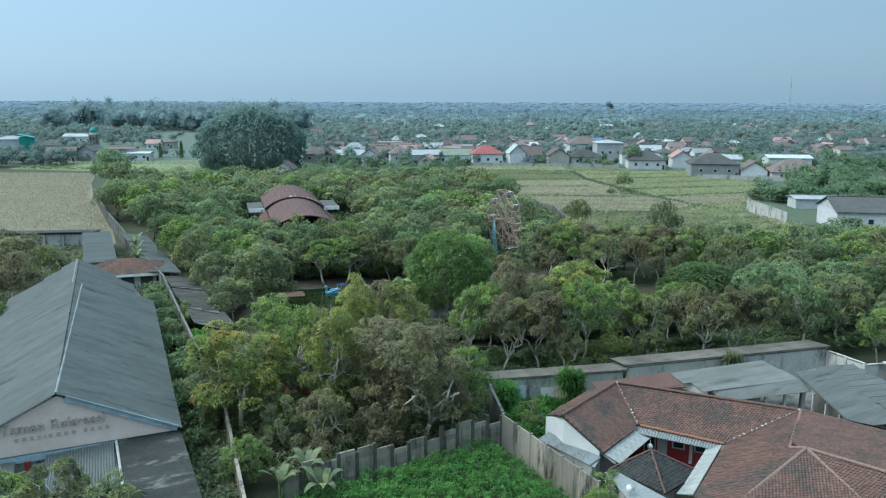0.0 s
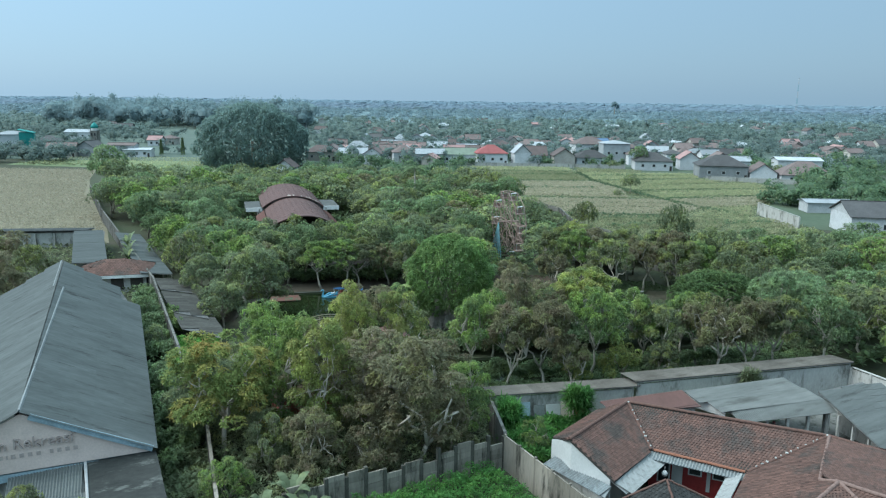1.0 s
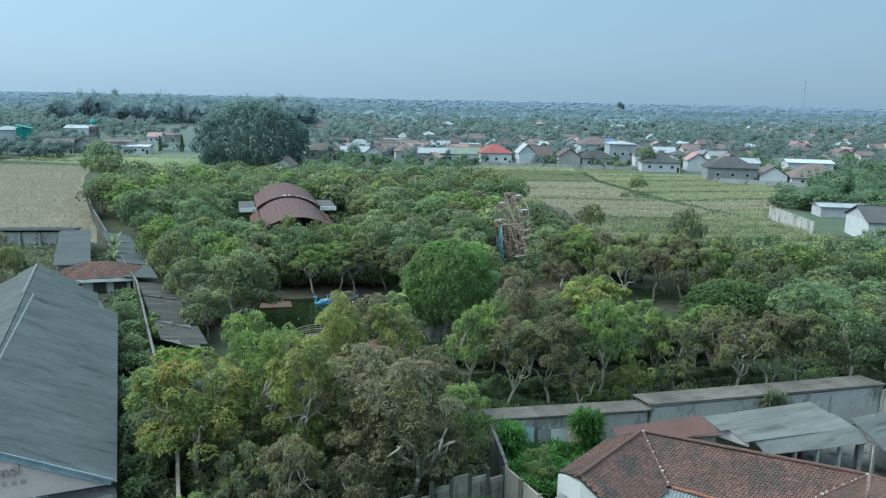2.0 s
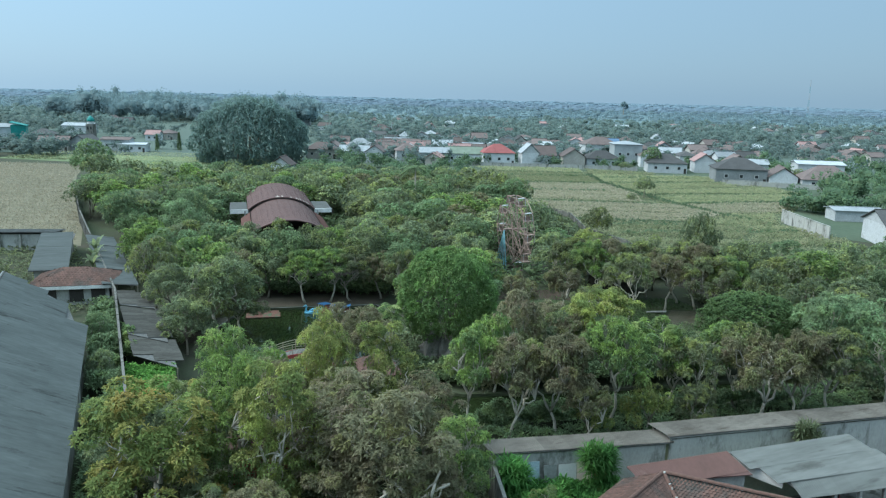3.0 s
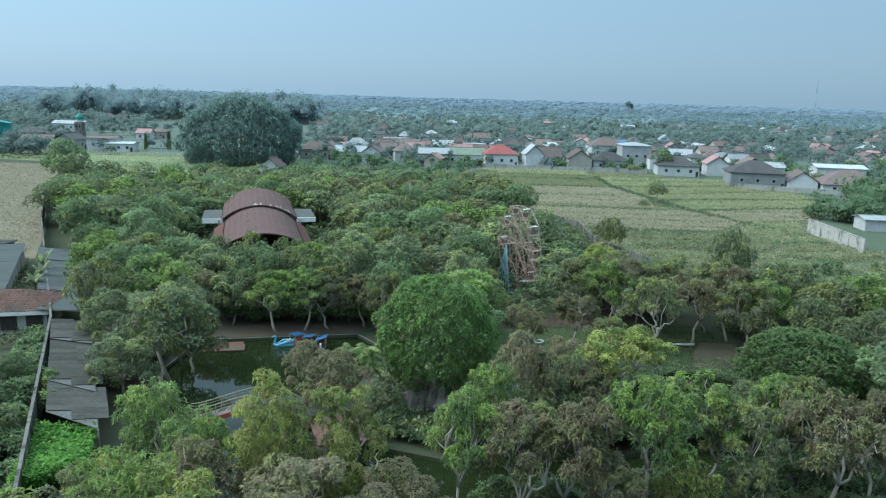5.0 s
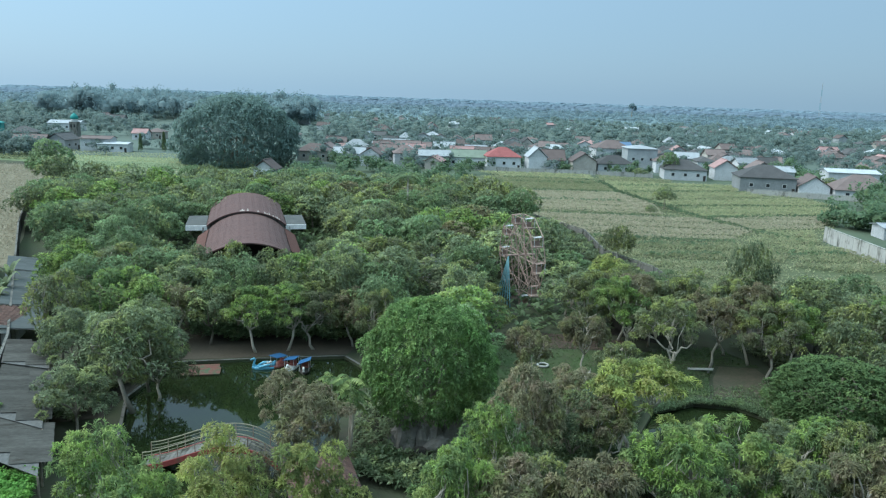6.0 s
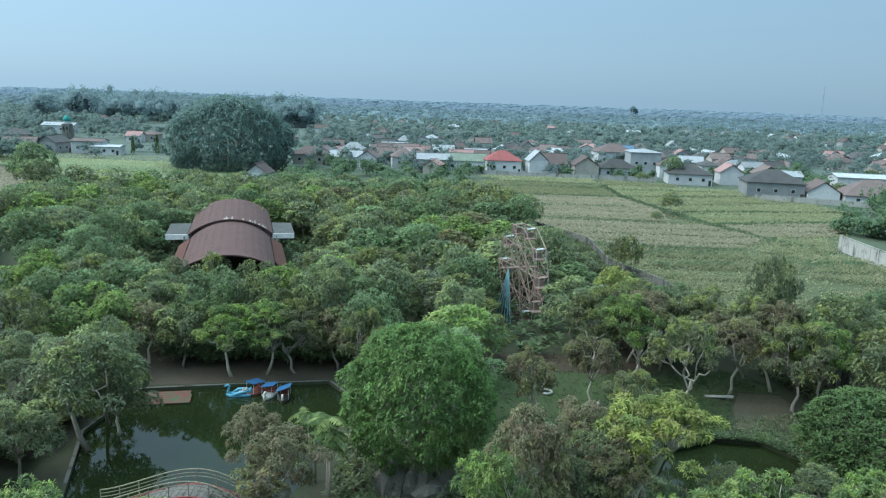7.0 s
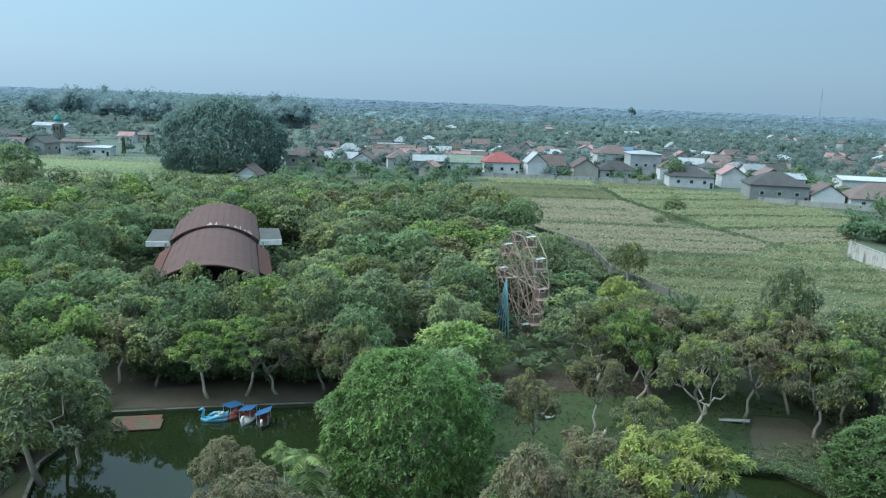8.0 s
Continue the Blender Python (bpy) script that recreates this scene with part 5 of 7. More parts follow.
            part("brace", Geo().tube([inner[i + 1], ring[i]], 0.035, 4), STEEL_RUST, t)
            part("brace", Geo().tube([(inner[i][0], -side, inner[i][2]), ring[i]], 0.035, 4), STEEL_RUST, t)
    part("axle", Geo().tube([(0, -2.0, hub), (0, 2.0, hub)], 0.14, 8), STEEL_RUST, t)
    for i in range(n):
        a = 2 * math.pi * i / n
        x, z = rad * math.cos(a), hub + rad * math.sin(a)
        part("crossbar", Geo().tube([(x, -half, z), (x, half, z)], 0.05, 5), STEEL_RUST, t)
        c = part("seat_car", Geo().box((x, 0, z - 1.25), (1.1, 1.3, 0.12)).box((x - 0.5, 0, z - 0.9), (0.08, 1.3, 0.7)), STEEL_RUST, t, "rusty seat hung from the rim")
        part("seat_roof", Geo().slab([(x - 0.36, -0.55, z - 0.02), (x + 0.36, -0.55, z - 0.02), (x + 0.36, 0.55, z + 0.06), (x - 0.36, 0.55, z + 0.06)], 0.05), STEEL_WHITE if i % 3 else STEEL_RUST, c)
        for sx in (-0.5, 0.5):
            for sy in (-0.6, 0.6):
                part("hanger", Geo().tube([(x + sx, sy, z), (x + sx, sy, z - 1.25)], 0.03, 4), STEEL_WHITE, c)
    for sy in (-1.9, 1.9):
        for sx in (-2.4, -1.4, -0.5, 0.5, 1.4, 2.4):
            part("leg", Geo().tube([(sx, sy * 1.25, 0), (0, sy, hub)], 0.075, 5), STEEL_BLUE if sy < 0 else STEEL_RUST, t)
        for z in (1.6, 3.2):
            k = (hub - z) / hub * 2.4
            part("tie", Geo().tube([(-k, sy * 1.1, z), (k, sy * 1.1, z)], 0.05, 4), STEEL_BLUE if sy < 0 else STEEL_RUST, t)


ferris_wheel()


# ---- the pond: edge, bridge, boats ----
def pond_edge():
    g = thing("pond_edge", "pale concrete kerb round the pond", "kerb", "", (0, 0, 0), 0, "structure")
    for p, q in zip(POND[:6], POND[1:7]):
        ux, uy, d = unit2(p, q)
        cx, cy = (p[0] + q[0]) / 2 + uy * -0.14, (p[1] + q[1]) / 2 + ux * 0.14
        part("kerb", Geo().box((cx, cy, -0.15), (d + 0.1, 0.26, 0.34), math.degrees(math.atan2(uy, ux))), CONCRETE, g)


pond_edge()


def bridge():
    t = thing("arched_footbridge", "arched red footbridge with pale deck and yellow rails over the pond", "bridge")
    p, q = Vector((-20.3, 87.2, 0)), Vector((-10.2, 87.6, 0))
    d = (q - p)
    s = Vector((-d.y, d.x, 0)).normalized()

    def at(k, side, z):
        c = p + d * k + s * side
        return Vector((c.x, c.y, 0.3 + 1.7 * math.sin(math.pi * min(max(k, 0), 1) ** 1.5) ** 0.9 + z))
    n = 24
    for i in range(n):
        a, b = i / n, (i + 1) / n
        part("deck_board", Geo().slab([at(a, -0.75, 0), at(b - 0.003, -0.75, 0), at(b - 0.003, 0.75, 0), at(a, 0.75, 0)], 0.1), CONCRETE, t)
    for side in (-0.82, 0.82):
        g = Geo()
        for i in range(n + 1):
            c = [at(i / n, side + o, z) for o, z in ((-0.06, 0.02), (0.06, 0.02), (0.06, -0.38), (-0.06, -0.38))]
            g.v += [tuple(x) for x in c]
        g.f += [(4 * i + k, 4 * i + (k + 1) % 4, 4 * i + 4 + (k + 1) % 4, 4 * i + 4 + k) for i in range(n) for k in range(4)] + [(0, 1, 2, 3), (4 * n + 3, 4 * n + 2, 4 * n + 1, 4 * n)]
        part("beam", g, RED_RUST, t, "red arched beam")
        for z, r in ((0.55, 0.03), (0.8, 0.03), (1.05, 0.045)):
            part("rail", Geo().tube([at(i / n, side, z) for i in range(n + 1)], r, 5), STEEL_YELLOW, t, "worn yellow handrail")
        for i in range(9):
            part("baluster", Geo().tube([at(i / 8, side, 0), at(i / 8, side, 1.07)], 0.035, 5), STEEL_RUST, t)
    for k in (0.64,):
        c = at(k, 0, -0.1)
        part("pillar", Geo().box((c.x, c.y, (c.z - 1.3) / 2), (0.5, 0.8, c.z + 1.2), 13), RED_PAINT, t, "red pillar in the water")


STEEL_YELLOW = mat("worn_yellow_rail", (0.27, 0.245, 0.18), scale=2, fine=12, rough=0.7)
bridge()


def hull_geo(length, width, depth):
    """A rounded boat hull, bow along +x."""
    g, n, m = Geo(), 9, 7
    for i in range(n):
        s = i / (n - 1)
        x = -length / 2 + length * s
        w = width / 2 * (1 - max(0, (s - 0.55) / 0.45) ** 2 * 0.92) * (0.82 + 0.18 * min(1, s / 0.2))
        for j in range(m):
            a = math.pi * j / (m - 1)
            g.v.append((x, w * math.cos(a), 0.32 - depth * math.sin(a) ** 0.7 + 0.22 * max(0, s - 0.6)))
    for i in range(n - 1):
        for j in range(m - 1):
            g.f.append((i * m + j, i * m + j + 1, (i + 1) * m + j + 1, (i + 1) * m + j))
        g.f.append((i * m, (i + 1) * m, (i + 1) * m + m - 1, i * m + m - 1))
    g.f += [tuple(range(m)), tuple(range((n - 1) * m, n * m))[::-1]]
    return g


def neck_geo(h, r):
    g = Geo()
    g.tube([(1.0, 0, 0.2), (1.35, 0, 0.45 * h), (1.22, 0, 0.75 * h), (1.15, 0, 0.95 * h), (1.3, 0, 1.06 * h), (1.55, 0, 1.0 * h), (1.85, 0, 0.93 * h)],
           [r * 1.6, r * 1.2, r, r * 0.95, r * 1.25, r * 0.9, r * 0.25], 9)
    return g


def swan_boat(x, y, rz):
    t = thing("swan_boat", "pale blue swan pedal boat afloat by the bank", "boat", "pedal boats", (x, y, -0.3), rz)
    t.scale = (0.68, 0.68, 0.68)
    part("hull", hull_geo(3.2, 1.5, 0.6), SWAN_BLUE, t, "", True)
    part("neck", neck_geo(1.5, 0.16), SWAN_BLUE, t, "curved swan neck", True)
    part("tail", Geo().tube([(-1.2, 0, 0.3), (-1.6, 0, 0.75), (-1.75, 0, 1.15)], [0.45, 0.3, 0.05], 8), SWAN_BLUE, t, "", True)
    for s in (-1, 1):
        part("wing", Geo().tube([(0.7, s * 0.62, 0.35), (0.0, s * 0.78, 0.62), (-0.9, s * 0.62, 0.72), (-1.3, s * 0.5, 0.85)], [0.08, 0.2, 0.16, 0.04], 7), SWAN_BLUE, t, "", True)
    part("seat", Geo().box((-0.3, 0, 0.42), (0.5, 1.0, 0.12)).box((-0.6, 0, 0.7), (0.1, 1.0, 0.5)), BOAT_WHITE, t)


def canopy_boat(x, y, rz, hull_m, label, tip=0.0):
    t = thing("pedal_boat", label, "boat", "pedal boats", (x, y, -0.3), rz)
    t.scale = (0.72, 0.72, 0.72)
    part("hull", hull_geo(3.0, 1.5, 0.6), hull_m, t, "", True)
    part("neck", neck_geo(0.95, 0.13), BOAT_WHITE, t, "white swan neck", True)
    part("canopy", Geo().slab([(-1.1, -0.85, 1.5 - tip), (0.9, -0.85, 1.65 - tip), (0.9, 0.85, 1.65 + tip), (-1.1, 0.85, 1.5 + tip)], 0.06), BLUE, t, "flat blue canopy")
    for px, pz in ((-1.15, 1.47), (0.75, 1.6)):
        for py in (-0.65, 0.65):
            part("post", Geo().tube([(px, py, 0.25), (px, py, pz)], 0.03, 5), BOAT_WHITE, t)
    part("seat", Geo().box((-0.6, 0, 0.45), (0.5, 1.1, 0.14)).box((-0.88, 0, 0.75), (0.1, 1.1, 0.55)), BOAT_RED, t)


swan_boat(-17.6, 108.2, 196)
canopy_boat(-16.3, 109.0, 236, BOAT_RED, "red pedal boat with flat blue canopy and swan neck")
canopy_boat(-14.8, 108.4, 262, BOAT_WHITE, "white pedal boat with flat blue canopy and swan neck", 0.16)
canopy_boat(-13.3, 107.9, 276, DARK, "dark pedal boat with tilted blue canopy and swan neck", 0.32)


def raft():
    t = thing("sunken_deck", "half-sunken flat boat deck with faded red and green paint", "boat", "", (-23.6, 106.6, -0.28), 14)
    t.scale = (0.66, 0.8, 0.8)
    for i in range(6):
        part("plank", Geo().box((0.02 * (i % 2), -1.4 + 0.56 * i, 0.12 + 0.012 * i), (6.4 - 0.5 * (i > 3), 0.555, 0.1)), DECK_PAINT, t)
    part("hull", Geo().prism([(-3.1, -1.6), (3.0, -1.6), (3.2, 0.9), (2.6, 1.5), (-3.1, 1.5)], -0.5, 0.1), DARK, t)


raft()


# ---- huts, benches, grotto ----
def grotto():
    t = thing("rock_grotto", "artificial rock grotto with a dark cave under the big tree", "rockwork", "", (-1.0, 91.0, 0))
    rr = np.random.default_rng(21)
    for i in range(9):
        bm = bmesh.new()
        bmesh.ops.create_icosphere(bm, subdivisions=3, radius=1.0)
        off = Vector(rr.uniform(-9, 9, 3))
        sx, sy, sz = rr.uniform(0.8, 1.5), rr.uniform(0.8, 1.3), rr.uniform(1.1, 2.3)
        for v in bm.verts:
            k = 1 + 0.35 * noise.noise(v.co * 1.4 + off) + 0.14 * noise.noise(v.co * 4 + off)
            v.co = Vector((v.co.x * k * sx, v.co.y * k * sy, v.co.z * k * sz))
        me = bpy.data.meshes.new("rock")
        bm.to_mesh(me), bm.free()
        me.materials.append(ROCK)
        part("rock", me, None, t, m=pose(rr.uniform(-3, 3), rr.uniform(-0.5, 2.2), sz * 0.55, 0, 0, rr.uniform(0, 360)))
    # no hollow here: a dark box stands for the cave's shade
    part("cave", Geo().box((0.6, -1.6, 0.6), (0.9, 0.5, 1.3)), DARK, t, "dark box for the shade of the cave mouth")


grotto()
hip_house("red_pavilion", "small pavilion with brown tiled hip roof by the bridge", "pavilion", -6.6, 82.6, 3.2, 3.2, 2.3, 1.3, 20, TILE, DARK, rng, 0.3, over=0.7, windows=0)
hip_house("park_hut", "dark timber hut with grey sheet roof among trees", "hut", 23.3, 124.0, 5.5, 4.0, 2.6, 0.9, -28, OLD_SHEET, DARK, rng, over=0.5, windows=0, kind="gable")
hip_house("park_hut", "low hut with pale sheet roof behind the trees", "hut", -1.5, 147.0, 4.5, 8.0, 3.4, 0.8, 30, METAL_SHEET, PALE_WALL, rng, over=0.4, windows=0, kind="gable")
hip_house("park_stall", "low brown stall with sheet roof behind the pond bank", "stall", -16.5, 122.0, 17.0, 3.0, 1.9, 0.4, 8, DARK, DARK, rng, over=0.3, windows=0, kind="gable")
hip_house("park_stall", "red-walled stall hidden between the trees", "stall", -12.6, 66.0, 5.0, 2.5, 2.8, 0.5, 30, RUST, BOAT_RED, rng, over=0.3, windows=0, kind="gable")


def bench(x, y, rz):
    """A plank seat that has slipped off one of its two blocks."""
    t = thing("park_bench", "broken pale plank bench with one end on the ground", "bench", "", (x, y, 0), rz)
    part("seat", Geo().box((0, 0.13, 0.27), (2.6, 0.24, 0.07), m=Matrix.Rotation(radians(-9), 4, "Y")), PALE_WALL, t)
    part("seat", Geo().box((0, -0.13, 0.25), (2.5, 0.23, 0.07), m=Matrix.Rotation(radians(-8), 4, "Y")), PALE_WALL, t)
    part("block", Geo().box((0.8, 0, 0.18), (0.2, 0.46, 0.36)), CONCRETE, t)


bench(27.2, 112.2, -20)


def stump(x, y, h, lean):
    """A dead trunk, broken off at its top."""
    t = thing("dead_trunk", "broken dead tree trunk standing on the lawn", "trunk", "dead trunks", (x, y, 0))
    part("trunk", Geo().tube([(0, 0, -0.1), (lean * 0.3, 0.05, h * 0.4), (lean * 0.7, -0.04, h * 0.75), (lean, 0, h)], [0.3, 0.22, 0.2, 0.12], 8), PALE_BARK, t, "", True)
    part("splinter", Geo().tube([(lean, 0, h - 0.1), (lean + 0.05, 0.02, h + 0.35)], [0.1, 0.01], 5), PALE_BARK, t)
    part("broken_limb", Geo().tube([(lean * 0.5, 0, h * 0.6), (lean * 0.5 + 0.5, 0.2, h * 0.78)], [0.09, 0.03], 5), PALE_BARK, t)


stump(11.4, 97.2, 3.0, 0.25)
stump(7.2, 92.6, 4.6, -0.4)
stump(13.2, 103.6, 2.6, 1.1)
ring = thing("tyre_ring", "pale ring-shaped seat lying on the lawn", "ring", "", (10.8, 111.5, 0.18))
part("ring", Geo().tube([(0.55 * math.cos(a), 0.55 * math.sin(a), 0) for a in [2 * math.pi * i / 16 for i in range(17)]], 0.12, 8), PALE_WALL, ring, "", True)

# paths and bare soil of the clearing
for name, label, poly, m in (
        ("path", "bare brown soil of the clearing", [(26.6, 105.4), (31, 105.6), (34, 109.4), (33.4, 113.6), (29.6, 113.8), (27.8, 110)], mat("bare_soil", (0.105, 0.084, 0.062), dark=(0.058, 0.068, 0.036), light=(0.135, 0.106, 0.080), scale=0.35, fine=3, rough=1.0, bump=0.6, bump_scale=6)),
        ("path", "dark brown trodden soil behind the lawn", [(4, 116.2), (13, 117.6), (22, 117.8), (22, 121), (12, 123), (4, 121)], mat("shaded_soil", (0.075, 0.052, 0.040), dark=(0.055, 0.042, 0.032), scale=0.4, fine=3, rough=1.0, bump=0.6, bump_scale=6)),
        ("lawn", "dull green lawn between the trees", [(4, 104), (20, 105.5), (26.2, 105.6), (27.4, 110.2), (29.4, 114.2), (34, 114), (31, 120), (22.4, 117.4), (13, 117.2), (4, 115.8)], mat("park_lawn", (0.056, 0.078, 0.032), dark=(0.062, 0.060, 0.036), light=(0.052, 0.094, 0.030), scale=0.5, fine=4, rough=1.0, bump=0.8, bump_scale=9)),
        ("bank", "brown trodden soil bank behind the pond", [(-31, 109.2), (-26.8, 108.6), (-18, 110.7), (-9.8, 112.6), (-8, 120), (-30, 119)], mat("trodden_soil", (0.082, 0.066, 0.050), dark=(0.058, 0.049, 0.036), scale=0.4, fine=4, rough=1.0, bump=0.5, bump_scale=6)),
        ("bank", "brown trodden soil along the west edge of the pond", [(-31, 93), (-27.3, 94.5), (-27.5, 99), (-27.2, 104), (-27, 108.8), (-32, 108), (-33, 100)], mat("west_bank_soil", (0.085, 0.07, 0.056), dark=(0.055, 0.05, 0.038), scale=0.4, fine=4, rough=1.0, bump=0.5, bump_scale=6)),
        ("yard", "pale concrete yard between house and carport", [(22, 59.5), (38, 55), (40.2, 69.5), (38.7, 73), (17, 67)], CONCRETE),
        ("ditch_water", "thin strip of grey water in the ditch", [(-27.5, 74.5), (-26.3, 75.0), (-33.5, 89.5), (-34.6, 89.0)], WATER)):
    tagged(part(name, Geo().slab([(x, y, 0.03) for x, y in poly], 0.02), m), label, name.replace("_", " "), kind="structure")


# ---- park trees ----
rng = np.random.default_rng(42)
NEAR_WEST = [(-17.0, 57.2, 11.0, 4.4, "orange"), (-19.6, 61.0, 8.0, 3.6, "green"), (-13.4, 60.8, 11.4, 3.4, "bright"), (-9.6, 58.6, 12.0, 3.3, "yellow"), (-2.3, 56.8, 11.0, 4.3, "grey"), (-6.3, 60.2, 9.2, 3.8, "grey"), (1.9, 60.6, 8.0, 2.3, "bright"),
             (-5.0, 55.2, 6.4, 3.0, "grey"), (0.4, 58.0, 6.0, 2.6, "grey"), (-9.4, 53.8, 6.4, 2.8, "grey"), (-12.8, 55.0, 5.6, 2.6, "olive"), (-8.6, 69.3, 12.0, 2.8, "yellow"), (-4.2, 70.4, 11.0, 2.6, "yellow"), (-6.0, 65.4, 9.0, 3.6, "grey"), (-12.2, 67.0, 8.6, 3.6, "grey"),
             (-1.2, 66.2, 8.4, 3.2, "grey"), (-18.6, 77.0, 8.0, 3.4, "bright"), (-14.6, 73.4, 7.6, 2.9, "bright"), (-9.4, 74.6, 7.6, 3.0, "grey"), (-18.2, 67.4, 6.6, 3.6, "olive"), (-20.0, 71.6, 5.0, 2.4, "orange")]
EAST_ROW = [(2.6, 73.4, 9.8, 2.9, "row_bright"), (7.2, 76.5, 7.6, 2.8, "row_olive"), (16.8, 74.2, 5.2, 2.2, "yellow"), (12.4, 73.6, 4.6, 2.0, "yellow"), (26.8, 81.4, 8.2, 3.0, "row_olive"), (21.4, 75.4, 4.8, 2.0, "olive"), (5.6, 73.4, 8.8, 3.2, "row_grey"), (9.6, 73.2, 9.3, 3.6, "row_grey"), (14.2, 75.6, 10.2, 3.6, "row_bright"), (19.3, 79.2, 9.0, 3.5, "row_bright"), (25.6, 82.6, 8.0, 3.0, "row_bright"), (26.9, 76.8, 8.9, 4.0, "row_grey"), (31.0, 78.8, 8.6, 3.2, "row_grey"),
            (11.6, 72.6, 6.0, 2.4, "row_grey"), (21.6, 77.6, 8.0, 3.0, "row_olive"), (31.8, 80.4, 7.6, 3.0, "row_olive"), (34.5, 79.8, 8.4, 3.6, "row_olive"), (39.6, 80.6, 8.4, 4.0, "deep"), (4.8, 83.4, 8.0, 3.0, "bright"), (38.6, 89.2, 9.2, 4.2, "deep"), (45.5, 83.5, 8.8, 4.0, "olive"), (46.0, 76.5, 6.8, 3.0, "bright"), (52.5, 80.5, 8.2, 4.2, "deep")]
MIDDLE = [(15.8, 90.9, 8.6, 4.5, "row_yellow"), (-0.2, 92.8, 12.0, 5.4, "big"), (6.9, 86.2, 9.4, 3.0, "grey"), (-11.6, 93.0, 5.6, 2.4, "grey"), (-8.2, 86.4, 7.0, 3.2, "grey"), (33.4, 96.0, 7.2, 5.9, "big_green"),
          (-25.4, 96.0, 9.6, 5.2, "green"), (-24.2, 98.6, 5.4, 3.4, "olive"), (-27.4, 90.6, 6.4, 3.2, "green"), (12.6, 88.4, 6.4, 2.6, "row_grey"), (20.6, 89.6, 4.6, 2.2, "olive"), (26.6, 90.2, 4.4, 2.4, "green"), (-26.0, 100.6, 8.9, 3.4, "green"), (-6.2, 109.6, 8.2, 2.6, "row_olive"), (-37.4, 106.8, 9.4, 3.6, "olive"), (-22.6, 116.4, 8.8, 3.8, "deep"), (-19.4, 111.9, 7.4, 3.8, "row_bright"), (-16.2, 112.8, 7.6, 3.6, "row_bright"), (-13.6, 113.6, 7.4, 3.6, "row_olive"), (-24.8, 113.6, 6.6, 3.6, "green"), (-9.6, 115.0, 6.6, 3.2, "grey"), (-28.6, 114.4, 6.4, 3.4, "grey"), (-18.2, 118.6, 9.0, 3.8, "green"),
          (11.0, 88.8, 6.5, 3.0, "green"), (-12.6, 119.2, 9.4, 4.0, "green"), (-6.8, 115.2, 8.4, 4.0, "deep"), (2.4, 118.0, 9.0, 3.4, "green")]
INNER = [(-31.6, 128.2, 7.8, 3.4, "green"), (-26.6, 128.8, 8.6, 3.0, "olive"), (-21.8, 129.6, 7.8, 3.2, "green"), (8.4, 103.0, 7.4, 2.4, "row_grey"), (18.9, 114.6, 9.2, 3.4, "row_bright"), (29.6, 124.4, 6.6, 3.4, "green"), (35.4, 114.8, 8.8, 3.4, "green"), (22.6, 108.7, 9.0, 3.7, "row_olive"), (23.4, 119.4, 7.4, 3.0, "green"), (27.8, 120.6, 8.8, 3.4, "olive"), (31.4, 117.8, 8.6, 3.4, "row_olive"), (36.0, 111.6, 8.2, 3.4, "row_bright"), (33.1, 109.9, 8.6, 3.8, "row_olive"), (28.5, 113.2, 8.8, 3.8, "row_grey"), (25.4, 117.2, 8.8, 3.8, "row_olive"), (21.0, 117.4, 9.0, 3.9, "row_grey"), (16.4, 118.6, 8.8, 3.8, "row_olive"), (5.6, 119.6, 5.0, 3.0, "olive"), (33.0, 114.6, 9.2, 3.8, "row_grey"), (37.6, 116.8, 8.6, 3.8, "olive"), (38.4, 105.6, 8.0, 3.6, "green"), (40.6, 99.8, 8.6, 3.8, "green"), (16.6, 101.4, 6.4, 2.6, "row_olive"), (14.4, 108.8, 7.2, 2.8, "row_grey"), (20.4, 121.4, 8.4, 3.4, "olive"), (12.0, 97.4, 5.4, 2.6, "grey"), (35.2, 122.8, 12.0, 3.6, "green"),
         (15.0, 156.2, 8.6, 3.8, "green"), (22.6, 140.4, 6.4, 3.2, "yellow"), (-45.4, 139.4, 11.2, 4.6, "deep"), (-59.6, 146.4, 9.8, 4.2, "deep"), (-35.0, 127.0, 8.0, 3.8, "green"), (-42.6, 130.6, 11.0, 4.4, "deep"),
         (-19.4, 174.4, 8.2, 4.0, "green"), (-15.0, 168.0, 7.8, 4.0, "green"), (-33.2, 195.0, 9.0, 4.4, "green"), (7.4, 205.0, 9.8, 4.4, "olive"), (2.4, 209.0, 9.6, 4.6, "olive"), (-4.0, 212.4, 9.4, 4.6, "green"), (9.8, 197.0, 9.4, 4.2, "olive"), (12.6, 189.0, 9.0, 4.0, "deep"), (-11.0, 214.0, 9.2, 4.6, "deep"),
         (26.6, 156.4, 7.6, 2.9, "olive"), (-98.0, 213.0, 14.0, 5.5, "deep"), (-91.0, 204.0, 11.0, 5.0, "green")]
planted = []
for group_rows in (NEAR_WEST, EAST_ROW, MIDDLE, INNER):
    for x, y, h, r, colour in group_rows:
        plant_tree(x, y, h, r, colour, rng, "near" if colour[:3] == "big" else None)
        planted.append((x, y, r))

PARK = [(-19, 74), (-24, 80), (-42.0, 113), (-78, 171), (-102, 215), (-60, 222), (-10, 222), (9, 208), (29, 153), (31, 131), (40, 113), (33, 104), (32, 92), (14, 96), (3, 99), (-6, 100), (-10, 114), (-28, 112), (-30, 92)]
EAST_WOOD = [(42, 76), (96, 92), (104, 132), (74, 138), (44, 128), (38, 120), (42, 110), (38, 100), (40, 88)]
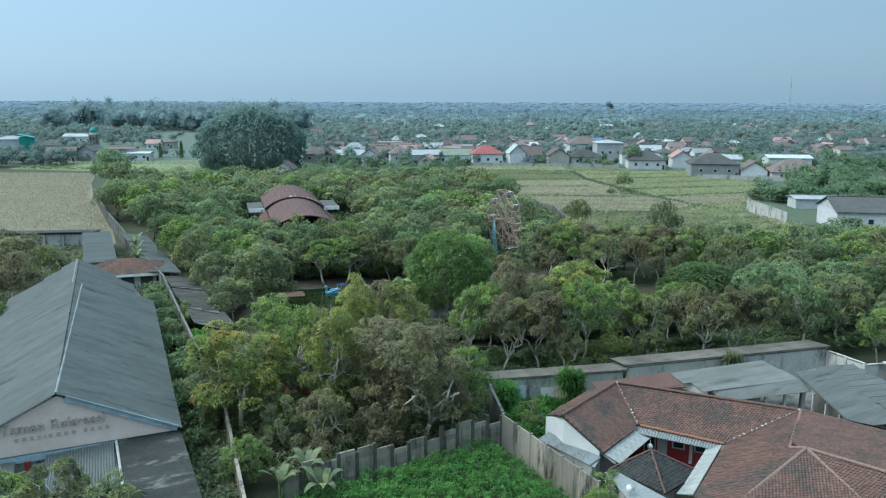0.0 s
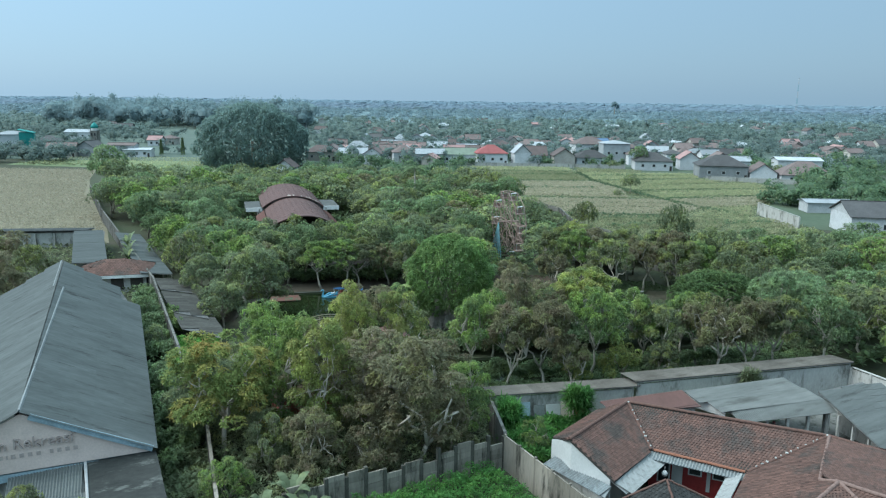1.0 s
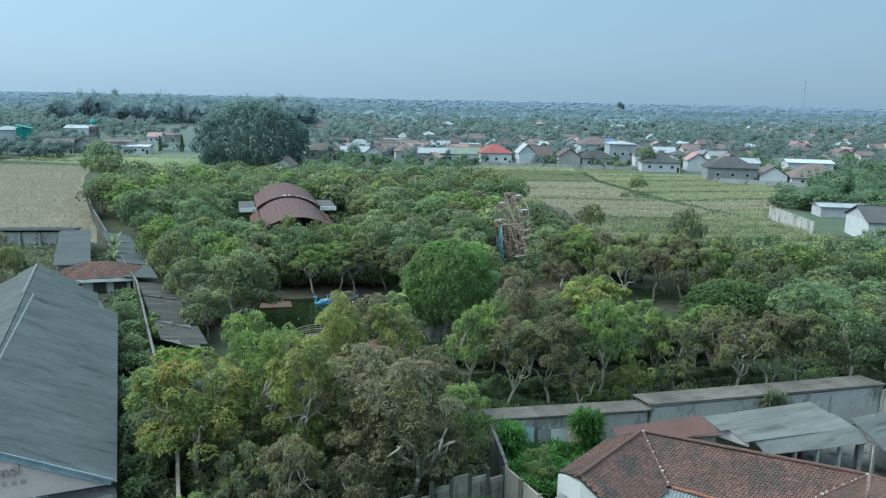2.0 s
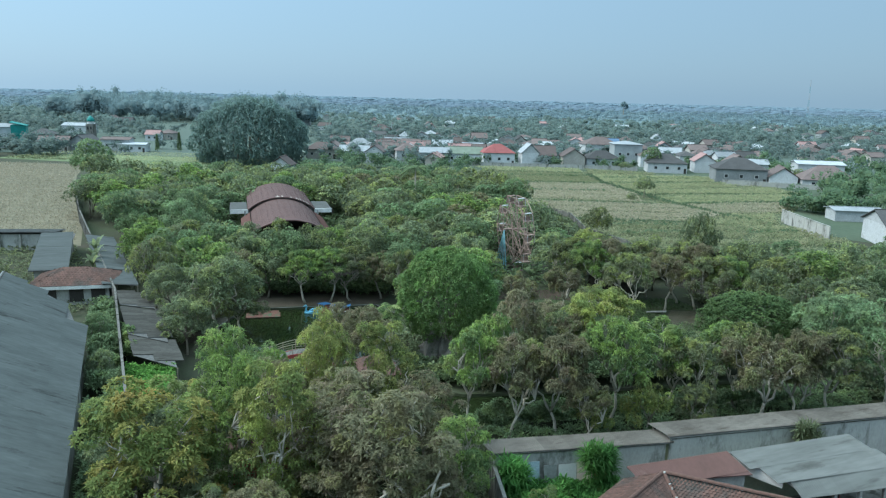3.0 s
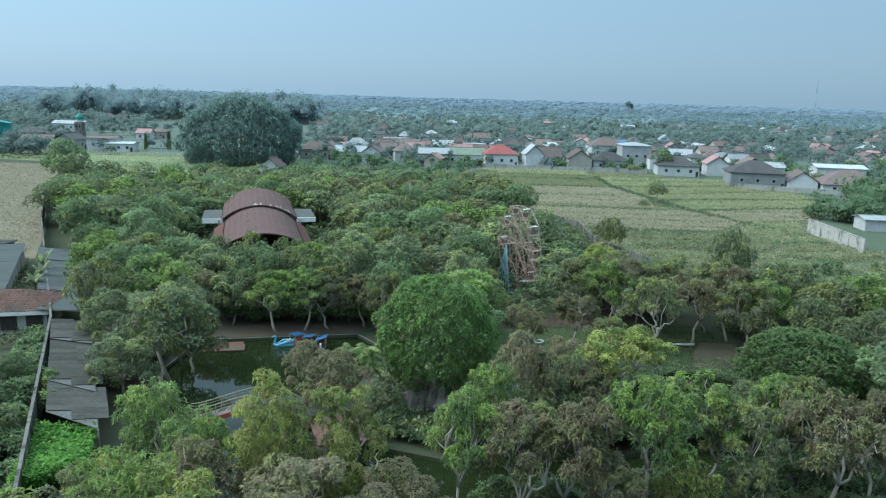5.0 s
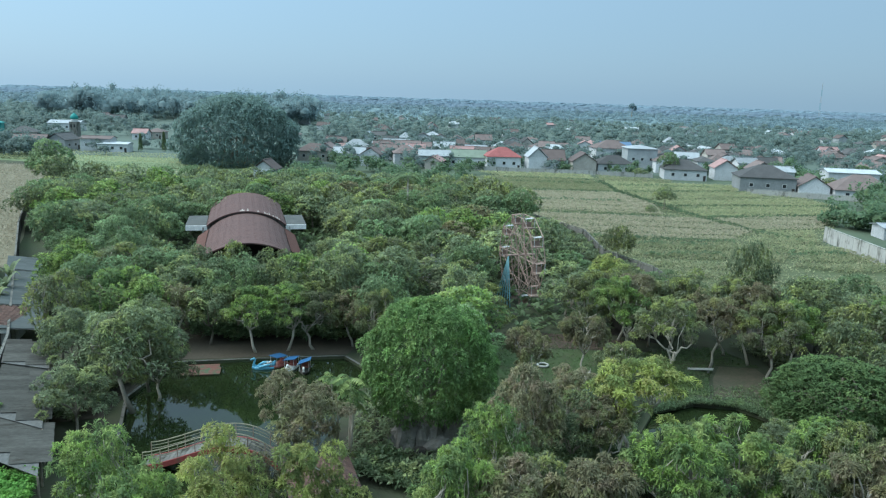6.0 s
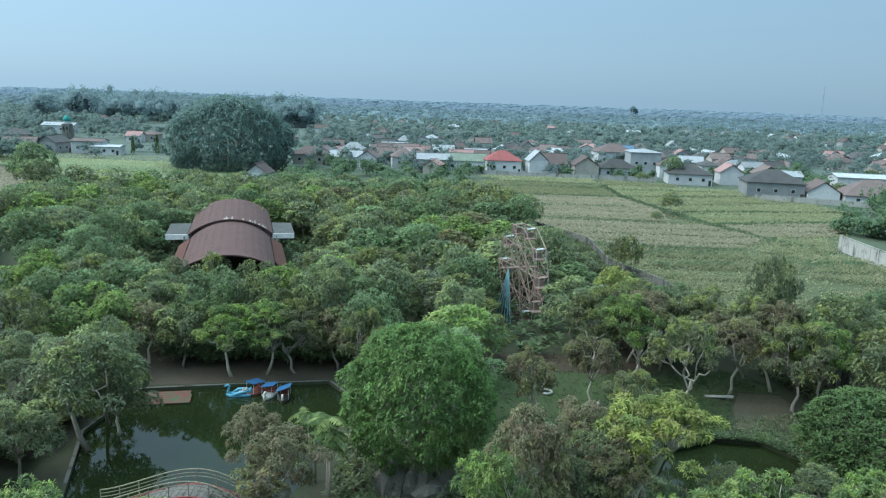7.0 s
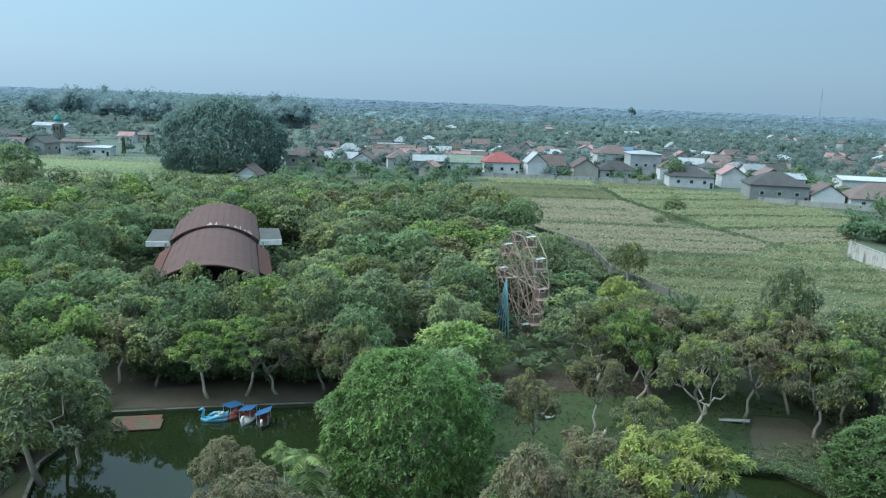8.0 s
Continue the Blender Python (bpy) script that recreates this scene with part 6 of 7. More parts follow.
BARE = [[(-37.5, 108), (-44, 106), (-80, 168), (-72.5, 171)], [(2.5, 97), (16, 94), (20, 105), (4, 104.5)], [(19.5, 152), (32, 142), (29, 162), (28, 184), (18, 184)], [(-38, 130), (-17, 133), (-22, 174), (-50, 166)], [(3, 119), (15, 119), (16, 142), (4, 142)], [(20, 105), (30, 104), (37, 112), (33, 121), (26, 121)], [(4, 104), (20, 105), (22, 117), (14, 122), (5, 119)], POND, POND_SMALL, [(16, 93), (34, 91), (42, 104), (42, 116), (34, 122), (22, 120), (16, 106)],
        [(-27, 76), (-21, 79), (-38, 110), (-42, 106)]]
LOW = [(15, 130), (34, 130), (32, 150), (27, 163), (26, 182), (18, 200), (13, 183), (13, 165)]  # young growth before the field wall
mix_park = ["green"] * 8 + ["deep"] * 5 + ["bright"] * 2 + ["olive"] * 2 + ["grey"]
tries = 0
for area, space, most in ((PARK, 5.7, 180), (EAST_WOOD, 5.8, 75)):
    count, tries = 0, 0
    xs, ys = [p[0] for p in area], [p[1] for p in area]
    while count < most and tries < 9000:
        tries += 1
        x, y = rng.uniform(min(xs), max(xs)), rng.uniform(min(ys), max(ys))
        if not inside(x, y, area) or any(inside(x, y, b) for b in BARE):
            continue
        if any((x - a) ** 2 + (y - b) ** 2 < (space * 0.5 + c * 0.45) ** 2 for a, b, c in planted):
            continue
        r = rng.uniform(3.7, 5.2)
        low = inside(x, y, LOW)
        plant_tree(x, y, rng.uniform(3.6, 5.2) if low else rng.uniform(6.6, 9.4), r * (0.75 if low else 1.0), mix_park[rng.integers(len(mix_park))], rng)
        planted.append((x, y, r))
        count += 1


# ---- palms and bananas ----
def frond_geo(g, rr, base, ang, length, lift, width, pairs, droop):
    """A feather frond: a bent rib with leaflets on both sides."""
    d = Vector((math.cos(ang), math.sin(ang), 0))
    s = Vector((-d.y, d.x, 0))
    rib = []
    for i in range(pairs + 1):
        k = i / pairs
        rib.append(base + d * length * k + Vector((0, 0, lift * k - droop * k * k)))
    g.tube(rib[:: max(1, pairs // 5)], 0.025, 4)
    for i in range(1, pairs):
        k = i / pairs
        w = width * (1 - abs(k - 0.45) * 1.3)
        for side in (-1, 1):
            p = rib[i]
            tip = p + s * side * w + d * 0.3 * w - Vector((0, 0, w * 0.55)) + Vector(rr.normal(scale=0.05, size=3))
            q = p + d * 0.09
            mid = (p + tip) / 2 + d * 0.06
            g.add([p, (p + tip) / 2 - d * 0.05 * max(1.0, length / 2), tip, mid + d * 0.04 * (length - 1), q], [(0, 1, 2), (0, 2, 3), (0, 3, 4)])


def palm(name, label, x, y, h, fronds, length, colour, stems=1, thick=0.07, category="palm"):
    rr = np.random.default_rng(int(abs(x * 10) + y))
    t = thing(name, label, category, "palms", (x, y, 0))
    for sidx in range(stems):
        ox, oy, hh = rr.uniform(-0.6, 0.6) * (stems > 1), rr.uniform(-0.6, 0.6) * (stems > 1), h * (1 - 0.13 * sidx)
        part("trunk", Geo().tube([(ox * 0.5, oy * 0.5, 0), (ox * 0.8, oy * 0.8, hh * 0.5), (ox, oy, hh)], [thick * 1.3, thick, thick * 0.8], 7), PALE_BARK, t, "", True)
        for i in range(fronds):
            g = Geo()
            frond_geo(g, rr, Vector((ox, oy, hh)), 2 * math.pi * (i + rr.random() * 0.5) / fronds, length * rr.uniform(0.8, 1.1), rr.uniform(0.1, 0.75) * length, length * 0.32, 13, rr.uniform(0.6, 1.0) * length)
            part("frond", g, LEAF[colour], t)
    return t


palm("areca_palm", "slender areca palms with feathery light green tops", -5.9, 89.4, 6.4, 9, 1.5, "bright", 3)
palm("areca_palm", "slender areca palm beside the pond", -7.2, 92.6, 5.2, 9, 1.4, "bright", 2)
palm("fan_palm", "low dark green palm in the undergrowth", 9.6, 98.0, 2.4, 10, 2.0, "deep", 1, 0.13)
palm("fan_palm", "low bright green palm in the undergrowth", 5.0, 97.4, 1.9, 10, 1.8, "bright", 1, 0.12)
palm("coconut_palm", "coconut palm rising over the tree tops", -9.9, 186.0, 11.4, 15, 4.0, "deep", 1, 0.2)


def banana(x, y, h, n, rz=0.0):
    rr = np.random.default_rng(int(abs(x * 10) + y * 3))
    t = thing("banana_plant", "banana plant with broad torn green leaves", "banana plant", "banana plants", (x, y, 0), rz)
    part("stem", Geo().tube([(0, 0, 0), (0.05, 0, h * 0.5), (0, 0.04, h * 0.8)], [0.16, 0.13, 0.07], 8), LEAF["weed"], t)
    for i in range(n):
        ang, ln = 2 * math.pi * (i + rr.random() * 0.6) / n, rr.uniform(0.7, 1.9)
        d, s = Vector((math.cos(ang), math.sin(ang), 0)), Vector((-math.sin(ang), math.cos(ang), 0))
        up, dr = rr.uniform(2.6, 3.8), rr.uniform(1.4, 2.8)
        g, m = Geo(), 9
        for j in range(m):
            k = j / (m - 1)
            c = Vector((0, 0, h * 0.78)) + d * ln * k + Vector((0, 0, up * k - dr * k * k))
            w = 0.30 * math.sin(math.pi * min(1, 0.12 + k * 0.88)) ** 0.6 * rr.uniform(0.8, 1.05) if k < 1 else 0.02
            g.v += [c - s * w + Vector((0, 0, 0.1 * w)), c, c + s * w + Vector((0, 0, 0.1 * w))]
        g.f += [f for j in range(m - 1) for f in ((3 * j, 3 * j + 1, 3 * j + 4, 3 * j + 3), (3 * j + 1, 3 * j + 2, 3 * j + 5, 3 * j + 4))]
        part("leaf", g, LEAF["green"], t)
    return t


for bx, by, bh, bn in ((-9.8, 48.9, 2.6, 8), (-8.4, 47.6, 1.8, 7), (-11.4, 47.8, 2.0, 7), (-51.2, 118.4, 3.4, 8), (-52.6, 122.0, 3.8, 9), (-54.6, 126.2, 4.2, 9)):
    banana(bx, by, bh, bn)


# ---- weeds, shrubs and vines ----
def scrub(name, label, area, count, h, leaf, width, colour, seed, patchy=2.2, gap=-9.0):
    """A rank growth of weeds over an area: stems of leaves of uneven height."""
    rr = np.random.default_rng(seed)
    xs, ys = [p[0] for p in area], [p[1] for p in area]
    pos = []
    while len(pos) < count:
        x, y = rr.uniform(min(xs), max(xs)), rr.uniform(min(ys), max(ys))
        if inside(x, y, area):
            k = noise.noise(Vector((x / patchy, y / patchy, seed)))
            if k < gap:
                continue
            top = h * (0.55 + 0.55 * k + 0.25 * rr.random())
            pos.append((x, y, max(0.05, top * (1 - 0.35 * rr.random() ** 2))))
    pos = np.array(pos)
    axis = rr.normal(scale=0.5, size=pos.shape) + np.array([[0, 0, 1.0]])
    axis /= np.linalg.norm(axis, axis=1, keepdims=True)
    v = leaves(rr, pos, axis, leaf, width, 4, 1.1, 0.2)
    ob = part(name, leaf_mesh(name, v, LEAF[colour]), None)
    return tagged(ob, label, "weeds", kind="stuff")


scrub("yard_weeds", "rank bright green weeds filling the walled yard", [(-10.5, 47.6), (3.6, 56.6), (9.6, 46.0), (6, 36), (-8, 36)], 17000, 1.6, 0.24, 0.045, "weed", 1, patchy=0.9)
scrub("ditch_weeds", "dark green shrubs along the ditch", [(-19.5, 53), (-18.9, 58.2), (-27.6, 76), (-41.5, 104.5), (-44.5, 104.0), (-33.5, 82), (-20.4, 54)], 6800, 2.6, 0.4, 0.09, "deep", 2, patchy=2.6, gap=-0.16)
scrub("ditch_weeds", "dark green shrubs along the near ditch", [(-11, 38), (-18.4, 57.8), (-20.4, 54), (-17, 41)], 2200, 1.5, 0.5, 0.12, "green", 3, patchy=3)
scrub("tall_grass", "tall bright reeds beside the house", [(4.6, 58.2), (4.4, 64.2), (13, 65.8), (12.4, 61.8), (7.5, 57.2)], 2600, 1.5, 0.5, 0.06, "weed", 4, patchy=1.4)
scrub("reeds", "clump of tall bright reeds by the stored boards", [(10.2, 63.4), (12.2, 63.9), (12.4, 65.2), (10.4, 64.8)], 700, 4.6, 0.9, 0.045, "weed", 23, patchy=6)
scrub("reeds", "clump of tall bright reeds by the short wall", [(4.6, 62.6), (6.2, 62.9), (6.2, 64.2), (4.6, 64.0)], 420, 4.2, 0.9, 0.05, "weed", 24, patchy=6)
scrub("creeper", "bright green creeper covering the end of the stalls", [(-29.8, 81.6), (-25.0, 81.4), (-23.2, 76.0), (-26.4, 72.4)], 4800, 3.0, 0.24, 0.08, "creeper", 5, patchy=9)
scrub("creeper", "yellow-green creeper hanging over the wall", [(-31.2, 84.8), (-30.2, 85.2), (-34.6, 93.8), (-35.6, 93.4)], 900, 3.4, 0.3, 0.08, "bright", 15, patchy=3)
scrub("undergrowth", "low undergrowth below the park trees", [(-22, 62), (-18, 57), (-11.6, 49), (3.4, 58.4), (3.6, 72), (-20, 72)], 8200, 2.7, 0.34, 0.07, "olive", 6, patchy=1.6)
scrub("undergrowth", "green undergrowth round the big tree", [(-6, 86), (3, 84), (16, 88), (16, 98), (4, 103), (-6, 100)], 3600, 1.5, 0.5, 0.11, "green", 7)
scrub("undergrowth", "green undergrowth beside the small pond", [(31, 90), (42, 84), (42, 108), (35, 104), (36, 98)], 2600, 1.3, 0.5, 0.11, "green", 8)
scrub("undergrowth", "low growth at the east wall", [(4, 69), (16, 72), (38.6, 80), (42, 90), (34, 89), (31, 82), (20, 79.4), (8, 76.2), (3, 74.8)], 6000, 1.3, 0.3, 0.065, "deep", 9, patchy=1.5)
scrub("undergrowth", "dark undergrowth of the far park", [(-26, 116), (30, 124), (24, 152), (8, 200), (-90, 205), (-44, 118)], 4000, 1.8, 1.1, 0.35, "deep", 10, patchy=4)
scrub("undergrowth", "dark undergrowth of the east wood", [(42, 80), (94, 94), (100, 130), (74, 136), (42, 124)], 2500, 1.8, 1.0, 0.32, "deep", 11, patchy=4)
scrub("pond_bushes", "dark shrubs along the north bank of the pond", [(2, 82.3), (13, 84.3), (24, 86.8), (30.8, 88.9), (30, 92.5), (20, 91), (8, 88.5)], 5600, 2.6, 0.4, 0.09, "deep", 19, patchy=1.8)
scrub("bank_bushes", "dark bushes along the south bank of the pond", [(3, 74), (16, 77.4), (32, 82), (32, 84.4), (16, 79.8), (3, 76.4)], 6000, 2.1, 0.3, 0.065, "deep", 25, patchy=1.6)
scrub("undergrowth", "dark bushes on the bank between the ponds", [(-5, 86.4), (2, 83.2), (10, 84.9), (9.6, 88.4), (2, 87.2), (-5, 90)], 1800, 1.5, 0.4, 0.09, "deep", 28, patchy=1.8)
scrub("wall_bushes", "low bushes along the field wall", [(31.6, 131), (32.8, 131), (30.6, 150), (25.2, 162), (24.6, 182), (14, 203), (12.6, 202), (23, 181), (23.6, 161), (29.4, 149)], 3600, 2.2, 0.5, 0.13, "green", 26, patchy=2.4)
scrub("lawn_grass", "short uneven grass on the lawn", [(4, 104), (20, 105.5), (24, 117), (15, 124), (5, 120)], 1600, 0.14, 0.22, 0.03, "laurel", 12, patchy=2)

for x, y, h, r, colour in ((-20.6, 41.6, 5.6, 3.0, "green"), (-24.0, 42.0, 6.4, 3.0, "olive"), (-28.2, 42.4, 5.6, 3.0, "bright"), (-25.5, 38.6, 6.0, 3.2, "green"), (-14.6, 50.2, 4.4, 2.0, "bright"), (-58.0, 95.0, 8.6, 4.4, "grey"), (-66.0, 97.0, 8.2, 4.6, "orange"),
                           (-52.0, 80.0, 6.0, 3.6, "bright"), (-61.0, 86.0, 7.0, 3.8, "green"), (-72.0, 104.0, 8.0, 4.2, "green"), (-64.0, 108.5, 8.6, 4.6, "grey"), (-70.5, 113.0, 8.4, 4.4, "grey"), (-58.5, 105.0, 7.4, 3.4, "olive"), (10.4, 45.0, 3.2, 1.7, "bright"), (11.0, 47.2, 3.3, 1.8, "bright"), (7.2, 59.8, 3.4, 1.6, "bright"), (36.8, 57.6, 3.6, 1.7, "bright"), (-22.4, 62.0, 3.4, 1.6, "deep"), (-25.6, 68.4, 4.2, 1.9, "deep"), (-32.0, 81.4, 3.6, 1.6, "green"), (-37.4, 91.4, 4.0, 1.8, "deep")):
    plant_tree(x, y, h, r, colour, rng)
scrub("roadside_grass", "rough grass round the gatehouse and sheds", [(-44.5, 105), (-66, 142), (-100, 132), (-90, 84), (-58, 76), (-50, 92)], 5200, 0.7, 0.55, 0.13, "olive", 13, patchy=4)
scrub("pond_bushes", "green shrubs along the west bank of the pond", [(-32, 94), (-28.4, 92), (-28.0, 104), (-27, 110), (-35, 106)], 2200, 1.8, 0.45, 0.1, "green", 14, patchy=2)
scrub("wall_grass", "dry grass tuft hanging over the tall wall", [(27.2, 69.2), (28.9, 69.7), (28.7, 70.3), (27.0, 69.8)], 260, 4.4, 0.8, 0.05, "olive", 16, patchy=9)
scrub("undergrowth", "dark growth behind the pond bank", [(-27, 113.4), (-9, 115.6), (-8, 121), (-27, 120)], 2600, 1.9, 0.45, 0.11, "deep", 17, patchy=1.8)
scrub("lawn_grass", "short grass at the edge of the clearing", [(21, 105.5), (26.2, 105.8), (27.6, 110.4), (29.6, 114.4), (34, 114.4), (32, 120), (25, 119.6), (22, 114)], 1100, 0.14, 0.2, 0.03, "laurel", 18, patchy=2)
scrub("pond_bushes", "low shrubs round the small pond", [(15, 93), (19.6, 91.8), (25, 91.8), (30, 94.4), (32, 99), (30.6, 99.8), (28.9, 95.0), (24.5, 92.6), (19.6, 92.5), (17.0, 96.2), (18.8, 101), (17, 100)], 1300, 0.7, 0.3, 0.07, "green", 20, patchy=1.6)
scrub("undergrowth", "short weeds between pond and clearing", [(18, 101.5), (23, 104.4), (29, 104.2), (30.5, 100.5), (35, 102), (33, 108.5), (22, 106.8), (16, 105)], 700, 0.3, 0.3, 0.04, "deep", 22, patchy=3)
scrub("pond_weeds", "low weeds hanging over the edge of the small pond", [(19, 101.6), (24, 104.2), (28.4, 103.8), (31, 100.4), (29.2, 95.2), (28.2, 95.4), (29.6, 100.2), (27.6, 102.6), (24, 102.9), (20, 100.8)], 1300, 0.55, 0.3, 0.05, "deep", 27, patchy=1.2)
scrub("undergrowth", "patchy weeds on the clearing", [(30, 100.5), (38, 98), (42, 110), (36, 120), (33, 121), (36, 112), (31, 106)], 1500, 1.0, 0.4, 0.09, "olive", 21, patchy=1.8)


# ---- corn fields ----
def crop(name, label, area, spacing_row, spacing, h, colour, seed, turn=0.0, leaf=0.9, width=0.12):
    """Rows of maize plants."""
    rr = np.random.default_rng(seed)
    c, s = math.cos(radians(turn)), math.sin(radians(turn))
    xs = [p[0] * c + p[1] * s for p in area]
    ys = [-p[0] * s + p[1] * c for p in area]
    u, v = np.meshgrid(np.arange(min(xs), max(xs), spacing), np.arange(min(ys), max(ys), spacing_row))
    u = u.ravel() + rr.uniform(-0.3, 0.3, u.size) * spacing
    v = v.ravel() + rr.uniform(-0.12, 0.12, v.size) * spacing_row
    x, y = u * c - v * s, u * s + v * c
    # bunds and furrows part the rows into narrow beds
    bed = (v + 0.8 * np.sin(u / 9)) % 8.2 > 1.7
    keep = np.array([inside(a, b, area) and rr.random() > 0.06 for a, b in zip(x, y)]) & bed
    x, y = x[keep], y[keep]
    z = h * rr.uniform(0.35, 1.0, x.size)
    pos = np.stack([x, y, z * 0.5], 1)
    axis = rr.normal(scale=0.3, size=pos.shape) + np.array([[0, 0, 1.0]])
    axis /= np.linalg.norm(axis, axis=1, keepdims=True)
    return tagged(part(name, leaf_mesh(name, leaves(rr, pos, axis, leaf, width, 3, 0.8, 0.25), LEAF[colour]), None), label, "crop", kind="stuff")


SOIL_FIELD = mat("field_soil", (0.087, 0.106, 0.054), dark=(0.068, 0.090, 0.041), light=(0.113, 0.118, 0.067), scale=0.06, fine=0.9, rough=1.0, bump=0.4, bump_scale=4, stretch=(0.4, 1, 1))
DRY_SOIL = mat("dry_field_soil", (0.185, 0.165, 0.115), dark=(0.145, 0.132, 0.088), light=(0.22, 0.196, 0.138), scale=0.05, fine=0.8, rough=1.0, bump=0.4, bump_scale=4)


def field(label, poly, m):
    tagged(part("field", Geo().slab([(x, y, 0.05) for x, y in poly], 0.04), m), label, "field", kind="structure")


field("pale green corn field with dry strips", [(12, 212), (33, 154), (35, 132), (44, 128), (74, 140), (82, 172), (74, 190), (84, 206), (108, 248), (104, 292), (20, 318), (4, 300)], SOIL_FIELD)
PLOTS = [([(4, 314), (46, 314.5), (45.5, 299), (14, 299.5)], "crop", 1.7), ([(12, 296), (45, 294.5), (46.4, 267), (11, 263.5)], "crop", 1.5), ([(11, 260.5), (46.6, 263), (52, 239), (50, 221.5), (31, 223), (11.5, 221.5)], "dry_crop", 1.3),
         ([(12, 217), (31, 218.5), (50, 216), (57.2, 217), (64.5, 201), (56, 189.5), (36, 188), (20, 191)], "dry_crop", 1.3), ([(20, 186), (36, 184), (57, 184.5), (64, 178), (57, 167), (32, 166), (27, 168)], "crop", 1.5),
         ([(28, 164.5), (56.5, 165), (50, 152), (34, 148)], "crop", 1.4), ([(35, 133), (44, 129), (72, 141), (67, 160), (52, 150), (34, 146)], "crop", 1.5), ([(48, 313.5), (74, 304.5), (71, 297), (48, 298)], "crop", 1.7), ([(48, 294.5), (73, 294.5), (95, 295.5), (90, 279.5), (48.6, 268.5)], "crop", 1.6),
         ([(49, 265), (90, 276), (90.5, 264), (53, 250)], "crop", 1.5), ([(53.5, 247.5), (100, 263), (104, 250), (56, 239)], "crop", 1.5), ([(56, 235.5), (103, 247), (95, 231), (59.5, 221)], "crop", 1.4), ([(61, 218), (94, 228), (83.5, 209), (66, 204)], "dry_crop", 1.2),
         ([(67, 201.5), (79.5, 206), (74, 190), (70, 189)], "crop", 1.4), ([(66, 198), (72.5, 187.5), (77, 180), (66, 178), (58, 187)], "crop", 1.4), ([(65.5, 176), (78, 178), (80, 168), (68, 162), (58.5, 166)], "crop", 1.5)]
for i, (area, colour, h) in enumerate(PLOTS):
    crop("corn", "rows of pale green corn" if colour == "crop" else "rows of dry yellow corn", area, 0.85, 0.42, h, colour, 60 + i, 4.0, 0.75, 0.12)
crop("corn", "thin late corn and weeds between the plots", [(14, 210), (27, 183), (28, 162), (34, 152), (36, 134), (44, 129.5), (73, 141), (81, 172), (74.5, 189), (84, 206), (107, 248), (103, 291), (20, 316), (6, 300)], 1.3, 0.9, 0.6, "crop", 59, 4.0, 0.6, 0.11)
LEFT_FIELD = [(-66, 143.5), (-77, 166), (-104, 214), (-122, 250), (-136, 284), (-230, 284), (-230, 150), (-98, 138)]
field("pale dry corn field beside the park wall", LEFT_FIELD, DRY_SOIL)
crop("corn", "rows of dry beige corn", [(-68, 146), (-79, 168), (-104, 210), (-121, 248), (-136, 282), (-220, 282), (-220, 152), (-98, 142)], 1.1, 0.7, 1.0, "beige_crop", 90, 12.0, 0.7, 0.11)
LEFT_GREEN = [(-134, 290), (-118, 252), (-104, 222), (-62, 226), (-58, 268), (-70, 318), (-120, 346), (-180, 350), (-180, 300), (-138, 292)]
field("light green paddy beyond the park", LEFT_GREEN, GRASS_LAND)
for i, (area, colour, h) in enumerate((([(-104, 224), (-62, 228), (-60, 244), (-112, 240)], "crop", 0.5), ([(-113, 243), (-60, 247), (-58, 266), (-121, 258)], "paddy", 0.6), ([(-122, 261), (-59, 269), (-62, 284), (-130, 278)], "dry_crop", 0.5), ([(-131, 281), (-63, 287), (-67, 305), (-138, 297)], "paddy", 0.7),
                                       ([(-176, 302), (-140, 300), (-69, 308), (-72, 317), (-120, 344), (-176, 346)], "crop", 0.6))):
    crop("paddy", "short pale rice rows", area, 1.5, 1.2, h, colour, 91 + i, 5.0, 0.7, 0.14)
    (x0, y0), (x1, y1) = area[0], area[1]
    scrub("hedge_row", "dark grassy balk between the paddies", [(x0, y0 - 2.2), (x1, y1 - 2.2), (x1, y1 - 0.6), (x0, y0 - 0.6)], 260, 0.9, 0.6, 0.14, "olive", 300 + i)
rr = np.random.default_rng(5)
for i in range(14):
    x, y, w, d = rr.uniform(-420, -150), rr.uniform(330, 620), rr.uniform(30, 80), rr.uniform(25, 60)
    field("green paddy between far tree rows", [(x, y), (x + w, y + 4), (x + w + 6, y + d), (x + 4, y + d)], GRASS_LAND)
for i, (p, q, h) in enumerate((((14, 297.6), (46, 296.5), 1.5), ((11, 261.8), (47, 264.8), 1.5), ((47, 297), (47.6, 266), 1.2), ((47.6, 266), (53.4, 238), 1.6), ((53.4, 238), (58.4, 218.5), 1.6), ((58.4, 218.5), (66, 200), 1.5), ((66, 200), (72, 188), 1.4), ((12, 219.4), (52, 217.6), 1.2),
                               ((20, 188.4), (56, 187), 1.3), ((49, 266.5), (90, 277.5), 1.3), ((55, 237), (103, 248.8), 1.2), ((60, 219.6), (94, 229.6), 1.2), ((11.6, 281.4), (45, 285), 2.2), ((32, 180.4), (50, 180.6), 2.0), ((34, 170), (49, 172), 2.0), ((59.5, 174.4), (74, 178.4), 1.8), ((55.6, 155), (62, 143), 2.0), ((48.4, 281), (82, 284), 2.2), ((12, 240.6), (44, 243.4), 1.7))):
    ux, uy, d = unit2(p, q)
    area = [(p[0] + uy, p[1] - ux), (q[0] + uy, q[1] - ux), (q[0] - uy, q[1] + ux), (p[0] - uy, p[1] + ux)]
    scrub("hedge_row", "dark grassy balk between the plots", area, int(d * 6), h * 0.68, 0.5, 0.12, "garden", 200 + i)


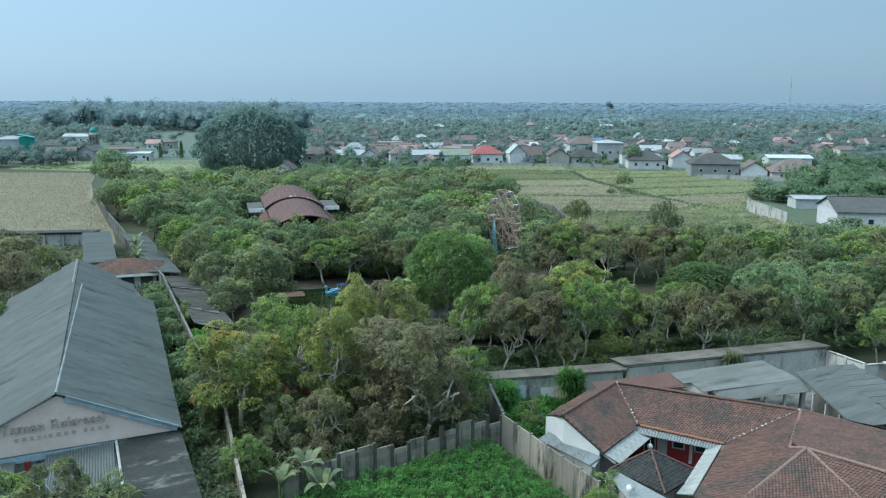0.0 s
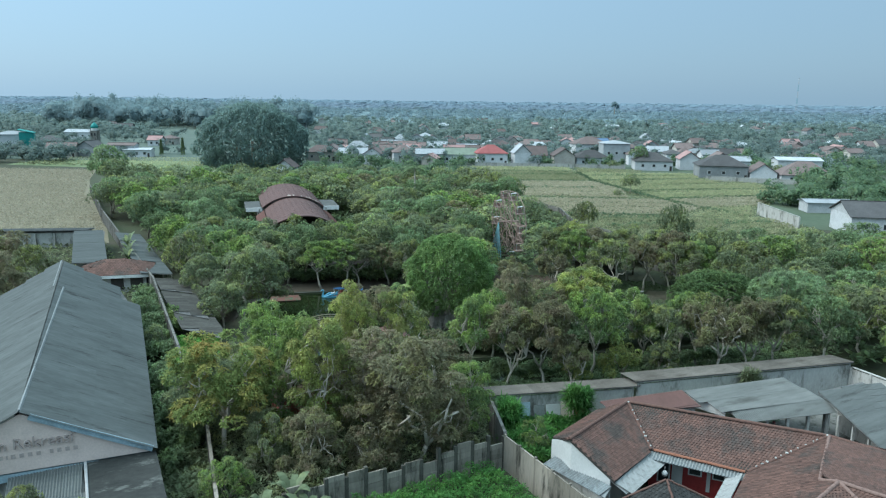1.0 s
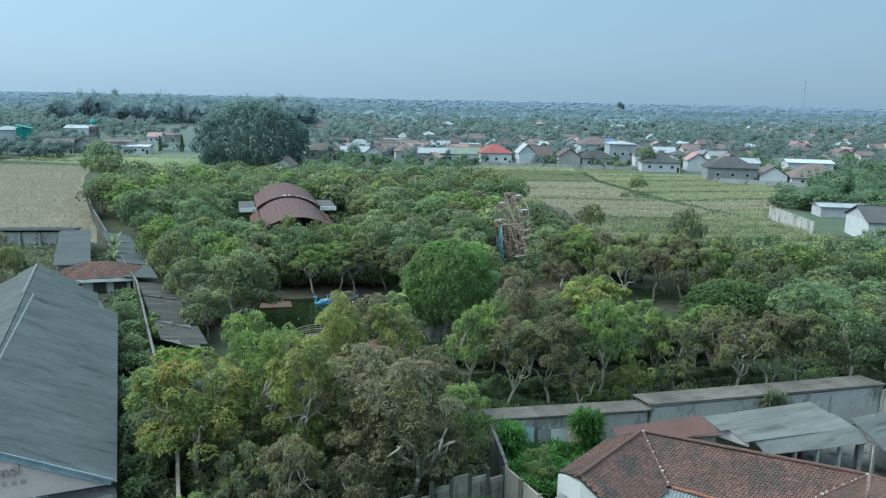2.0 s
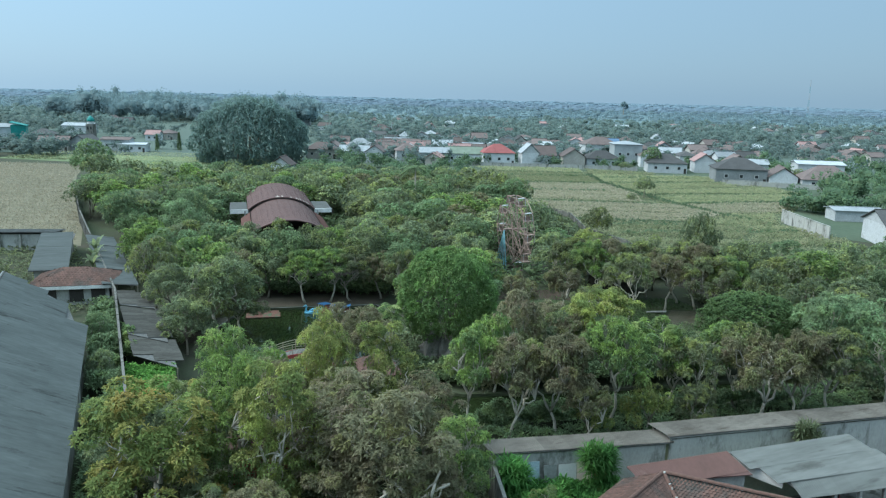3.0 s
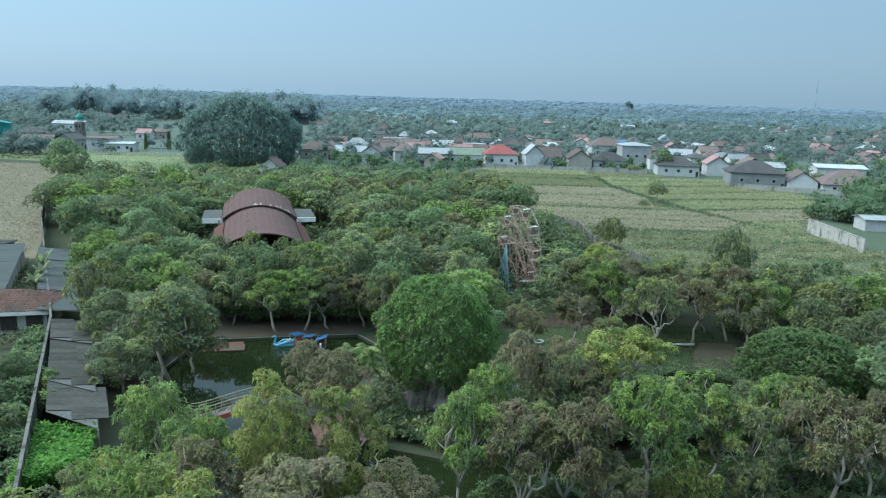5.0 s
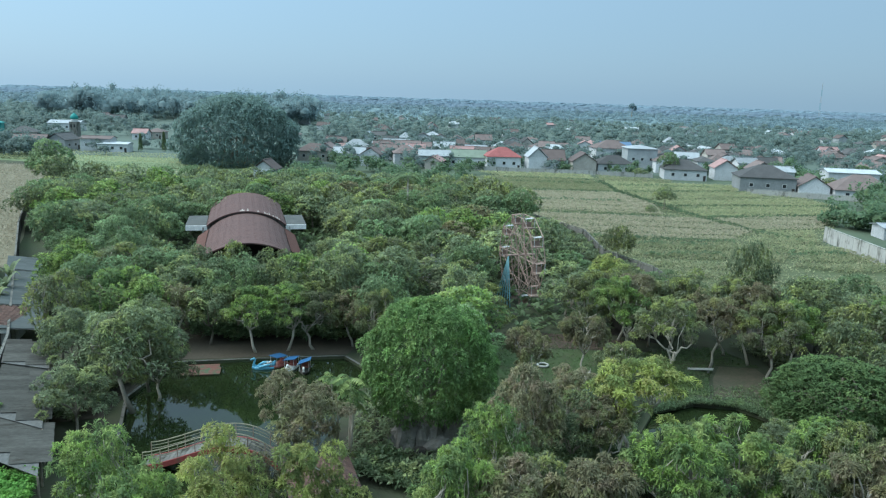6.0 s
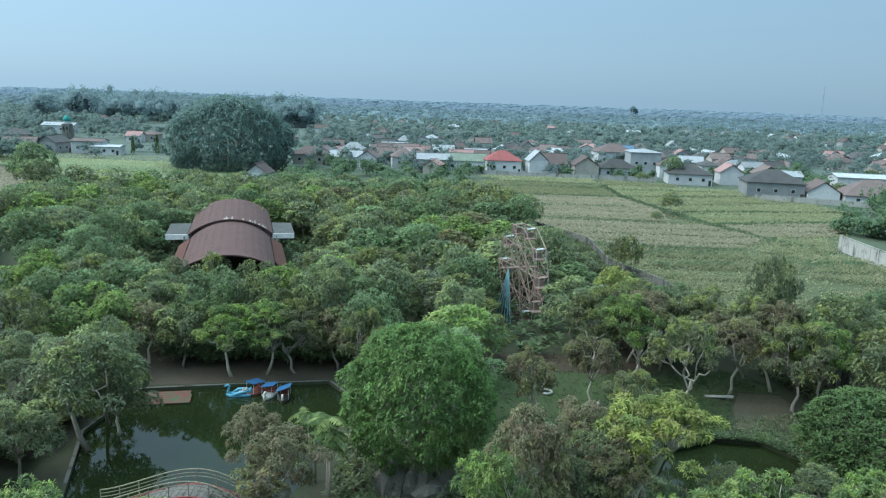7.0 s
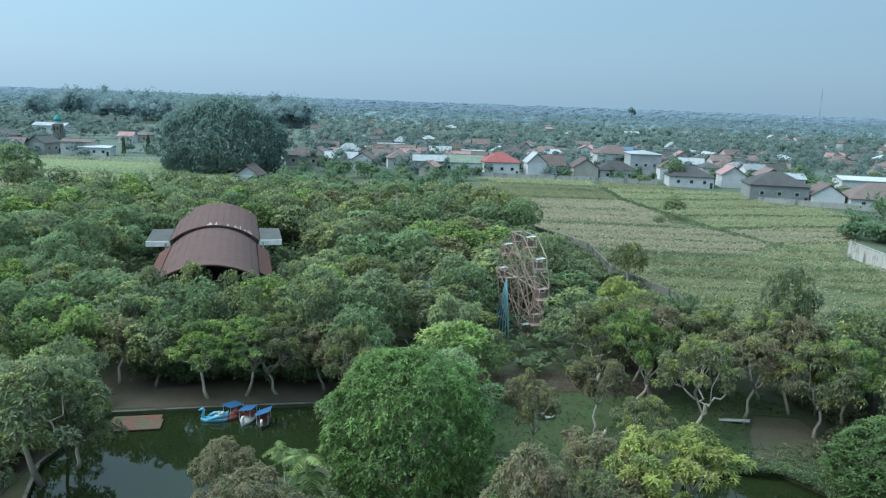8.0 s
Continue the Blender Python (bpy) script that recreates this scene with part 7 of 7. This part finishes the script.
# ---- the town ----
ROOFS = {"red": mat("bright_red_roof", (0.283, 0.091, 0.088), scale=0.5, fine=4, rough=0.8), "clay": mat("old_clay_roof", (0.147, 0.111, 0.104), dark=(0.109, 0.086, 0.082), scale=0.4, fine=3, by_object=0.3),
         "dark": mat("dark_roof", (0.078, 0.076, 0.077), scale=0.4, fine=3, by_object=0.25), "grey": mat("grey_roof", (0.283, 0.301, 0.319), scale=0.4, fine=3, by_object=0.25), "green": mat("green_grey_roof", (0.178, 0.215, 0.170), scale=0.4, fine=3),
         "pink": mat("pink_roof", (0.347, 0.215, 0.204), scale=0.4, fine=3), "blue": mat("blue_roof", (0.115, 0.183, 0.287), scale=0.4, fine=3), "white": mat("white_roof", (0.435, 0.461, 0.486), scale=0.4, fine=3)}
WALLS = {"white": mat("town_white_wall", (0.512, 0.525, 0.538), scale=0.3, fine=3, by_object=0.15, stain=(0.347, 0.355, 0.352), stain_scale=0.3), "grey": mat("town_grey_wall", (0.283, 0.301, 0.308), scale=0.3, fine=3, by_object=0.2),
         "cream": mat("town_cream_wall", (0.399, 0.376, 0.342), scale=0.3, fine=3, by_object=0.2)}
WORD = {"red": "bright red", "clay": "old brown clay", "dark": "dark brown", "grey": "grey sheet", "green": "grey-green", "pink": "pinkish", "blue": "blue sheet", "white": "white"}


def house(x, y, w, d, h, rise, rz, roof, wall, kind="gable", windows=2):
    return hip_house("town_house", f"{wall} town house with {WORD[roof]} {'hipped' if kind == 'hip' else 'gabled'} roof", "house", x, y, w, d, h, rise, rz, ROOFS[roof], WALLS[wall], rng, 0, "town houses", 0.5, windows, kind)


# the row along the far edge of the corn field
house(14.5, 332, 13, 10, 5.2, 3.4, 8, "red", "white", "hip", 3)
house(27.5, 330, 9, 7, 5.5, 3.8, 96, "grey", "white")
house(34.0, 334, 9, 8, 4.4, 3.8, 4, "clay", "white")
house(45.5, 330, 11, 9, 4.6, 3.2, 92, "clay", "cream", "gable", 3)
house(58.0, 334, 14, 10, 3.8, 3.0, 5, "dark", "white", "hip", 3)
house(0.5, 336, 15, 9, 4.2, 2.6, 2, "green", "white", "gable", 4)
house(-12.0, 333, 12, 9, 4.5, 2.0, 4, "grey", "white", "gable", 3)
house(-11.0, 318, 8, 6, 3.6, 1.8, 80, "pink", "cream")
house(-24.0, 342, 10, 9, 4.4, 3.0, 10, "clay", "white", "hip")
house(-36.0, 328, 9, 7, 4.6, 2.6, 88, "clay", "white")
house(-46.0, 336, 12, 8, 4.0, 2.2, 5, "grey", "white", "gable", 3)
house(-56.4, 252, 6, 6, 5.2, 2.6, 86, "clay", "white")
house(-61.0, 340, 13, 9, 4.2, 2.8, 6, "clay", "cream", "hip", 3)
house(81.0, 318, 15, 12, 4.0, 3.2, -6, "dark", "white", "hip", 3)
house(97.0, 322, 10, 8, 4.6, 3.0, 84, "pink", "white")
house(108.0, 316, 10, 8, 4.8, 3.0, 84, "clay", "grey")
house(116.0, 322, 12, 8, 4.0, 1.8, -4, "grey", "white", "gable", 3)
house(98.0, 285, 17, 13, 5.2, 3.6, -8, "dark", "grey", "hip", 3)
house(111.5, 281, 12, 9, 3.2, 3.2, 78, "clay", "white", "gable", 1)
house(124.5, 276, 17, 12, 3.0, 4.4, -10, "clay", "white", "hip", 3)
house(132.0, 299, 16, 10, 6.4, 0.9, -8, "white", "white", "gable", 5)
house(92.5, 169, 14, 13, 4.4, 2.6, -8, "dark", "white", "gable", 3)
house(110.0, 163, 15, 10, 4.2, 2.4, -14, "dark", "white", "hip", 4)
house(103.0, 152, 9, 8, 3.6, 2.0, 70, "clay", "white", "gable", 2)
house(97.0, 201, 11, 6, 2.8, 0.5, -4, "grey", "white", "gable", 0)
house(-178.0, 340, 12, 8, 4.2, 2.4, 12, "clay", "cream", "gable", 2)
house(-168.0, 346, 10, 8, 4.6, 2.6, 84, "dark", "grey", "gable", 2)
house(-154.0, 348, 12, 8, 5.4, 0.9, 8, "clay", "white", "gable", 3)
house(-146.0, 346, 12, 7, 3.6, 0.6, 6, "white", "white", "gable", 3)
house(72.0, 352, 12, 12, 9.0, 1.2, 0, "grey", "grey", "hip", 3)
house(65.0, 380, 16, 12, 7.0, 3.4, 6, "clay", "white", "hip", 4)
house(76.0, 428, 15, 10, 4.6, 2.6, 4, "blue", "white", "gable", 3)
house(-208.0, 352, 14, 12, 9.5, 1.4, 20, "grey", "white", "hip", 3)
panel_wall("wall_far_yard", "stained white yard wall beside the corn field", (76.8, 194.0), (76.6, 170.0), 3.0, rng, 3.2, 1, material=PALE_WALL)
panel_wall("wall_far_row", "stained white garden wall along the corn field", (90.0, 276.0), (131.0, 262.0), 1.6, rng, 3.4, 1, material=PALE_WALL)
panel_wall("wall_house_row", "grey garden wall before the town houses", (2.0, 322.0), (70.0, 318.0), 1.6, rng, 4.0, 1, material=PALE_WALL)
tt = thing("teal_house", "narrow teal-painted house front among trees", "house", "", (-199.5, 350, 0), 25)
part("wall", Geo().box((0, 0, 5.2), (6, 9, 10.4)), TEAL, tt)
part("roof", Geo().slab([(-3.4, -5, 11.8), (3.4, -5, 10.2), (3.4, 5, 10.2), (-3.4, 5, 11.8)], 0.2), TEAL, tt)


def mosque():
    t = thing("mosque_tower", "white tower with a green dome", "tower", "", (-196, 408, 0))
    t.scale = (0.85, 0.85, 0.8)
    part("shaft", Geo().box((0, 0, 5.5), (4.4, 4.4, 11)), CONCRETE, t, "grey unpainted shaft")
    part("drum", Geo().tube([(0, 0, 11), (0, 0, 12.6)], 2.0, 12), WHITE, t)
    g = Geo()
    g.tube([(0, 0, 12.4), (0, 0, 13.2), (0, 0, 14.2), (0, 0, 15.2), (0, 0, 16.0), (0, 0, 16.6)], [1.9, 2.3, 2.15, 1.5, 0.6, 0.05], 14)
    part("dome", g, TEAL, t, "green onion dome", True)
    for s in (-1, 1):
        part("window", Geo().box((s * 1.0, -2.22, 8.5), (0.9, 0.1, 1.8)), PANE, t)


mosque()
house(-238.0, 478, 18, 10, 4.6, 1.6, 4, "grey", "white", "gable", 4)
house(-214.0, 395, 12, 10, 4.0, 2.6, 20, "dark", "cream", "hip")

rr = np.random.default_rng(77)
names = list(ROOFS)
placed = 0
while placed < 150:
    y = rr.uniform(380, 860) if placed > 60 else rr.uniform(352, 500)
    x = rr.uniform(-0.16, 0.62) * y
    if placed > 110:
        x = rr.uniform(-0.6, 0.6) * y
    house(x, y, rr.uniform(7, 12), rr.uniform(6, 9), rr.uniform(3.0, 4.6), rr.uniform(1.6, 3.0), rr.choice([0, 90]) + rr.uniform(-12, 12), rr.choice(["clay"] * 6 + ["dark", "dark", "dark", "grey", "white", "pink"]),
          rr.choice(["white", "white", "cream", "grey"]), rr.choice(["gable", "gable", "hip"]), 2 if y < 480 else 0)
    placed += 1

for i in range(30):
    x, y = rr.uniform(66, 128), rr.uniform(338, 430)
    house(x, y, rr.uniform(7, 11), rr.uniform(6, 8), rr.uniform(3.4, 5.4), rr.uniform(1.6, 3.0), rr.choice([0, 90]) + rr.uniform(-12, 12), rr.choice(["clay", "clay", "clay", "dark", "dark", "grey"]), rr.choice(["white", "white", "white", "cream"]), rr.choice(["gable", "gable", "hip"]), 2)
for i in range(22):
    x, y = rr.uniform(-60, 20), rr.uniform(344, 400)
    house(x, y, rr.uniform(7, 11), rr.uniform(6, 8), rr.uniform(3.2, 4.6), rr.uniform(1.8, 3.2), rr.choice([0, 90]) + rr.uniform(-12, 12), rr.choice(["clay", "clay", "clay", "grey", "pink"]), rr.choice(["white", "white", "cream"]), rr.choice(["gable", "gable", "hip"]), 2)


def antenna():
    t = thing("lattice_mast", "thin grey lattice radio mast", "mast", "", (655, 1500, 0))
    for i in range(6):
        z0, z1 = i * 12.5, (i + 1) * 12.5
        g = Geo()
        for sx, sy in ((-1, -1), (1, -1), (0, 1.2)):
            g.tube([(sx * (1.6 - 0.2 * i), sy * (1.6 - 0.2 * i), z0), (sx * (1.4 - 0.2 * i), sy * (1.4 - 0.2 * i), z1)], 0.22, 4)
        for k in range(4):
            z = z0 + 3.1 * k
            g.tube([(-1.5 + 0.2 * i, -1.5 + 0.2 * i, z), (1.5 - 0.2 * i, -1.5 + 0.2 * i, z + 3.1)], 0.15, 4)
        part("segment", g, POLE_MAT if i % 2 else STEEL_BLUE, t)


antenna()


# ---- the banyan ----
def banyan():
    rr = np.random.default_rng(9)
    t = thing("banyan", "huge banyan with a broad dome crown, its dark green paled by painted haze", "tree", "", (-85, 315, 0))
    pos, axis, cs, rs = crown_points(rr, 23.0, 26.0, -9.0, 260, 15000, 0.75, 0.9, True, (0.08, 0.15), True)
    near = np.argmin(np.linalg.norm(pos[:, None, :] - cs[None, :, :], axis=2) / rs[None, :], axis=1)
    out = (pos - cs[near]) / rs[near][:, None] + 0.6 * (pos - np.array([[0, 0, 9.0]])) / 23
    out /= np.linalg.norm(out, axis=1, keepdims=True)
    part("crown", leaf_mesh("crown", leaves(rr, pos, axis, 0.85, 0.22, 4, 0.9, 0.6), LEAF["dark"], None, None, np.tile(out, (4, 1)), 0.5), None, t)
    for i in range(10):
        a, r = 2 * math.pi * i / 10, rr.uniform(0.5, 9)
        part("root_stem", Geo().tube([(r * math.cos(a), r * math.sin(a), 0), (r * 0.9 * math.cos(a), r * 0.9 * math.sin(a), 10)], [0.5, 0.4], 6), BARK, t)


banyan()


# ---- far woods ----
def woods(name, label, spots, colour, seed, leaf, clumps, solid=0.7):
    """A belt of many trees as one mass of leaf clumps."""
    rr = np.random.default_rng(seed)
    spots = np.array(spots)
    n, lumps = len(spots), 7
    # every crown is a heap of smaller clumps
    heap = rr.normal(size=(n, lumps, 3))
    heap /= np.linalg.norm(heap, axis=2, keepdims=True)
    heap *= rr.uniform(0.35, 0.75, (n, lumps, 1))
    size = rr.uniform(0.3, 0.55, (n, lumps))
    if clumps:
        k = np.repeat(np.arange(n), clumps)
        j = rr.integers(0, lumps, n * clumps)
        d = rr.normal(size=(n * clumps, 3))
        d /= np.linalg.norm(d, axis=1, keepdims=True)
        q = heap[k, j] + d * size[k, j][:, None]
        h, r = spots[:, 2][k], spots[:, 3][k]
        pos = np.stack([spots[:, 0][k] + q[:, 0] * r, spots[:, 1][k] + q[:, 1] * r, np.maximum(0.3, h * 0.55 + q[:, 2] * h * 0.45)], 1)
        ax = d + rr.normal(scale=0.8, size=d.shape)
        ax /= np.linalg.norm(ax, axis=1, keepdims=True)
        v = leaves(rr, pos, ax, leaf, leaf * 0.42, 1, 1.3, 0.2)
        # normals lean upward to flatten light and dark, as haze would
        way = d * 0.4 + q * 0.7 + np.array([[0, 0, 0.7]])
        way /= np.linalg.norm(way, axis=1, keepdims=True)
        tagged(part(name, leaf_mesh(name, v, LEAF[colour], None, None, way, 0.7), None), label, "woods", kind="stuff")
    core = Geo()
    ring = [(math.cos(a), math.sin(a)) for a in [2 * math.pi * i / 5 for i in range(5)]]
    ball = [(x * c, y * c, z) for z, c in ((-0.5, 0.8), (0.35, 0.9)) for x, y in ring] + [(0, 0, 1.0)]
    faces = [(i, (i + 1) % 5, 5 + (i + 1) % 5, 5 + i) for i in range(5)] + [(5 + i, 5 + (i + 1) % 5, 10) for i in range(5)]
    for m, (x, y, hh, rad) in enumerate(spots):
        for o, sz in list(zip(heap[m], size[m]))[:3 if not clumps else 2 if clumps < 50 else 4]:
            sz = sz * (solid if clumps else 1.0)
            core.add([(x + (o[0] + p[0] * sz) * rad, y + (o[1] + p[1] * sz) * rad, hh * 0.55 + (o[2] + p[2] * sz) * hh * 0.45) for p in ball], faces)
    me = core.mesh(name + "_inner", LEAF[colour], True)
    up = np.empty(len(me.vertices) * 3, dtype=np.float32)
    me.vertex_normals.foreach_get("vector", up)
    # inner crowns too: upward normals imitate the low contrast of haze
    up = up.reshape(-1, 3) * 0.45 + np.array([[0, 0, 0.75]])
    me.normals_split_custom_set_from_vertices((up / np.linalg.norm(up, axis=1, keepdims=True)).tolist())
    return tagged(part(name + "_inner", me, None), label + ", inner leaf mass", "woods", kind="stuff")


rr = np.random.default_rng(123)
YARD_SOIL = mat("yard_soil", (0.075, 0.10, 0.065), dark=(0.055, 0.08, 0.05), light=(0.095, 0.12, 0.08), scale=0.06, fine=0.6, rough=1.0, bump=0.3, bump_scale=3)
# town soil lightened so gaps between trees look hazed, not dark
TOWN_SOIL = mat("hazed_town_soil", (0.095, 0.13, 0.105), dark=(0.08, 0.11, 0.09), light=(0.115, 0.145, 0.12), scale=0.03, fine=0.3, rough=1.0, bump=0)
tagged(part("town_ground", Geo().slab([(-58, 326, 0.045), (-58, 226, 0.045), (-8, 224, 0.045), (8, 214, 0.045), (4, 300.2, 0.045), (20, 318.2, 0.045), (104.2, 292.2, 0.045), (92.2, 255, 0.045), (74.4, 190, 0.045), (82.4, 172, 0.045), (110, 150, 0.045), (400, 150, 0.045), (600, 326, 0.045)][::-1], 0.035), YARD_SOIL), "pale yards round the field and the houses", "ground", kind="structure")
tagged(part("town_ground", Geo().slab([(-700, 326, 0.12), (700, 326, 0.12), (760, 878, 0.12), (-760, 878, 0.12)], 0.1), TOWN_SOIL), "yards and lanes between the town houses, paled like haze", "ground", kind="structure")
# the plain's base colour holds the distance haze too
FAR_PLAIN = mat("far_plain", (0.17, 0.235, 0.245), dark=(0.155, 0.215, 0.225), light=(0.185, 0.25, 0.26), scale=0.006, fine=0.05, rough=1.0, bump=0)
tagged(part("far_plain", Geo().slab([(-3300, 880, 0.12), (3300, 880, 0.12), (4500, 4880, 0.12), (-4500, 4880, 0.12)], 0.1), FAR_PLAIN), "plain beyond the town, haze put into its grey-green", "ground", kind="structure")


def spots_in(n, y0, y1, left, right, h0, h1):
    out = []
    for i in range(n):
        y = y0 + (y1 - y0) * rr.random()
        h = rr.uniform(h0, h1)
        out.append((rr.uniform(left, right) * y, y, h, h * rr.uniform(0.5, 0.85)))
    return out


near_spots = [(x, y, h, r) for x, y, h, r in spots_in(1250, 322, 560, -0.68, 0.68, 4, 9) if not (-130 < x < -60 and y < 380) and not (0 < x < 120 and y < 345 and rr.random() < 0.85) and not (60 < x < 130 and y < 430 and rr.random() < 0.55) and not (-240 < x < -110 and y < 430 and rr.random() < 0.75) and not (-0.4 < x / y < -0.19 and rr.random() < 0.75)]
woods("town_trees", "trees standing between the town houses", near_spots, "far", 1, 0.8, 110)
woods("town_trees", "trees farther back in the town, haze in their green", [p for p in spots_in(950, 540, 900, -0.68, 0.68, 6, 11) if not (-0.4 < p[0] / p[1] < -0.19 and p[1] < 640)], "far", 2, 1.1, 90)
# belts step paler and bluer outward, the haze being in their colours
woods("far_woods", "woods beyond the town with haze in their colour", [(x, y, h, r * 1.5) for x, y, h, r in spots_in(2000, 880, 1600, -0.68, 0.68, 7, 14)], "far_wood", 3, 1.8, 32)
woods("far_woods", "woods on the horizon with blue-green haze in their colour", [(x, y, h, r * 2.2) for x, y, h, r in spots_in(3600, 1500, 2500, -0.64, 0.64, 6, 14)], "horizon_wood", 4, 3.4, 0)
woods("far_woods", "strip of woods along the skyline, paled with blue haze in its colour", [(x, y, h, r * 3.0) for x, y, h, r in spots_in(3200, 2400, 4500, -0.62, 0.62, 8, 17)], "hazed_skyline_wood", 8, 3.4, 0)
woods("far_woods", "tall wood beyond the mosque, haze in its colour", [(x, y, h * rr.uniform(1.45, 2.0), r * 1.25) for x, y, h, r in spots_in(290, 640, 860, -0.54, -0.2, 11, 15)], "belt", 5, 1.6, 300, 0.75)
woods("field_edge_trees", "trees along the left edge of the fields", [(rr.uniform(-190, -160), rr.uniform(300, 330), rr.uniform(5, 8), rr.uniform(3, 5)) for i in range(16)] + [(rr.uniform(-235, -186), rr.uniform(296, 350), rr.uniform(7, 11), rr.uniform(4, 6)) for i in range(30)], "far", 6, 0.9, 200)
woods("town_trees", "trees between the park and the town houses", [(rr.uniform(-56, 2), rr.uniform(236, 322), rr.uniform(4, 7), rr.uniform(2.8, 4.4)) for i in range(50)] + [(rr.uniform(2, 135), rr.uniform(321, 346), rr.uniform(3.5, 6), rr.uniform(1.6, 3.0)) for i in range(46)], "garden", 8, 0.7, 200)
woods("garden_trees", "broad dark trees round the white houses", [(rr.uniform(104, 150), rr.uniform(196, 236), rr.uniform(5, 8.5), rr.uniform(3.5, 6)) for i in range(34)] + [(rr.uniform(104, 180), rr.uniform(130, 176), rr.uniform(4, 7), rr.uniform(3, 5)) for i in range(26)] + [(rr.uniform(88, 104), rr.uniform(204, 222), rr.uniform(4, 6.5), rr.uniform(3, 4.4)) for i in range(12)] + [(rr.uniform(112, 195), rr.uniform(226, 330), rr.uniform(5.5, 10), rr.uniform(3.5, 6)) for i in range(48)], "garden", 7, 0.75, 300)
for x, y, h, r, colour in ((53.2, 233.0, 6.0, 2.8, "green"), (46.5, 219.0, 3.0, 1.4, "green"), (75.5, 318.0, 9.5, 4.2, "deep"), (64, 312, 4, 2.5, "green"), (148, 322, 7, 4, "deep"), (121, 288, 5, 3, "green")):
    plant_tree(x, y, h, r, colour, rng, "far")
for i, (cx, cy, cs1) in enumerate(((150, 232, 1.0), (153.4, 230, 1.1), (156.5, 228, 0.95), (-137.6, 351, 0.62), (-128.7, 354, 0.68))):
    t = thing("cypress", "slender dark conical tree", "tree", "conical trees", (cx, cy, 0))
    t.scale = (cs1, cs1, cs1)
    r2 = np.random.default_rng(i)
    n = 420
    z = r2.random(n) ** 0.8
    a = r2.random(n) * 2 * np.pi
    rad = 1.5 * (1 - z) ** 0.7 * r2.uniform(0.6, 1.0, n)
    pos = np.stack([rad * np.cos(a), rad * np.sin(a), 0.6 + z * 11.5], 1)
    ax = np.stack([np.cos(a) * 0.5, np.sin(a) * 0.5, np.ones(n)], 1)
    part("crown", leaf_mesh("crown", leaves(r2, pos, ax / np.linalg.norm(ax, axis=1, keepdims=True), 0.9, 0.22, 3, 0.6, 0.0), LEAF["deep"]), None, t)
    part("trunk", Geo().tube([(0, 0, 0), (0, 0, 4)], [0.2, 0.1], 6), BARK, t)
# its crown takes the hazed colour of the far woods
t = thing("tall_tree", "lone tall tree on the horizon", "tree", "", (243, 1200, 0))
r2 = np.random.default_rng(4)
pos, axis, cs, rs = crown_points(r2, 6.0, 27, 15, 9, 160, 0.6)
part("crown", leaf_mesh("crown", leaves(r2, pos, axis, 2.6, 0.7, 4), LEAF["far_wood"], None, None, np.tile(axis * 0.4 + np.array([[0, 0, 0.8]]), (4, 1)), 0.8), None, t)
part("trunk", Geo().tube([(0, 0, 0), (0, 0, 18)], [0.8, 0.4], 6), BARK, t)

# the patterns of the plants are not part of the place
for t, *_ in PROTO.values():
    for ob in (*t.children_recursive, t):
        bpy.data.objects.remove(ob)
